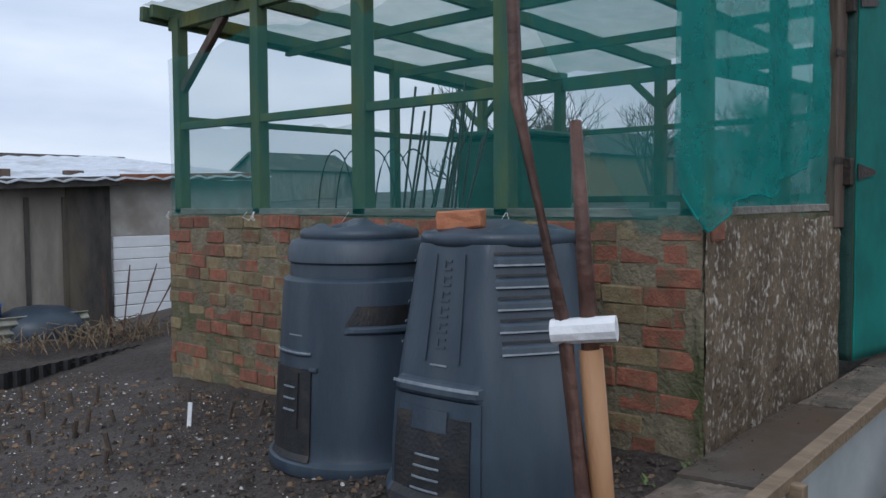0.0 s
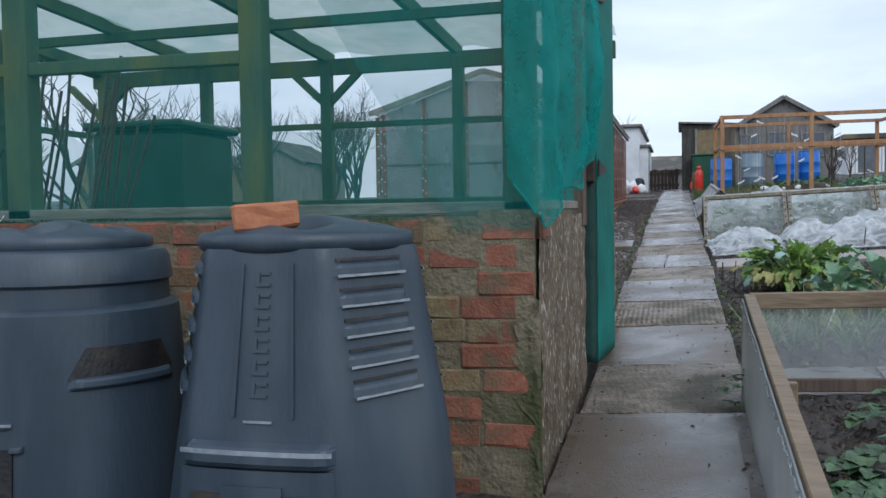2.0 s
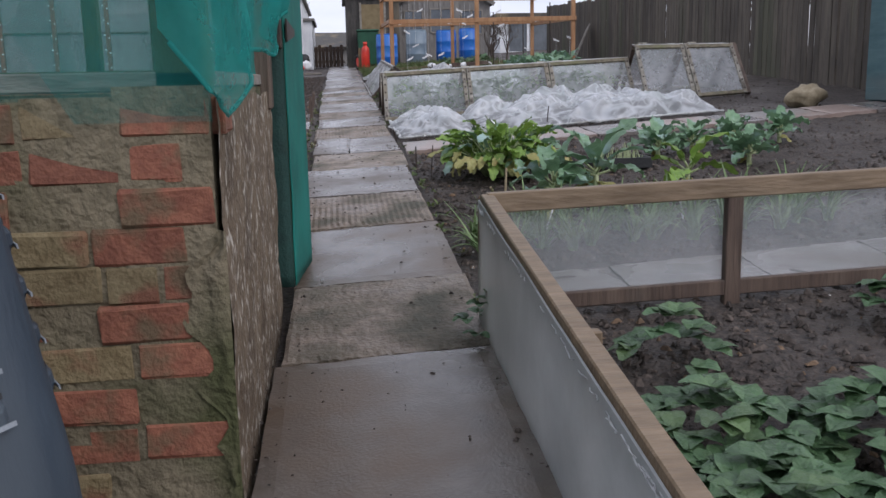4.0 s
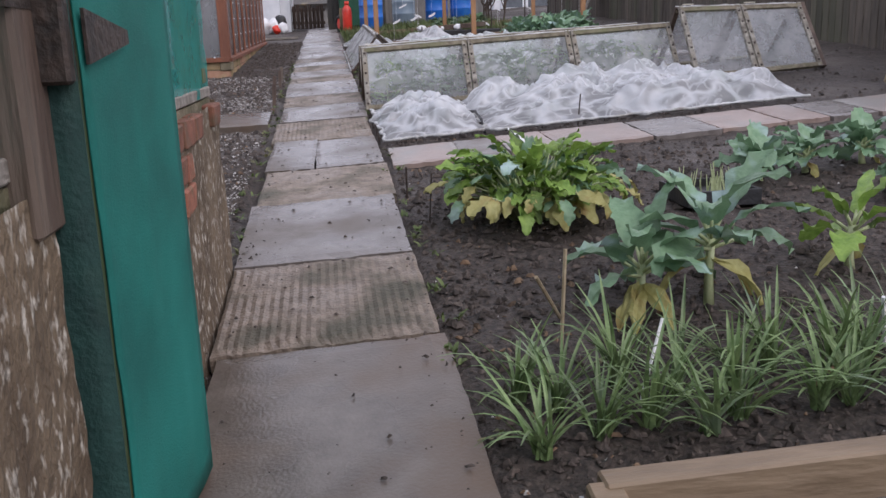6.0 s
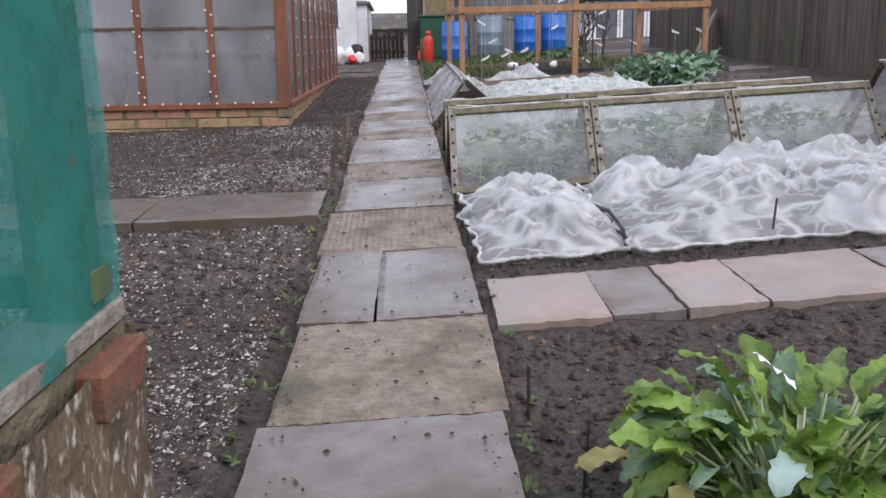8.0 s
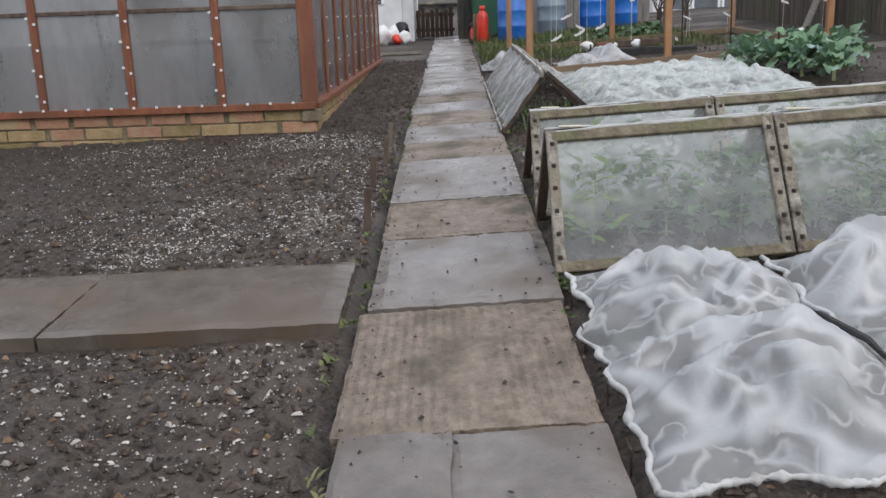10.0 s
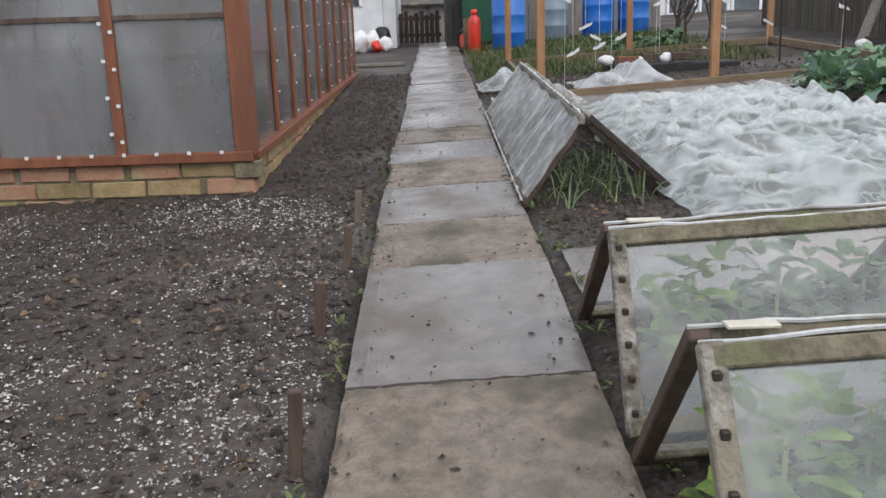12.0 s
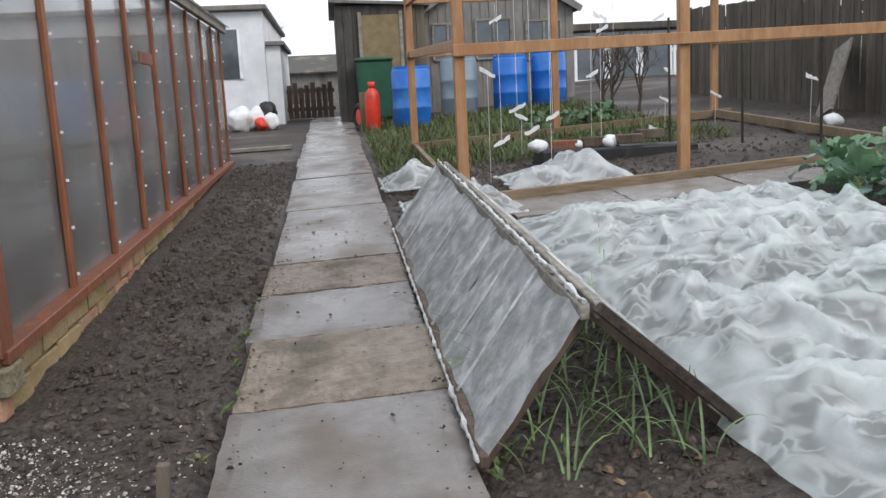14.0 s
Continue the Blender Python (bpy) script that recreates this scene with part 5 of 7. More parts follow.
solo("plastic_scrap", sheet_grid(6, 6, lambda u, v: (7.55 + 0.09 * u, 0.42 + 0.07 * v, 0.86 + 0.06 * v + 0.02 * fbm(u * 3, v * 3))), M_TIE, "scrap of white plastic caught on leaves", "scrap", True)
bm = bmesh.new()
for k in range(60):
    x, y = rp.uniform(7.42, 7.70), rp.uniform(-0.62, -0.36)
    tube(bm, [(x, y, land(x, y) - 0.02), (x + rp.uniform(-0.03, 0.03), y + rp.uniform(-0.03, 0.03), land(x, y) + rp.uniform(0.06, 0.13))], [0.004, 0.002], 4)
solo("seedling_row", bm, M_STALK, "patch of short pale yellow seedlings in a tray", "seedlings", kind="stuff")
tray = thing("seed_tray", "shallow black plastic seed tray on the soil", "seed tray")
zt = land(7.56, -0.49)
part("base", boxed(7.38, 7.74, -0.66, -0.32, zt - 0.02, zt + 0.015, 0.004), M_BLACK, tray)
for b in ((7.37, 7.385, -0.67, -0.31), (7.735, 7.75, -0.67, -0.31), (7.385, 7.735, -0.67, -0.655), (7.385, 7.735, -0.325, -0.31)):
    part("rim", boxed(*b, zt - 0.02, zt + 0.055, 0.003), M_BLACK, tray)

# ---- glazed tents ----
def lattice_tent(y_from, y_to, panels, ax, az, xf, xr, rise, label):
    """An inverted-V cloche: pairs of glazed wooden frames hinged at the ridge, running away from the path."""
    th = thing("glazed_cloche", label, "cloche", group="glazed cloches")
    w = (y_from - y_to) / panels
    for k in range(panels):
        y0, y1 = y_from - w * k - 0.006, y_from - w * (k + 1) + 0.006
        for foot, lift in ((xf, 0), (xr, 0)):
            def P(y, t, foot=foot):
                zt = az + rise * (y_from - y)
                zb = land(foot, y) + 0.005
                return Vector((ax + (0.03 if foot > ax else -0.03) + (foot - ax) * (1 - t), y, zb + (zt - zb) * t))
            light = thing("tmp", "", "")
            light.name = "sash"
            light.parent = th
            n = (P(y0, 1) - P(y0, 0)).cross(Vector((0, 1, 0)))
            for nm, a, b in (("stile", P(y0 - 0.022, 0), P(y0 - 0.022, 1)), ("stile", P(y1 + 0.022, 0), P(y1 + 0.022, 1)), ("rail", P(y0, 0.035), P(y1, 0.035)), ("rail", P(y0, 0.955), P(y1, 0.955))):
                # stiles of the far slope get a darker timber colour than the near ones
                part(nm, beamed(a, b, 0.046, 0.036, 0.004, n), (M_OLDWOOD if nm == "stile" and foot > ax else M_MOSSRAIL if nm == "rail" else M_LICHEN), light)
            part("pane", sheet_grid(6, 5, lambda u, v: tuple(P(y0 - 0.03 + (y1 - y0 + 0.06) * u, 0.04 + 0.92 * v) + n.normalized() * 0.004 * fbm(u * 3, v * 3, k))), M_POLY, light, "cloudy rain-spotted sheet", True)
            bm = bmesh.new()
            for e in (y0 - 0.022, y1 + 0.022):
                for q in (0.1, 0.26, 0.42, 0.58, 0.74, 0.9):
                    c = P(e, q) + n.normalized() * (0.019 if n.x * (foot - ax) > 0 else -0.019)
                    box(bm, c.x - 0.008, c.x + 0.008, c.y - 0.009, c.y + 0.009, c.z - 0.009, c.z + 0.009, 0.003)
            part("screws", bm, M_STEEL, light, "rusty screw heads")["kind"] = "stuff"
            part("sheet_edge", tube(bmesh.new(), [tuple(P(y0 + (y1 - y0) * q, 0.985) + Vector((0, 0, 0.014 + 0.007 * fbm(q * 7, k, foot)))) for q in np.linspace(0, 1, 14)], 0.005, 5), M_HEM, light, "ruffled edge of plastic sheet")
        part("bracket", boxed(ax - 0.014, ax + 0.022, y0 - 0.16, y0 - 0.06, az + rise * (y_from - y0) + 0.018, az + rise * (y_from - y0) + 0.026, 0.002), M_BRASS, th, "pale metal hinge plate")
    return th


T1 = lattice_tent(1.0, -1.95, 3, 11.86, 1.285, 11.50, 12.30, 0.045, "inverted-V cloche of weathered glazed frames over seedlings")
T2 = lattice_tent(0.99, -1.95, 3, 12.76, 1.30, 12.46, 13.24, 0.045, "second inverted-V cloche of weathered glazed frames")
T3 = lattice_tent(-1.98, -3.2, 2, 11.75, 1.56, 11.28, 12.25, 0.0, "taller glazed cloche standing open at its end")
for fx in (11.28, 12.25):
    part("end_bar", beamed((fx, -3.22, land(fx, -3.2)), (11.75, -3.22, 1.56), 0.05, 0.05, 0.004, (0, 1, 0)), M_OLDWOOD, T3, "dark timber end bar")
part("end_sheet", sheet_grid(6, 6, lambda u, v: (11.32 + 0.9 * u * (1 - v) + 0.44 * v, -3.17, 0.98 + 0.56 * v)), M_POLY, T3, "cloudy end sheet")


def cover_crop(x0, x1, y0, y1, n, label):
    for k in range(n):
        x, y = rp.uniform(x0, x1), y0 + (y1 - y0) * (k + 0.5) / n
        vs, fs = [], []
        z0 = land(x, y) - 0.03
        for j in range(58):
            zz = z0 + 0.05 + 0.33 * rp.random() ** 1.2
            leaf(vs, fs, (x + rp.uniform(-0.17, 0.15) * (1 - (zz - z0) / 0.5), y + rp.uniform(-0.12, 0.12), zz), rp.uniform(0, 6.28), rp.uniform(0, 0.8), rp.uniform(0.07, 0.12), rp.uniform(0.04, 0.065), 0.7, 0.15, 0.1, rp, 3)
        th = thing("bean_plant", label, "plant", group="plants under the cloches")
        o = raw("leaves", vs, fs, M_CELERY if k % 5 == 0 else M_BEAN)
        o.parent = th
        part("stem", tube(bmesh.new(), [(x, y, z0), (x, y, z0 + 0.33)], 0.006, 5), M_STALK, th)


cover_crop(11.88, 11.96, 0.85, -1.8, 16, "leafy bean plant growing under glass")
cover_crop(12.80, 12.88, 0.85, -1.8, 10, "leafy bean plant growing under glass")


vs, fs = [], []
for _ in range(150):
    x, y = rp.uniform(3, 17), rp.choice((0.95, 1.80)) + rp.uniform(-0.05, 0.05)
    if 3.4 < x < 7.4 and y > 1.5 or (1 < x < 4.7 and y < 1.2):
        continue
    for k in range(rp.randint(4, 9)):
        leaf(vs, fs, (x + rp.uniform(-0.03, 0.03), y + rp.uniform(-0.02, 0.02), land(x, y) - 0.005), rp.uniform(0, 6.28), rp.uniform(0.2, 1.2), rp.uniform(0.02, 0.05), rp.uniform(0.008, 0.02), 0.8, 0.1, 0.1, rp, 3)
tagged(raw("edge_weeds", vs, fs, M_GRASS), "small weeds sprouting along the path edge", "weeds", kind="stuff")

# ---- fleece ----
def fleece(x0, x1, y0, y1, hgt, seed, label, folds=14, mounds=9, fine=0.012, mat=None, hem_sides="xy", wave=0.05):
    """A thin sheet thrown over a crop: soft mounds where plants hold it up, long pinched folds between, a rolled hem."""
    r = random.Random(seed)
    ya, yb = min(y0, y1), max(y0, y1)
    sc = min(1.0, (x1 - x0) / 1.2)
    mo = [(r.uniform(x0 + 0.15 * sc, x1 - 0.15 * sc), r.uniform(ya + 0.1 * sc, yb - 0.1 * sc), r.uniform(0.45, 1.0), r.uniform(0.22, 0.42) * sc) for _ in range(mounds)]
    fl = []
    for _ in range(folds):
        a = r.uniform(0, math.pi)
        fl.append((r.uniform(x0, x1), r.uniform(ya, yb), math.cos(a), math.sin(a), r.uniform(0.25, 0.7) * sc, r.uniform(0.018, 0.04), r.uniform(0.015, 0.045), r.uniform(-0.35, 0.35)))

    def f(u, v):
        x, y = x0 + (x1 - x0) * u, y0 + (y1 - y0) * v
        wx, wy = x + 0.10 * fbm(x * 2.2, y * 2.2, seed, 2), y + 0.10 * fbm(x * 2.2, y * 2.2, seed + 5, 2)
        e = min(1, 6 * min(u, 1 - u)) * min(1, (abs(y1 - y0) * 3.2) * min(v, 1 - v))
        top = max(m[2] * math.exp(-((wx - m[0]) ** 2 + (wy - m[1]) ** 2) / m[3] ** 2) for m in mo)
        z = hgt * e ** 0.6 * (0.34 + 0.66 * top + 0.22 * fbm(wx * 2.4, wy * 2.4, seed + 9, 2))
        for fx, fy, c, s_, ln, w, h, bend in fl:
            p, q = (wx - fx) * c + (wy - fy) * s_, -(wx - fx) * s_ + (wy - fy) * c
            if abs(p) < ln:
                q += bend * p * p
                if abs(q) < 0.2:
                    z += e ** 0.4 * h * (1 - (p / ln) ** 2) * (math.exp(-(q / w) ** 2) - 0.35 * math.exp(-((abs(q) - 3 * w) / (2 * w)) ** 2))
        z += e ** 0.3 * fine * (1.6 * abs(noise.noise((wx * 9 + 2 * wy, wy * 6 - 2 * wx, seed))) - 0.6 * abs(noise.noise((wx * 19, wy * 23, seed + 3.0))))
        ox, oy = wave * fbm(v * 7 * abs(y1 - y0) / 2, seed, 1.0), wave * fbm(u * 6, seed, 2.0)
        g = land(x, y)
        return (x + ox, y + oy, max(g + 0.012 + z, g + 0.010))
    th = thing("crop_fleece", label, "crop fleece")
    part("sheet", sheet_grid(max(24, int(abs(x1 - x0) / 0.017)), max(24, int(abs(y1 - y0) / 0.017)), f), mat or M_FLEECE, th, "thin translucent white sheet", True)
    runs = []
    if "x" in hem_sides:
        runs.append([f(0, q) for q in np.linspace(0, 1, 110)])
    if "y" in hem_sides:
        runs.append([f(q, 0) for q in np.linspace(0, 1, 70)])
    for pts in runs:
        bm = bmesh.new()
        tube(bm, [(p[0], p[1], p[2] + 0.010) for p in pts], [max(0.004, 0.010 + 0.012 * fbm(i * 0.22, seed, 2.0)) for i in range(len(pts))], 7)
        part("hem", bm, M_HEM, th, "rolled white hem", True)
    return th


fleece(9.86, 11.44, 0.94, 0.20, 0.21, 3, "bundled translucent white fleece at the path end of the bed", 26, 7, 0.012, None, "xy", 0.09)
fleece(9.84, 11.42, 0.17, -2.25, 0.26, 23, "crumpled white fleece lying over a crop before the cloches", 50, 14, 0.012, None, "xy", 0.09)
fleece(14.15, 18.15, 0.30, -1.65, 0.19, 12, "white fleece spread over a wide crop bed", 80, 46, 0.028, M_VEIL, "", 0.10)
fleece(18.35, 19.3, 0.9, 0.1, 0.24, 7, "bundled white fleece by the cage post", 10, 3)
fleece(19.1, 20.0, 0.0, -0.95, 0.24, 8, "bundled white fleece inside the timber cage", 10, 4)
fleece(19.9, 20.7, 0.98, 0.45, 0.28, 9, "bundled white fleece beside the path", 8, 2)
for k, (x, y) in enumerate(((10.05, 0.96), (10.42, 0.955), (10.80, 0.965), (11.2, 0.96))):
    z = land(x, y)
    solo("wire_peg", tube(bmesh.new(), [(x - 0.02, y + 0.01, z - 0.04), (x - 0.025, y + 0.012, z + 0.035), (x, y + 0.02, z + 0.055), (x + 0.02, y + 0.008, z + 0.035), (x + 0.012, y, z - 0.04)], 0.0035, 6), M_STEEL, "bent wire peg holding down the fleece hem", "peg", group="wire pegs along the hem")
z = land(10.0, 0.1)
solo("bed_hoop", tube(bmesh.new(), [(9.9, 0.2, z - 0.02), (10.1, 0.19, z + 0.06), (10.5, 0.17, z + 0.09), (11.0, 0.18, z + 0.05), (11.3, 0.2, z + 0.02)], 0.012, 7), M_BLACK, "black flexible pipe lying between the fleece sheets", "pipe")
for k in range(7):
    x, y = rp.uniform(14.4, 17.6), rp.uniform(-1.3, 0.2)
    solo("fleece_peg", tube(bmesh.new(), [(x, y, land(x, y)), (x, y, land(x, y) + 0.17)], 0.003, 5), M_STALK, "thin peg holding up the fleece", "peg", group="fleece pegs")

# mesh-covered tent along the path
tent = thing("mesh_cloche", "inverted-V cloche covered in grey mesh beside the path", "cloche")


def tent_pt(x, s, t):
    yf, yr = 1.0, 0.26
    za = 1.425 + (x - 14.92) * 0.055
    foot = yf if s > 0 else yr
    zb = land(x, foot) + 0.01
    return Vector((x, 0.68 + 0.012 * s + (foot - 0.68) * (1 - t), zb + (za - zb) * t))


for s in (1, -1):
    part("mesh_sheet", sheet_grid(60, 12, lambda u, v: tuple(tent_pt(14.9 + 3.4 * u, s, v) + Vector((0, s * (0.013 * math.sin(u * 34 + 2 * fbm(u * 5, 1.0)) + 0.012 * fbm(u * 20, v * 3)), 0.012)))), M_TENTNET, tent, "stapled grey mesh", True)
    for xx in (14.92, 16.0, 17.1, 18.28):
        part("rafter", beamed(tent_pt(xx, s, 0) - Vector((-0.03, 0, 0.03)), tent_pt(xx, s, 1) - Vector((-0.03, 0, 0.03)), 0.03, 0.03, 0.003, (1, 0, 0)), M_OLDWOOD, tent)
    part("bottom_rail", beamed(tent_pt(14.9, s, 0.03), tent_pt(18.3, s, 0.03), 0.03, 0.04), M_OLDWOOD, tent)
    part("top_rail", beamed(tent_pt(14.9, s, 0.97), tent_pt(18.3, s, 0.97), 0.03, 0.045), M_GREYWOOD, tent)
    for k in range(6):
        u = (k + 0.35 + 0.4 * math.sin(k * 5.0 + s)) / 6 + 0.03
        part("crease", tube(bmesh.new(), [tuple(tent_pt(14.9 + 3.4 * u + 0.03 * math.sin(k), s, q) + Vector((0, s * 0.016, 0.016))) for q in np.linspace(0.05, 0.95, 6)], 0.006, 5), M_TENTNET, tent)
part("ruffle", tube(bmesh.new(), [tuple(tent_pt(x, 1, 0) + Vector((0, 0.01, 0.02 + 0.016 * fbm(x * 13, 3.0)))) for x in np.linspace(14.9, 18.3, 150)], [max(0.002, 0.007 + 0.010 * fbm(k * 0.4, 5.0)) for k in range(150)], 5), M_HEM, tent, "ruffled hem of the mesh")
part("ruffle", tube(bmesh.new(), [tuple(tent_pt(x, 1, 1) + Vector((0, 0.01, 0.02 + 0.012 * fbm(x * 11, 3.0)))) for x in np.linspace(14.9, 18.3, 150)], [max(0.002, 0.008 + 0.012 * fbm(k * 0.35, 6.0)) for k in range(150)], 5), M_HEM, tent, "ruffled ridge of the mesh")
part("end_bar", beamed((14.88, 0.67, 1.43), (14.9, 0.22, 1.03), 0.035, 0.035), M_STEEL, tent, "dark leaning end bar")
vs, fs = [], []
for _ in range(130):
    x, y = rp.uniform(14.75, 16.2), rp.uniform(0.35, 0.9)
    blade(vs, fs, (x, y, land(x, y) - 0.02), rp.uniform(0, 6.28), rp.uniform(0.7, 1.4), rp.uniform(0.15, 0.34), 0.007, rp.uniform(0.5, 2.2))
tagged(raw("tent_grass", vs, fs, M_LEEK), "tufts of thin green onion grass under the mesh", "grass", kind="stuff")
for k, (x, y, h) in enumerate(((12.43, 1.86, 0.20), (13.28, 1.90, 0.19), (14.1, 1.88, 0.16), (14.9, 1.9, 0.14))):
    z = land(x, y) - 0.05
    solo("edging_peg", beamed((x, y, z), (x + 0.01, y - 0.015, z + h + 0.05), 0.035, 0.03, 0.004, (1, 0, 0)), M_OLDWOOD, "short weathered wooden peg at the bed edge", "peg", group="wooden pegs along the path")

# ---- timber cage ----
cage = thing("timber_cage", "new orange pine cage frame over a soil bed", "fruit cage")
PX0, PX1 = 18.9, 22.7
CYS = (0.45, -1.22, -3.15)
for xx, top in ((PX0, 2.97), (PX1, 3.14)):
    for yy in CYS:
        part("post", beamed((xx, yy, land(xx, yy) - 0.1), (xx, yy, top), 0.08, 0.065, 0.005, (1, 0, 0)), M_PINE, cage)
    part("top_rail", beamed((xx, CYS[0] + 0.05, top), (xx, CYS[-1] - 0.05, top), 0.05, 0.075), M_PINE, cage)
    part("mid_rail", beamed((xx - 0.05, CYS[0] + 0.05, 2.36 if xx == PX0 else 2.55), (xx - 0.05, CYS[-1] - 0.05, 2.40 if xx == PX0 else 2.6), 0.035, 0.085), M_PINE, cage)
    part("base_board", beamed((xx - 0.03, CYS[0] + 0.05, land(xx, CYS[0]) + 0.04), (xx - 0.03, CYS[-1] - 0.2, land(xx, CYS[-1]) + 0.04), 0.05, 0.09), M_FRAMEWOOD, cage)
for yy in (CYS[0], CYS[-1]):
    part("top_rail", beamed((PX0, yy, 2.98), (PX1, yy, 3.12), 0.05, 0.07), M_PINE, cage)
    part("mid_rail", beamed((PX0, yy, 2.40), (PX1, yy, 2.55), 0.035, 0.08), M_PINE, cage)
    part("base_board", beamed((PX0, yy, land(PX0, yy) + 0.04), (PX1, yy, land(PX1, yy) + 0.04), 0.05, 0.09), M_FRAMEWOOD, cage)
rk = random.Random(77)
for k in range(22):
    x, y, z = rk.uniform(18.95, 22.5), rk.uniform(-3.4, 0.3), rk.uniform(1.6, 2.9)
    bm = sheet_grid(5, 1, lambda u, v: (x + 0.01 * fbm(u * 3, k), y + 0.13 * (u - 0.5), z + 0.035 * (v - 0.5) + rk.uniform(-0.01, 0.01) + 0.06 * (u - 0.5) * (-1) ** k), 0.003)
    tube(bm, [(x, y, z), (x + 0.02, y, 2.98 if k % 2 else land(x, y))], 0.002, 4)
    solo("bird_scarer", bm, M_TIE, "white plastic strip tied to string to scare birds", "strip", group="bird scaring strips")
for (x, y, h) in ((20.0, -2.95, 1.3), (20.9, -1.9, 1.2), (20.6, -2.5, 0.9), (19.6, -0.4, 0.25)):
    solo("cane", tube(bmesh.new(), [(x, y, land(x, y) - 0.05), (x + 0.03, y, land(x, y) + h)], 0.013, 6), M_STEEL, "dark upright cane in the cage", "cane", group="canes in the cage")
for k, (x, y, mt) in enumerate(((20.6, -0.75, M_BRICK), (20.6, -1.05, M_OLDWOOD), (20.5, -1.35, M_OLDWOOD), (20.7, -1.62, M_OLDWOOD))):
    solo("loose_brick", boxed(-0.055, 0.055, -0.12, 0.12, 0, 0.085, 0.006, 0.003), mt, "loose brick laid at a bed edge", "brick", m=pose(x, y, land(x, y) + 0.10, 0, 0, rk.uniform(-10, 10)), group="bricks at the bed edge")
solo("bed_edging", boxed(20.45, 20.8, -2.0, -0.5, 1.2, 1.52, 0.02), M_BLACK, "low dark raised bed edge in the cage", "edging")
for (x, y, s) in ((20.55, -0.5, 0.09), (20.6, -1.2, 0.10), (20.6, -0.88, 0.06)):
    bm = bmesh.new()
    bmesh.ops.create_icosphere(bm, subdivisions=3, radius=s)
    for v in bm.verts:
        v.co *= 1 + 0.3 * fbm(v.co.x * 9 + x, v.co.y * 9, v.co.z * 9)
        v.co.z *= 0.7
    solo("plastic_bag", bm, M_TIE, "crumpled white plastic bag on the bed edge", "bag", True, m=pose(x, y, 1.55))
leafy_clump("leafy_clump", 23.4, -1.3, 40, 0.3, 0.35, 0.14, 0.11, M_STRAWLEAF, "rough green leafy weeds behind the cage", "plant")
leafy_clump("leafy_clump", 23.6, -2.0, 40, 0.3, 0.35, 0.14, 0.11, M_STRAWLEAF, "rough green leafy weeds behind the cage", "plant")
vs, fs = [], []
for _ in range(9000):
    x, y = rk.uniform(20.2, 27), rk.uniform(-2.6, 0.95)
    if PX0 < x < 20.9 and y < 0.4:
        continue
    blade(vs, fs, (x, y, land(x, y) - 0.03), rk.uniform(0, 6.28), rk.uniform(0.8, 1.5), rk.uniform(0.06, 0.2), 0.010, rk.uniform(0.2, 1.4), 3)
tagged(raw("rough_grass", vs, fs, M_GRASS), "rough winter grass by the path and barrels", "grass", kind="stuff")


# ---- barrels, bottles, sheds ----
def barrel(x, y, mat, label, r=0.29, h=0.88, lift=0.0, tilt=0.0):
    th = thing("barrel", label, "barrel", pose(x, y, land(x, y) - 0.02 + lift, 0, tilt, 0), "plastic barrels by the shed")
    part("body", lathe([(r * 0.9, 0), (r, 0.04), (r, 0.26), (r + 0.012, 0.28), (r, 0.30), (r, 0.55), (r + 0.012, 0.57), (r, 0.59), (r, h - 0.06), (r * 0.93, h - 0.015)], 32), mat, th, "", True)
    part("rim", lathe([(r * 0.86, h - 0.02), (r * 0.95, h - 0.02), (r * 0.95, h + 0.012), (r * 0.86, h + 0.012)], 32), mat, th)
    for s in (-1, 1):
        part("bung", lathe([(0.035, h - 0.015), (0.035, h + 0.01), (0.03, h + 0.012)], 12), M_RUBBER, th)
    return th


barrel(26.0, 0.17, M_BLUE, "blue plastic barrel standing at the path side")
barrel(27.3, -0.75, M_GREYBARREL, "grey-blue plastic barrel on a low stand", 0.30, 0.95)
barrel(27.3, -1.62, M_BLUE, "blue plastic barrel before the shed")
barrel(27.3, -2.28, M_BLUE, "blue plastic barrel before the shed")
cyl = thing("gas_cylinder", "tall red gas cylinder standing by the shed", "gas cylinder", pose(26.1, 0.76, 1.63))
part("body", lathe([(0.10, 0), (0.115, 0.02), (0.115, 0.48), (0.10, 0.56), (0.05, 0.62), (0.045, 0.64)], 24), M_RED, cyl, "", True)
part("collar", lathe([(0.055, 0.63), (0.055, 0.72), (0.045, 0.72), (0.045, 0.70)], 20), M_RED, cyl, "", True)
wheel = thing("barrow_wheel", "old black rubber wheel leaning by the shed", "wheel", pose(26.6, 0.95, 1.83, 90, 0, 20))
bm = bmesh.new()
tube(bm, [(0.17 * math.cos(a), 0.17 * math.sin(a), 0) for a in np.linspace(0, 2 * math.pi, 29)], 0.045, 8)
part("tyre", bm, M_RUBBER, wheel, "black tyre", True)
part("rim", lathe([(0.12, -0.02), (0.13, 0), (0.12, 0.02)], 20), M_RED, wheel, "red wheel rim")
solo("old_post", beamed((26.35, 0.90, 1.6), (26.36, 0.90, 2.2), 0.09, 0.06, 0.006, (1, 0, 0)), M_OCHRE, "short ochre post by the gas cylinder", "post")
bin_ = thing("wheelie_bin", "dark green wheeled rubbish bin against the shed", "wheelie bin", pose(28.0, 0.62, land(28.0, 0.62)))
bm = bmesh.new()
vs = [bm.verts.new((sx * (0.24 + 0.05 * z), sy * (0.25 + 0.06 * z), z)) for z in (0.05, 1.0) for sx, sy in ((-1, -1), (1, -1), (1, 1), (-1, 1))]
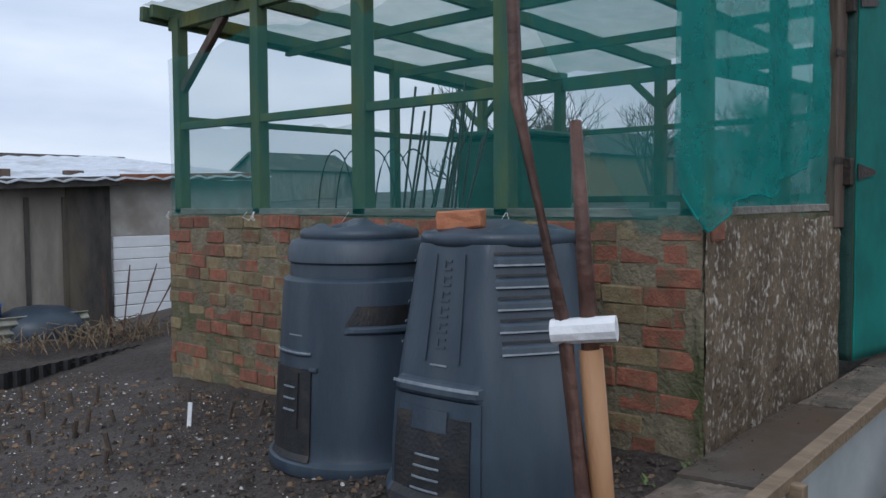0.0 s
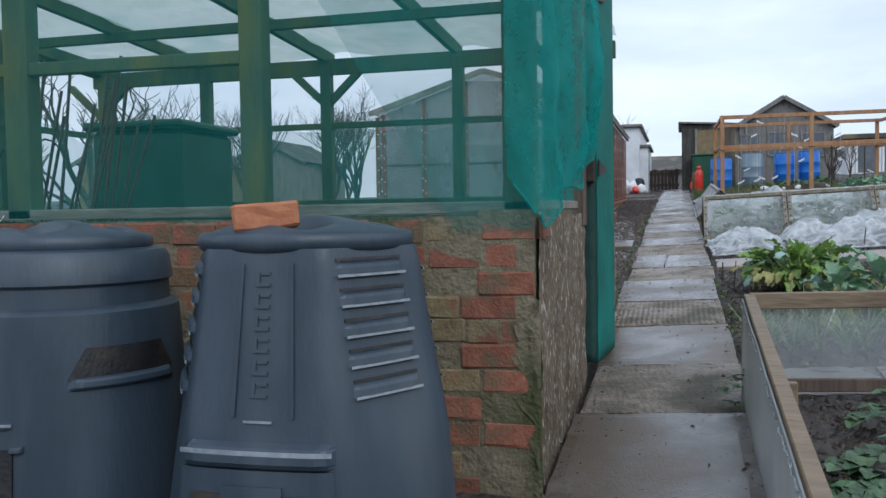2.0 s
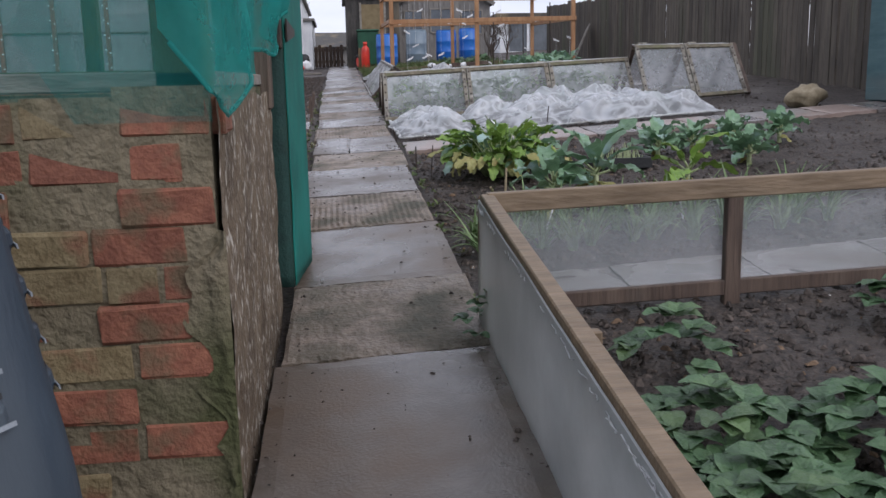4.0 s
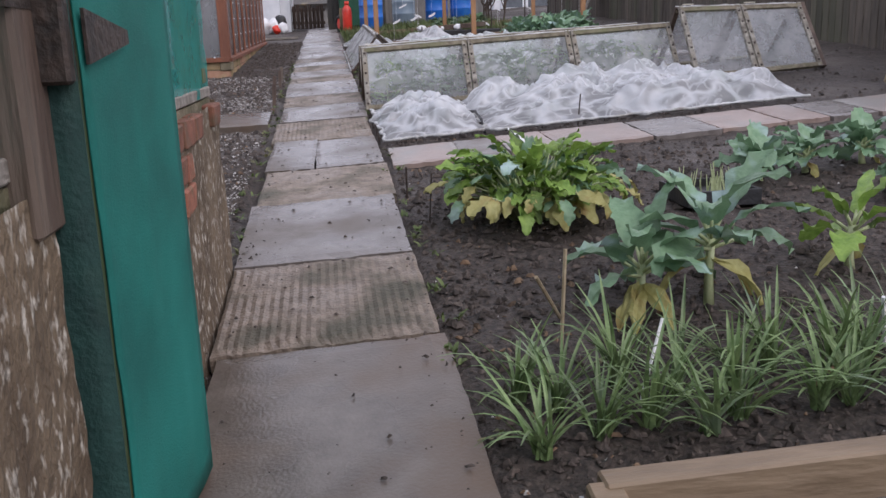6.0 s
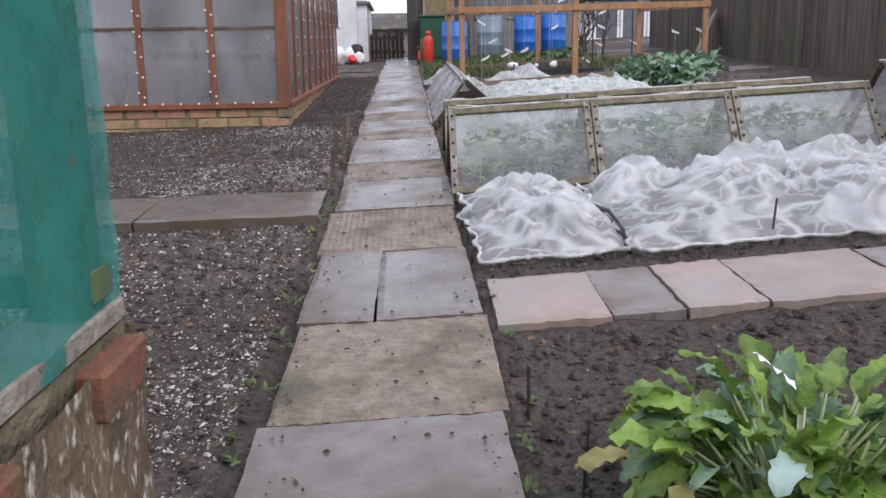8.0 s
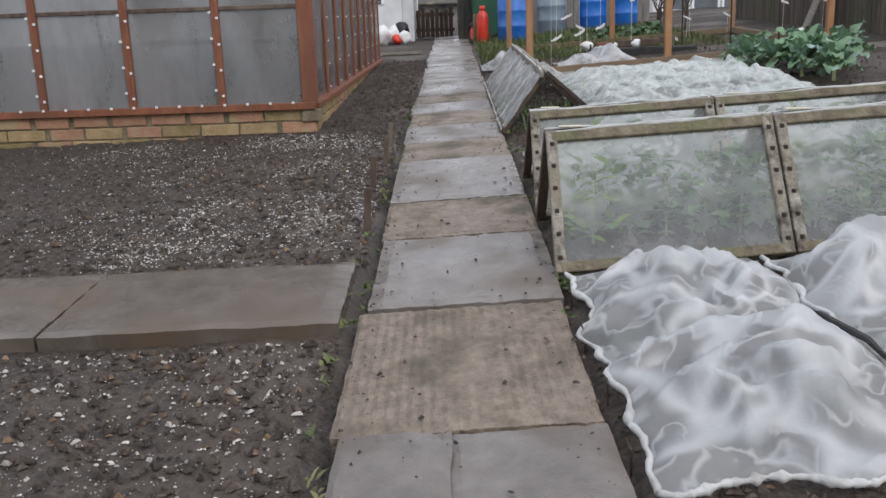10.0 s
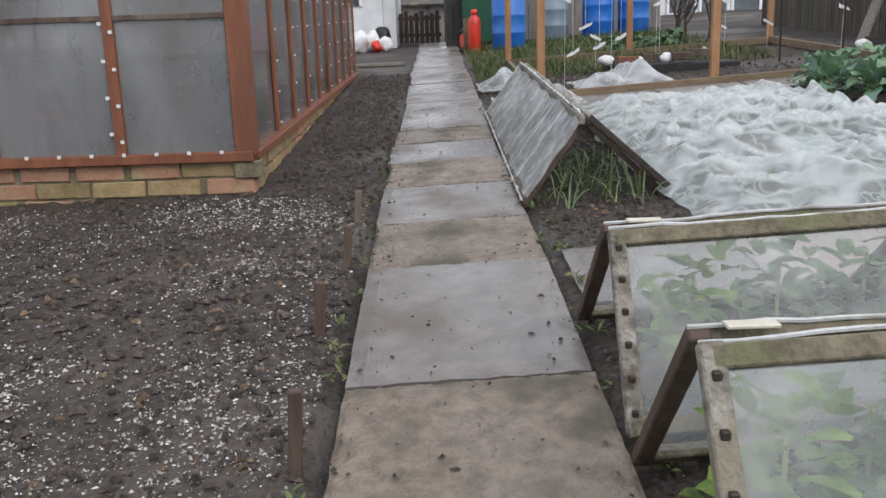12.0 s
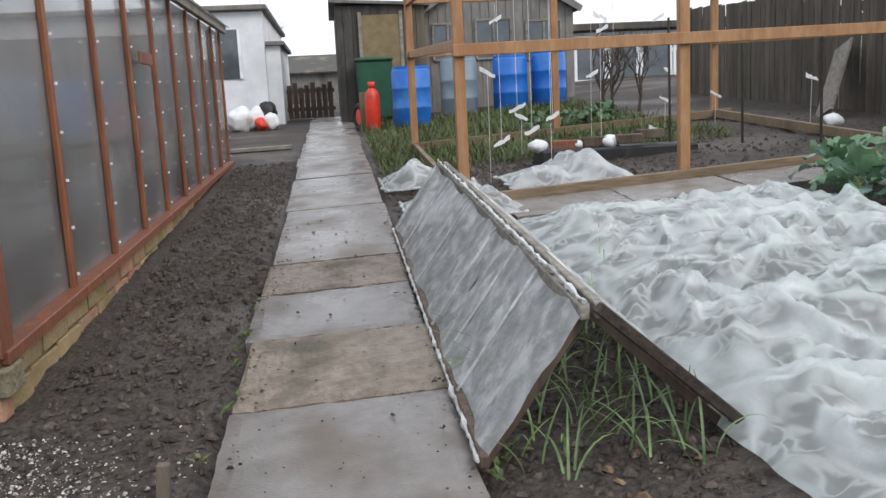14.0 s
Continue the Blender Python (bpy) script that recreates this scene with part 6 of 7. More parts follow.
for f in ((3, 2, 1, 0), (4, 5, 6, 7), (0, 1, 5, 4), (1, 2, 6, 5), (2, 3, 7, 6), (3, 0, 4, 7)):
    bm.faces.new([vs[i] for i in f])
bmesh.ops.bevel(bm, geom=bm.edges[:], offset=0.02, segments=2, affect="EDGES")
part("body", bm, M_GREENBIN, bin_)
part("lid", boxed(-0.32, 0.30, -0.33, 0.33, 1.0, 1.06, 0.02), M_GREENBIN, bin_)
for s in (-1, 1):
    part("wheel", tube(bmesh.new(), [(0.24, s * 0.26 - 0.02, 0.1), (0.24, s * 0.26 + 0.02, 0.1)], 0.1, 16), M_RUBBER, bin_)


def shed(name, label, x0, x1, y0, y1, zb, ze, zr, ridge, mat, roof_mat, board=0.16, windows=(), door_at=None):
    """A boarded shed: ridge 'x' runs along x (gable ends face the walk), 'mono' slopes."""
    th = thing(name, label, "shed")
    part("wall", boxed(x0 + 0.02, x1 - 0.02, y0 + 0.02, y1 - 0.02, zb, ze), mat, th)
    bd, k = board, 0
    me = bpy.data.meshes.new("board")
    b = box(bmesh.new(), 0, 0.022, 0, bd - 0.008, 0, 1, 0.003)
    b.to_mesh(me)
    b.free()
    me.materials.append(mat)
    ym = (y0 + y1) / 2
    yy = y0
    while yy < y1 - 0.02:
        top = ze if ridge != "x" else ze + (zr - ze) * (1 - abs(yy + bd / 2 - ym) / ((y1 - y0) / 2)) - 0.02
        o = new("board", me)
        o.matrix_basis = pose(x0, yy, zb) @ Matrix.Diagonal((1, min(bd, y1 - yy) / bd, top - zb, 1))
        o.parent = th
        yy += bd
    xx = x0
    while xx < x1 - 0.02:
        o = new("board", me)
        o.matrix_basis = Matrix.Translation((xx, y1, zb)) @ Matrix(((0, 1, 0, 0), (-1, 0, 0, 0), (0, 0, 1, 0), (0, 0, 0, 1))) @ Matrix.Diagonal((1, min(bd, x1 - xx) / bd, ze - zb, 1))
        o.parent = th
        xx += bd
    if ridge == "x":
        bm = bmesh.new()
        v = [bm.verts.new(p) for p in ((x0 + 0.03, y0, ze), (x0 + 0.03, y1, ze), (x0 + 0.03, ym, zr - 0.03), (x1 - 0.03, y0, ze), (x1 - 0.03, y1, ze), (x1 - 0.03, ym, zr - 0.03))]
        for f in ((0, 1, 2), (5, 4, 3), (0, 2, 5, 3), (1, 4, 5, 2)):
            bm.faces.new([v[i] for i in f])
        part("gable", bm, mat, th)
        for ya in (y0 - 0.12, y1 + 0.12):
            part("roof_slope", sheet_grid(2, 1, lambda u, w, ya=ya: (x0 - 0.15 + (x1 - x0 + 0.3) * u, ya + (ym - ya) * w, ze - 0.03 + (zr + 0.03 - ze + 0.03) * w), 0.05), roof_mat, th, "felted roof slope")
            part("bargeboard", beamed((x0 - 0.16, ya, ze - 0.05), (x0 - 0.16, ym, zr + 0.01), 0.03, 0.12), M_GREYSHED, th)
    else:
        part("roof_slope", sheet_grid(2, 1, lambda u, w: (x0 - 0.12 + (x1 - x0 + 0.24) * u, y0 - 0.1 + (y1 - y0 + 0.2) * w, ze + 0.01 + (zr - ze) * w), 0.05), roof_mat, th, "sheet roof")
    for (wy0, wy1, wz0, wz1) in windows:
        win = part("window", boxed(x0 - 0.012, x0 - 0.004, wy0, wy1, wz0, wz1), M_GLASSDARK, th, "dim pane")
        for a in (((x0 - 0.02, wy0, wz0), (x0 - 0.02, wy0, wz1)), ((x0 - 0.02, wy1, wz0), (x0 - 0.02, wy1, wz1)), ((x0 - 0.02, wy0, wz0), (x0 - 0.02, wy1, wz0)), ((x0 - 0.02, wy0, wz1), (x0 - 0.02, wy1, wz1)), ((x0 - 0.02, (wy0 + wy1) / 2, wz0), (x0 - 0.02, (wy0 + wy1) / 2, wz1))):
            part("window_frame", beamed(*a, 0.04, 0.04, 0.003, (1, 0, 0)), M_GREYWOOD, win)
    return th


S1 = shed("boarded_shed", "tall dark tarred shed with an ochre panel beside the path", 28.4, 31.5, -0.35, 1.22, 1.5, 3.72, 3.82, "mono", M_DARKSHED, M_GREYSHED)
part("panel", boxed(28.36, 28.395, 0.10, 0.78, 2.45, 3.55, 0.005), M_OCHRE, S1, "ochre board panel")
for yy in (0.08, 0.80):
    part("panel_strip", boxed(28.34, 28.385, yy - 0.03, yy + 0.03, 2.4, 3.6, 0.004), M_GREYWOOD, S1)
shed("gabled_shed", "grey boarded shed with gabled roof and small windows", 29.0, 33.0, -3.2, -0.36, 1.6, 3.62, 4.5, "x", M_GREYSHED, M_DARKSHED, 0.16,
     ((-1.1, -0.55, 2.75, 3.4), (-2.0, -1.35, 2.75, 3.45), (-2.95, -2.3, 2.7, 3.4)))
LB = thing("long_building", "long pale building with a row of white-framed windows", "building")
part("wall", boxed(35.0, 41, -16, -4.6, 1.5, 3.55), M_WHITE, LB)
part("roof", boxed(34.7, 41.3, -16.2, -4.4, 3.58, 3.76, 0.02), M_DARKSHED, LB, "dark flat roof edge")
for k in range(12):
    y1 = -4.9 - 0.88 * k
    win = part("window", boxed(34.985, 34.995, y1 - 0.76, y1, 2.35, 3.4), M_GLASSDARK, LB, "dim pane")
    for a in (((34.97, y1, 2.3), (34.97, y1, 3.45)), ((34.97, y1 - 0.76, 2.3), (34.97, y1 - 0.76, 3.45)), ((34.97, y1, 2.33), (34.97, y1 - 0.76, 2.33)), ((34.97, y1, 3.43), (34.97, y1 - 0.76, 3.43))):
        part("window_frame", beamed(*a, 0.07, 0.05, 0.003, (1, 0, 0)), M_WHITEPVC, win)
WH = thing("white_house", "white rendered house wall with a projecting porch", "house")
part("wall", boxed(29.6, 36, 2.55, 9, 1.2, 3.82), M_WHITE, WH)
part("roof", boxed(29.45, 36.2, 2.45, 9.2, 3.83, 3.93, 0.02), M_GREYSHED, WH, "thin grey roof edge")
part("porch", boxed(29.9, 33, 2.28, 2.55, 1.4, 3.2), M_WHITE, WH)
part("porch_roof", boxed(29.8, 33.1, 2.2, 2.56, 3.21, 3.28), M_GREYSHED, WH)
win = part("window", boxed(29.58, 29.597, 3.0, 3.6, 2.6, 3.5), M_GLASSDARK, WH, "dim pane")
part("window_frame", beamed((29.57, 3.0, 2.6), (29.57, 3.0, 3.5), 0.06, 0.05, 0.003, (1, 0, 0)), M_WHITEPVC, win)
for k, (x, y, s, mt) in enumerate(((28.6, 3.0, 0.22, M_TIE), (28.7, 2.7, 0.2, M_TIE), (28.4, 2.62, 0.11, M_RED), (28.5, 2.45, 0.15, M_TIE), (28.75, 2.52, 0.17, M_BLACK))):
    bm = bmesh.new()
    bmesh.ops.create_icosphere(bm, subdivisions=3, radius=s)
    for v in bm.verts:
        v.co *= 1 + 0.35 * fbm(v.co.x * 7 + k, v.co.y * 7, v.co.z * 7)
    solo("rubbish_sack", bm, mt, "full crumpled sack heaped by the white house", "sack", True, m=pose(x, y, land(x, y) + s * (0.8 if k != 4 else 1.7)), group="heap of sacks")
gate = thing("gate_1", "weathered brown slatted gate closing the path", "gate", kind="structure")
for k in range(9):
    part("slat", boxed(31.0, 31.025, 1.34 + 0.118 * k, 1.44 + 0.118 * k, 1.80, 2.52 - 0.05 * (k % 3), 0.004), M_OLDWOOD, gate)
for zz in (1.98, 2.35):
    part("rail", beamed((31.04, 1.3, zz), (31.04, 2.42, zz), 0.04, 0.08), M_OLDWOOD, gate)
low = thing("low_fence", "low dark board fence beside the gate", "fence", kind="structure")
for k in range(7):
    part("board", boxed(30.4 + 0.11 * k, 30.5 + 0.11 * k, 2.30, 2.325, 1.7, 2.6 + 0.05 * (k % 2), 0.004), M_OLDWOOD, low)
solo("left_board", beamed((24.6, 1.95, land(24.6, 2)), (24.6, 3.4, land(24.6, 3.4)), 0.2, 0.05), M_GREYWOOD, "plank laid across the bed", "plank")

# fence on the uphill side
fence = thing("fence", "long dark close-boarded wooden fence", "fence", kind="structure")
me = bpy.data.meshes.new("board")
b = box(bmesh.new(), 0, 0.118, 0, 0.02, 0, 1.36, 0.004)
b.to_mesh(me)
b.free()
me.materials.append(M_FENCE)
rf_ = random.Random(3)
x = 8.0
while x < 26.4:
    o = new("board", me)
    o.matrix_basis = pose(x, -4.42 + rf_.uniform(-0.008, 0.008), land(x, -4.4) - 0.05 + rf_.uniform(-0.015, 0.015), 0, rf_.uniform(-0.5, 0.5), 0)
    o.parent = fence
    x += 0.135
for x in np.arange(8, 25, 1.8):
    part("post", boxed(x, x + 0.09, -4.52, -4.43, land(x, -4.4) - 0.1, land(x, -4.4) + 1.38, 0.005), M_FENCE, fence)
for dz in (0.25, 1.1):
    for x in np.arange(8, 25, 1.8):
        part("rail", beamed((x, -4.44, land(x, -4.4) + dz), (x + 1.8, -4.44, land(x + 1.8, -4.4) + dz), 0.05, 0.08), M_FENCE, fence)
tg = thing("teal_shed", "small blue-green clapboard shed by the fence", "shed")
for k in range(14):
    z = land(9.4, -4) + 0.02 + 0.12 * k
    part("clapboard", beamed((8.5, -3.72, z + 0.06), (9.75, -3.72, z + 0.06), 0.022, 0.125), M_TEALPAINT, tg)
    part("clapboard", beamed((9.75, -3.73, z + 0.06), (9.75, -4.38, z + 0.06), 0.022, 0.125), M_TEALPAINT, tg)
part("core", boxed(8.52, 9.73, -4.38, -3.74, 0.7, land(9.4, -4) + 1.68), M_TEALPAINT, tg)
part("roof", boxed(8.4, 9.85, -4.4, -3.62, land(9.4, -4) + 1.70, land(9.4, -4) + 1.76, 0.01), M_DARKSHED, tg)
for k, (x, y, s, mt, lb) in enumerate(((9.95, -3.2, 0.17, M_STRAW, "heap of dry straw and sacking by the fence"), (20.9, -3.6, 0.1, M_TIE, "pale stone at the bed edge"))):
    bm = bmesh.new()
    bmesh.ops.create_icosphere(bm, subdivisions=3, radius=s)
    for v in bm.verts:
        v.co *= 1 + 0.4 * fbm(v.co.x * 9 + k, v.co.y * 9, v.co.z * 9)
        v.co.z *= 0.7
    solo("straw_mound", bm, mt, lb, "heap", True, m=pose(x, y, land(x, y) + s * 0.4))
solo("leaning_board", beamed((21.6, -3.9, land(21.6, -4)), (21.9, -4.3, land(21.6, -4) + 0.75), 0.35, 0.03, 0.003, (0, 1, 0)), M_GREYWOOD, "grey board leaning on the fence", "board")

# ---- far side of the compost yard ----
yard = thing("yard_shed", "old grey shed with pale sheet roof beyond the yard", "shed")
part("wall", boxed(0.0, 4.55, 9.6, 13.5, -0.6, 1.42), M_YARDWALL, yard)
for xx in (3.62, 4.02, 4.5):
    part("cover_strip", boxed(xx, xx + 0.05, 9.57, 9.598, -0.5, 1.25 + 0.05 * xx * 0.2, 0.004), M_DARKSHED, yard)
part("dark_panel", boxed(4.06, 4.56, 9.58, 9.597, -0.5, 1.45), M_DARKSHED, yard)
part("roof", sheet_grid(60, 2, lambda u, v: (-0.3 + 6.9 * u, 9.35 + 4.4 * v, 1.33 + 0.05 * 6.9 * u * 0.7 + 0.42 * v + 0.018 * math.sin(u * 150)), 0.02), M_METALROOF, yard, "pale corrugated roof")
part("fascia", beamed((-0.3, 9.4, 1.28), (4.6, 9.4, 1.47), 0.03, 0.11), M_DARKSHED, yard)
part("fascia", beamed((4.6, 9.4, 1.50), (6.6, 9.4, 1.56), 0.03, 0.09), M_CEDAR, yard, "red-brown fascia")
part("upper_cladding", boxed(4.58, 6.6, 9.62, 9.72, 0.85, 1.5), M_CLADDING, yard, "pale fibre-board cladding")
for k in range(9):
    part("door_slat", boxed(4.6, 6.4, 9.60, 9.63, -0.35 + 0.133 * k, -0.225 + 0.133 * k, 0.006), M_WHITEPVC, yard, "white slatted door")
for (x, y) in ((3.35, 9.75), (4.25, 10.0)):
    solo("roof_brick", boxed(x, x + 0.21, y, y + 0.1, 1.47 + 0.03 * x * 0.3, 1.56 + 0.03 * x * 0.3, 0.005), M_OLDWOOD, "brick weighing down the sheet roof", "brick", group="bricks on the roof")
edge = thing("bed_edging", "black corrugated bed edging around a raised weedy strip", "edging")
part("strip", sheet_grid(120, 2, lambda u, v: (0.9 + 3.6 * u, 7.0 + 1.1 * u + 0.018 * math.sin(u * 190), -0.46 + 0.27 * v + 0.04 * u), 0.012), M_BLACK, edge)
solo("raised_soil", sheet_grid(30, 16, lambda u, v: (0.9 + 3.7 * u, 7.02 + 1.1 * u + (2.0 - 1.1 * u) * v, -0.24 + 0.06 * u + 0.05 * fbm(u * 8, v * 5) + 0.05 * v)), M_SOIL, "raised weedy strip of soil", "soil", True, kind="structure")
corr = thing("corrugated_sheet", "greenish grey corrugated sheet edging lying on its side", "corrugated sheet")
part("sheet", sheet_grid(4, 40, lambda u, v: (0.6 + 3.4 * u, 8.95 + 0.02 * math.sin(v * 22), -0.2 + 0.30 * v), 0.012), M_ASBESTOS, corr)
bm = bmesh.new()
for k in range(170):
    x, y = min(4.5, rk.gauss(3.95, 0.5)), rk.uniform(8.05, 8.9)
    a = rk.uniform(0, 6.28)
    z = -0.16
    tube(bm, [(x, y, z), (x + 0.12 * math.cos(a), y + 0.12 * math.sin(a), z + rk.uniform(0.03, 0.22)), (x + 0.25 * math.cos(a), y + 0.25 * math.sin(a), z + rk.uniform(0.0, 0.2))], 0.005, 4)
solo("dead_stalks", bm, M_DEADSTALK, "tangle of dry straw-coloured stalks", "dead stalks", kind="stuff")
dock = thing("dock_stem", "dead brown dock stems with seed heads", "plant")
for k in range(4):
    x, y = 3.95 + 0.09 * k, 8.3
    pts = [(x + 0.05 * i * (k - 0.5), y, -0.2 + 0.2 * i) for i in range(5)]
    part("stem", tube(bmesh.new(), pts, [0.009, 0.008, 0.007, 0.012, 0.006], 5), M_STEM, dock)
solo("dark_tyre_cover", lathe([(0.45, -0.2), (0.46, 0.1), (0.40, 0.2), (0.25, 0.27), (0.02, 0.30)], 32), M_BIN, "dark domed compost bin lid beyond the edging", "bin lid", True, m=pose(3.6, 9.22, -0.12))
barrel(2.98, 9.25, M_BLUE, "small blue tub standing by the old shed", 0.25, 0.5)
for k in range(26):
    x, y = rk.uniform(1.6, 3.2), rk.uniform(4.4, 7.0)
    z = land(x, y) - 0.04
    solo("dead_stem", tube(bmesh.new(), [(x, y, z), (x + rk.uniform(-0.03, 0.03), y + rk.uniform(-0.03, 0.03), z + rk.uniform(0.07, 0.16))], 0.014, 6), M_BARK, "short cut-off dead stem in the soil", "stem", group="cut stems")
solo("plant_label", boxed(-0.004, 0.004, -0.014, 0.014, 0, 0.16, 0.002), M_TIE, "white plastic plant label stuck in soil", "plant label", m=pose(2.72, 4.75, land(2.72, 4.75) - 0.04, 0, 8, 30))
# staked young stem by the first steps
stemt = thing("staked_sapling", "thin dark sapling tied to a cane with white tape", "sapling")
zb = land(0.35, 0.24) - 0.05
part("stem", tube(bmesh.new(), [(0.352, 0.225, zb), (0.344, 0.238, 1.06), (0.341, 0.247, 1.14), (0.331, 0.268, 1.25), (0.325, 0.273, 1.45)], [0.005, 0.0042, 0.0038, 0.0034, 0.003], 7), M_STEM, stemt, "", True)
part("stake", tube(bmesh.new(), [(0.352, 0.229, zb), (0.3505, 0.2312, 1.06), (0.348, 0.2365, 1.13)], 0.0058, 8), M_PINE, stemt, "orange cane", True)
part("stake_tip", tube(bmesh.new(), [(0.348, 0.2365, 1.13), (0.3492, 0.2465, 1.239)], [0.0045, 0.003], 8), M_STEM, stemt, "", True)
part("tape", tube(bmesh.new(), [(0.338, 0.252, 1.138), (0.351, 0.224, 1.141)], 0.0062, 10), M_TIE, stemt, "white tape")


# ---- bare trees, hedge and sheds in the distance ----
def bare_tree(name, x, y, h, seed, label, spread=0.5, depth=5, trunk=0.09, stems=1):
    r = random.Random(seed)
    th = thing(name, label, "tree")
    bt, bb = bmesh.new(), bmesh.new()

    def grow(p, d, ln, rad, lev):
        pts = [p]
        for i in range(3):
            d = (d + Vector((r.uniform(-1, 1), r.uniform(-1, 1), r.uniform(-0.4, 0.8))) * 0.22).normalized()
            pts.append(pts[-1] + d * ln / 3)
        tube(bt if lev == 0 else bb, [tuple(q) for q in pts], [rad, rad * 0.9, rad * 0.78, rad * 0.65], 6 if lev < 2 else 3)
        if lev < depth:
            for k in range(r.choice((2, 3)) if lev else 4):
                nd = (d + Vector((r.uniform(-1, 1), r.uniform(-1, 1), r.uniform(-0.3, 0.7))) * (spread + 0.15 * lev)).normalized()
                grow(pts[r.choice((2, 3, 3))], nd, ln * r.uniform(0.6, 0.85), rad * 0.6, lev + 1)
    z = land(x, y) - 0.1
    for s in range(stems):
        grow(Vector((x + r.uniform(-0.4, 0.4) * (stems > 1), y + r.uniform(-0.4, 0.4) * (stems > 1), z)), Vector((r.uniform(-0.2, 0.2), r.uniform(-0.2, 0.2), 1)).normalized(), h * 0.34, trunk, 0)
    part("trunk", bt, M_BARK, th)
    part("crown", bb, M_BARK, th, "bare winter twigs")


SHRUB = "bare winter shrub with many upright twigs"
for k, (x, y, h) in enumerate(((12.5, 9.2, 2.4), (17, 10.0, 2.6), (19.5, 9.0, 2.8), (22, 9.8, 3.0), (24.5, 8.6, 3.0), (15, 11.5, 2.4), (27, 9.0, 3.0))):
    bare_tree("bare_shrub", x, y, h, 40 + k, SHRUB, 0.35, 5, 0.05, 3)
for k, (x, y, h) in enumerate(((13, -5.6, 2.0), (15.5, -5.4, 2.2), (17.5, -5.8, 2.2), (20, -5.6, 2.1), (22.5, -6, 2.4), (26, -6, 2.4), (11, -5.5, 2.1))):
    bare_tree("bare_shrub", x, y, h, 60 + k, SHRUB, 0.35, 4, 0.04, 3)
bare_tree("bare_tree", 48, 3.4, 4.5, 5, "bare winter tree beyond the gate", 0.5, 5, 0.05)
bare_tree("bare_tree", 10.6, 8.6, 2.6, 9, "gnarled bare apple tree beyond the fruit house", 0.6, 5, 0.09)
bare_tree("bare_shrub", 24.9, -2.7, 1.2, 13, "low brown leafless bush behind the cage", 0.6, 5, 0.03, 4)
for k, (x, y, w, l, mt) in enumerate(((24, 34, 3.2, 5, M_GREYSHED), (22, 15, 3, 5, M_OCHRE), (30, 14.5, 3, 4, M_GREYSHED), (7.5, 24, 3, 5, M_GREYSHED))):
    z = land(x, y)
    shed("distant_shed", "small weathered allotment shed in the distance", x, x + l, y, y + w, z - 0.6, z + 1.5, z + 2.3, "x", mt, M_DARKSHED, 0.3)
cl = thing("grey_cottage", "far row of grey roofs beyond the gate", "houses")
part("wall", boxed(70, 78, -6, 22, 1.0, 4.2), M_GREYSHED, cl)
part("roof", sheet_grid(2, 2, lambda u, v: (69.5 + 9 * u, -6.5 + 29 * v, 4.2 + 1.3 * (1 - abs(2 * u - 1))), 0.1), M_DARKSHED, cl)

# ---- bricks of the walls ----
rb = random.Random(21)
RED_M = [brick_mesh("brick", 0.207, 0.087, 0.1, M_BRICK, k) for k in range(5)]
MOSS_M = [brick_mesh("brick", 0.207, 0.087, 0.1, M_MOSSY, 20 + k) for k in range(5)]
COURSE = 0.097
for c in range(13):
    z = WTOP - 0.012 - COURSE * (c + 1) + 0.008
    y = WY + (0.02 if c % 2 == 0 else 0.09) - 0.02
    while y < 6.24:
        lw = rb.choice((1.0, 1.0, 1.05, 0.62, 0.55)) if c % 3 == 1 else rb.uniform(0.94, 1.05)
        lw = min(lw, (6.28 - y) / 0.205)
        if lw > 0.25 and not (c > 3 and y < WY + 0.2 and rb.random() < 0.15):
            mossy = 0.15 if c < 2 else (0.8 if c < 6 else (0.62 if c < 9 else 0.75))
            if c in (7, 10):
                mossy = 0.25
            if y < 2.7 and c < 11:
                mossy *= 0.55
            ob = new("brick", rb.choice(MOSS_M if rb.random() < mossy else RED_M))
            ob.matrix_basis = pose(WX + rb.uniform(-0.008, 0.010), y, z + rb.uniform(-0.005, 0.005) + 0.012 * math.sin(y * 1.7 + c * 0.8), rb.uniform(-1.2, 1.2), rb.uniform(-1.5, 1.5), rb.uniform(-2, 2)) @ Matrix.Diagonal((1, lw, rb.uniform(0.94, 1.03), 1))
            ob.parent = wall_front
        y += 0.205 * lw + 0.014
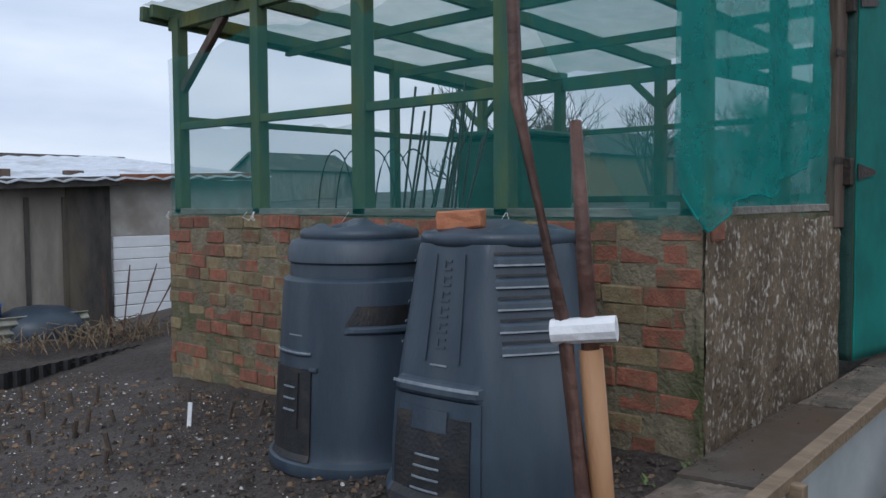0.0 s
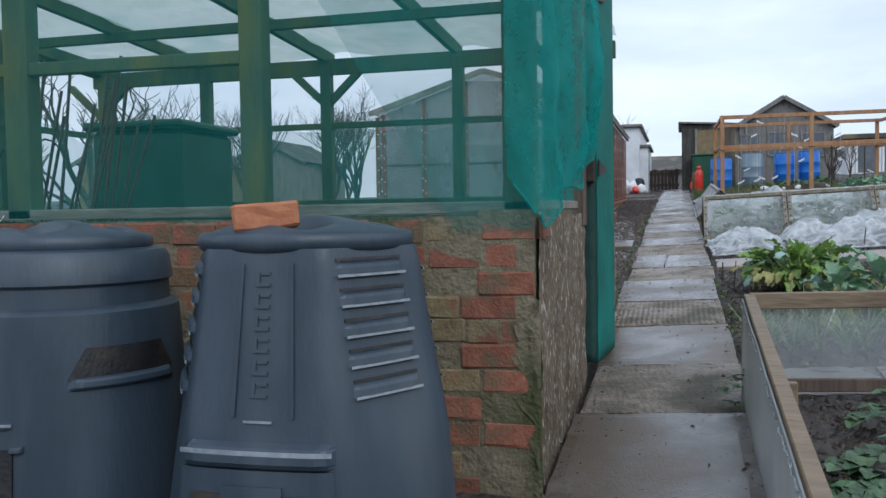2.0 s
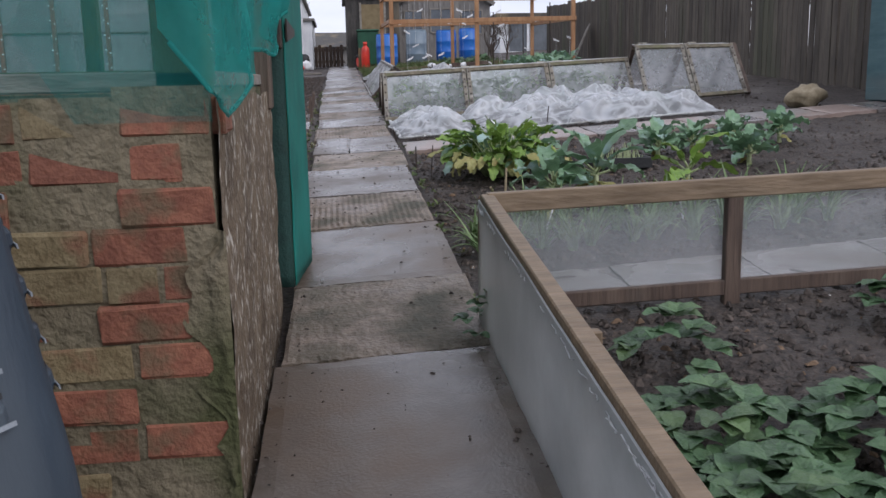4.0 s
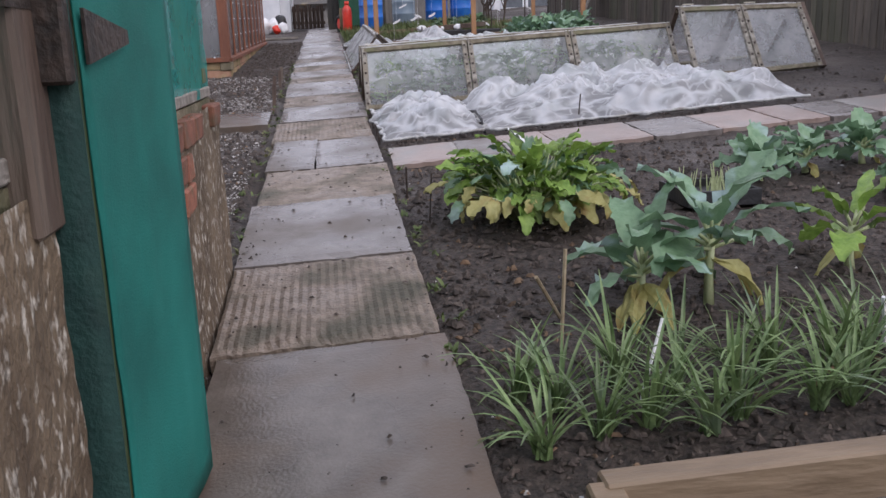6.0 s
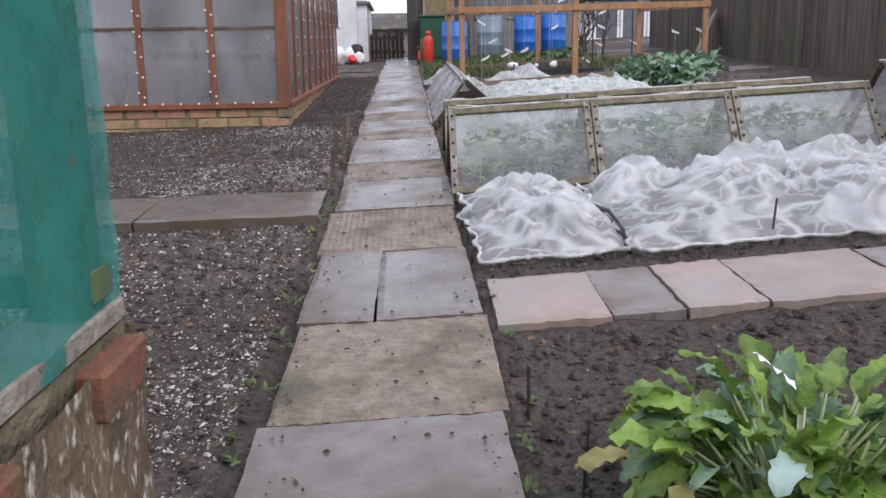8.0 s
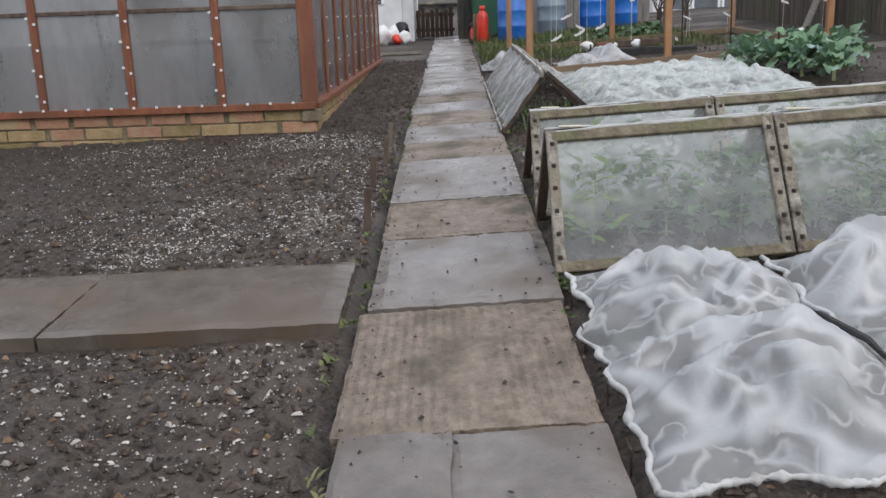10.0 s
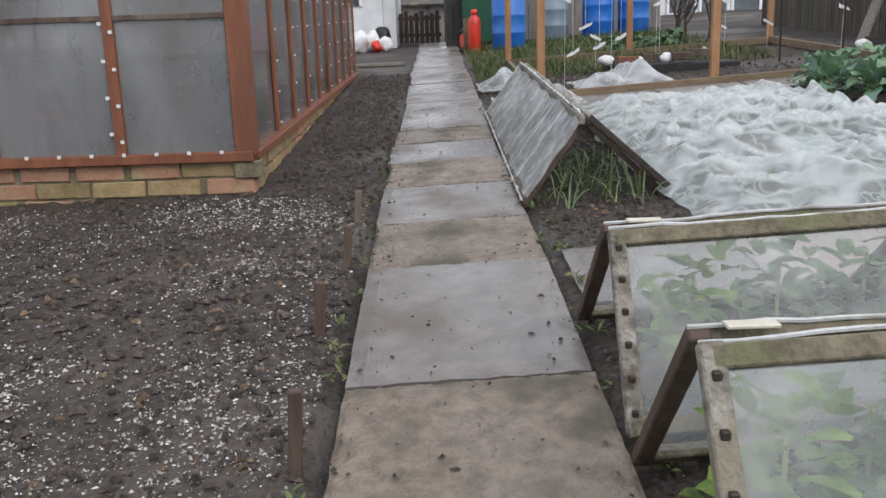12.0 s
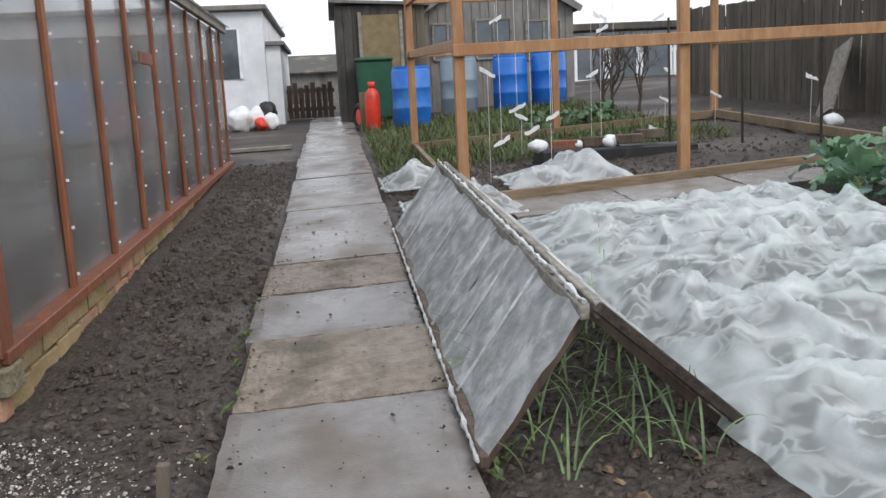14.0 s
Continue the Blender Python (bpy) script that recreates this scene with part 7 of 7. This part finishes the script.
part("mortar_smear", sheet_grid(10, 36, lambda u, v: (WX - 0.004 - 0.016 * max(0, fbm(u * 2, v * 4, 5.0) + 0.25), WY - 0.022 + (0.08 + 0.10 * fbm(v * 5, 1.5)) * u * (1 - 0.6 * max(0, v - 0.65)), -0.05 + 0.86 * v)), M_MORTAR, wall_front, "mossy mortar smeared over the corner", True)
END_M = [brick_mesh("brick", 0.205, 0.085, 0.1, M_BRICK, 60 + k) for k in range(3)]
for x0, z0, s in ((6.12, 0.93, 1.0), (6.34, 0.925, 0.5), (6.10, 0.83, 0.55), (6.24, 0.83, 1.0), (7.04, 1.035, 1.1), (6.1, 1.03, 1.0), (6.33, 1.03, 1.0), (6.56, 1.03, 0.9), (3.50, 1.03, 0.55)):
    ob = new("brick", rb.choice(END_M))
    ob.matrix_basis = Matrix.Translation((x0, WY - 0.034, z0)) @ Matrix(((0, 1, 0, 0), (1, 0, 0, 0), (0, 0, 1, 0), (0, 0, 0, 1))) @ Matrix.Diagonal((1, s, 1, 1))
    ob.parent = wall_side
GB = [brick_mesh("brick", 0.33, 0.095, 0.1, M_SAND, 70 + k) for k in range(4)] + [brick_mesh("brick", 0.30, 0.095, 0.1, M_SANDRED, 80 + k) for k in range(3)]
for c in range(4):
    z = GS - 0.02 - 0.108 * (c + 1)
    y = GY0 - 0.02 + (0.0 if c % 2 else 0.12)
    while y < GY1:
        ob = new("brick", GB[rb.randrange(4)] if rb.random() < 0.45 + 0.15 * c else GB[4 + rb.randrange(3)])
        ob.matrix_basis = pose(GX0 - 0.012 + rb.uniform(-0.006, 0.006), y, z)
        ob.parent = base_front
        y += 0.345
    x = GX0 + (0.0 if c % 2 else 0.15)
    while x < GX1 - 0.3:
        if z + 0.03 * (x - GX0) + 0.1 > land(x, GY0) - 0.12:
            ob = new("brick", GB[rb.randrange(4)] if rb.random() < 0.6 else GB[4 + rb.randrange(3)])
            ob.matrix_basis = Matrix.Translation((x, GY0 - 0.012, z + 0.03 * (x - GX0))) @ Matrix(((0, 1, 0, 0), (1, 0, 0, 0), (0, 0, 1, 0), (0, 0, 0, 1)))
            ob.parent = base_side
        x += 0.345
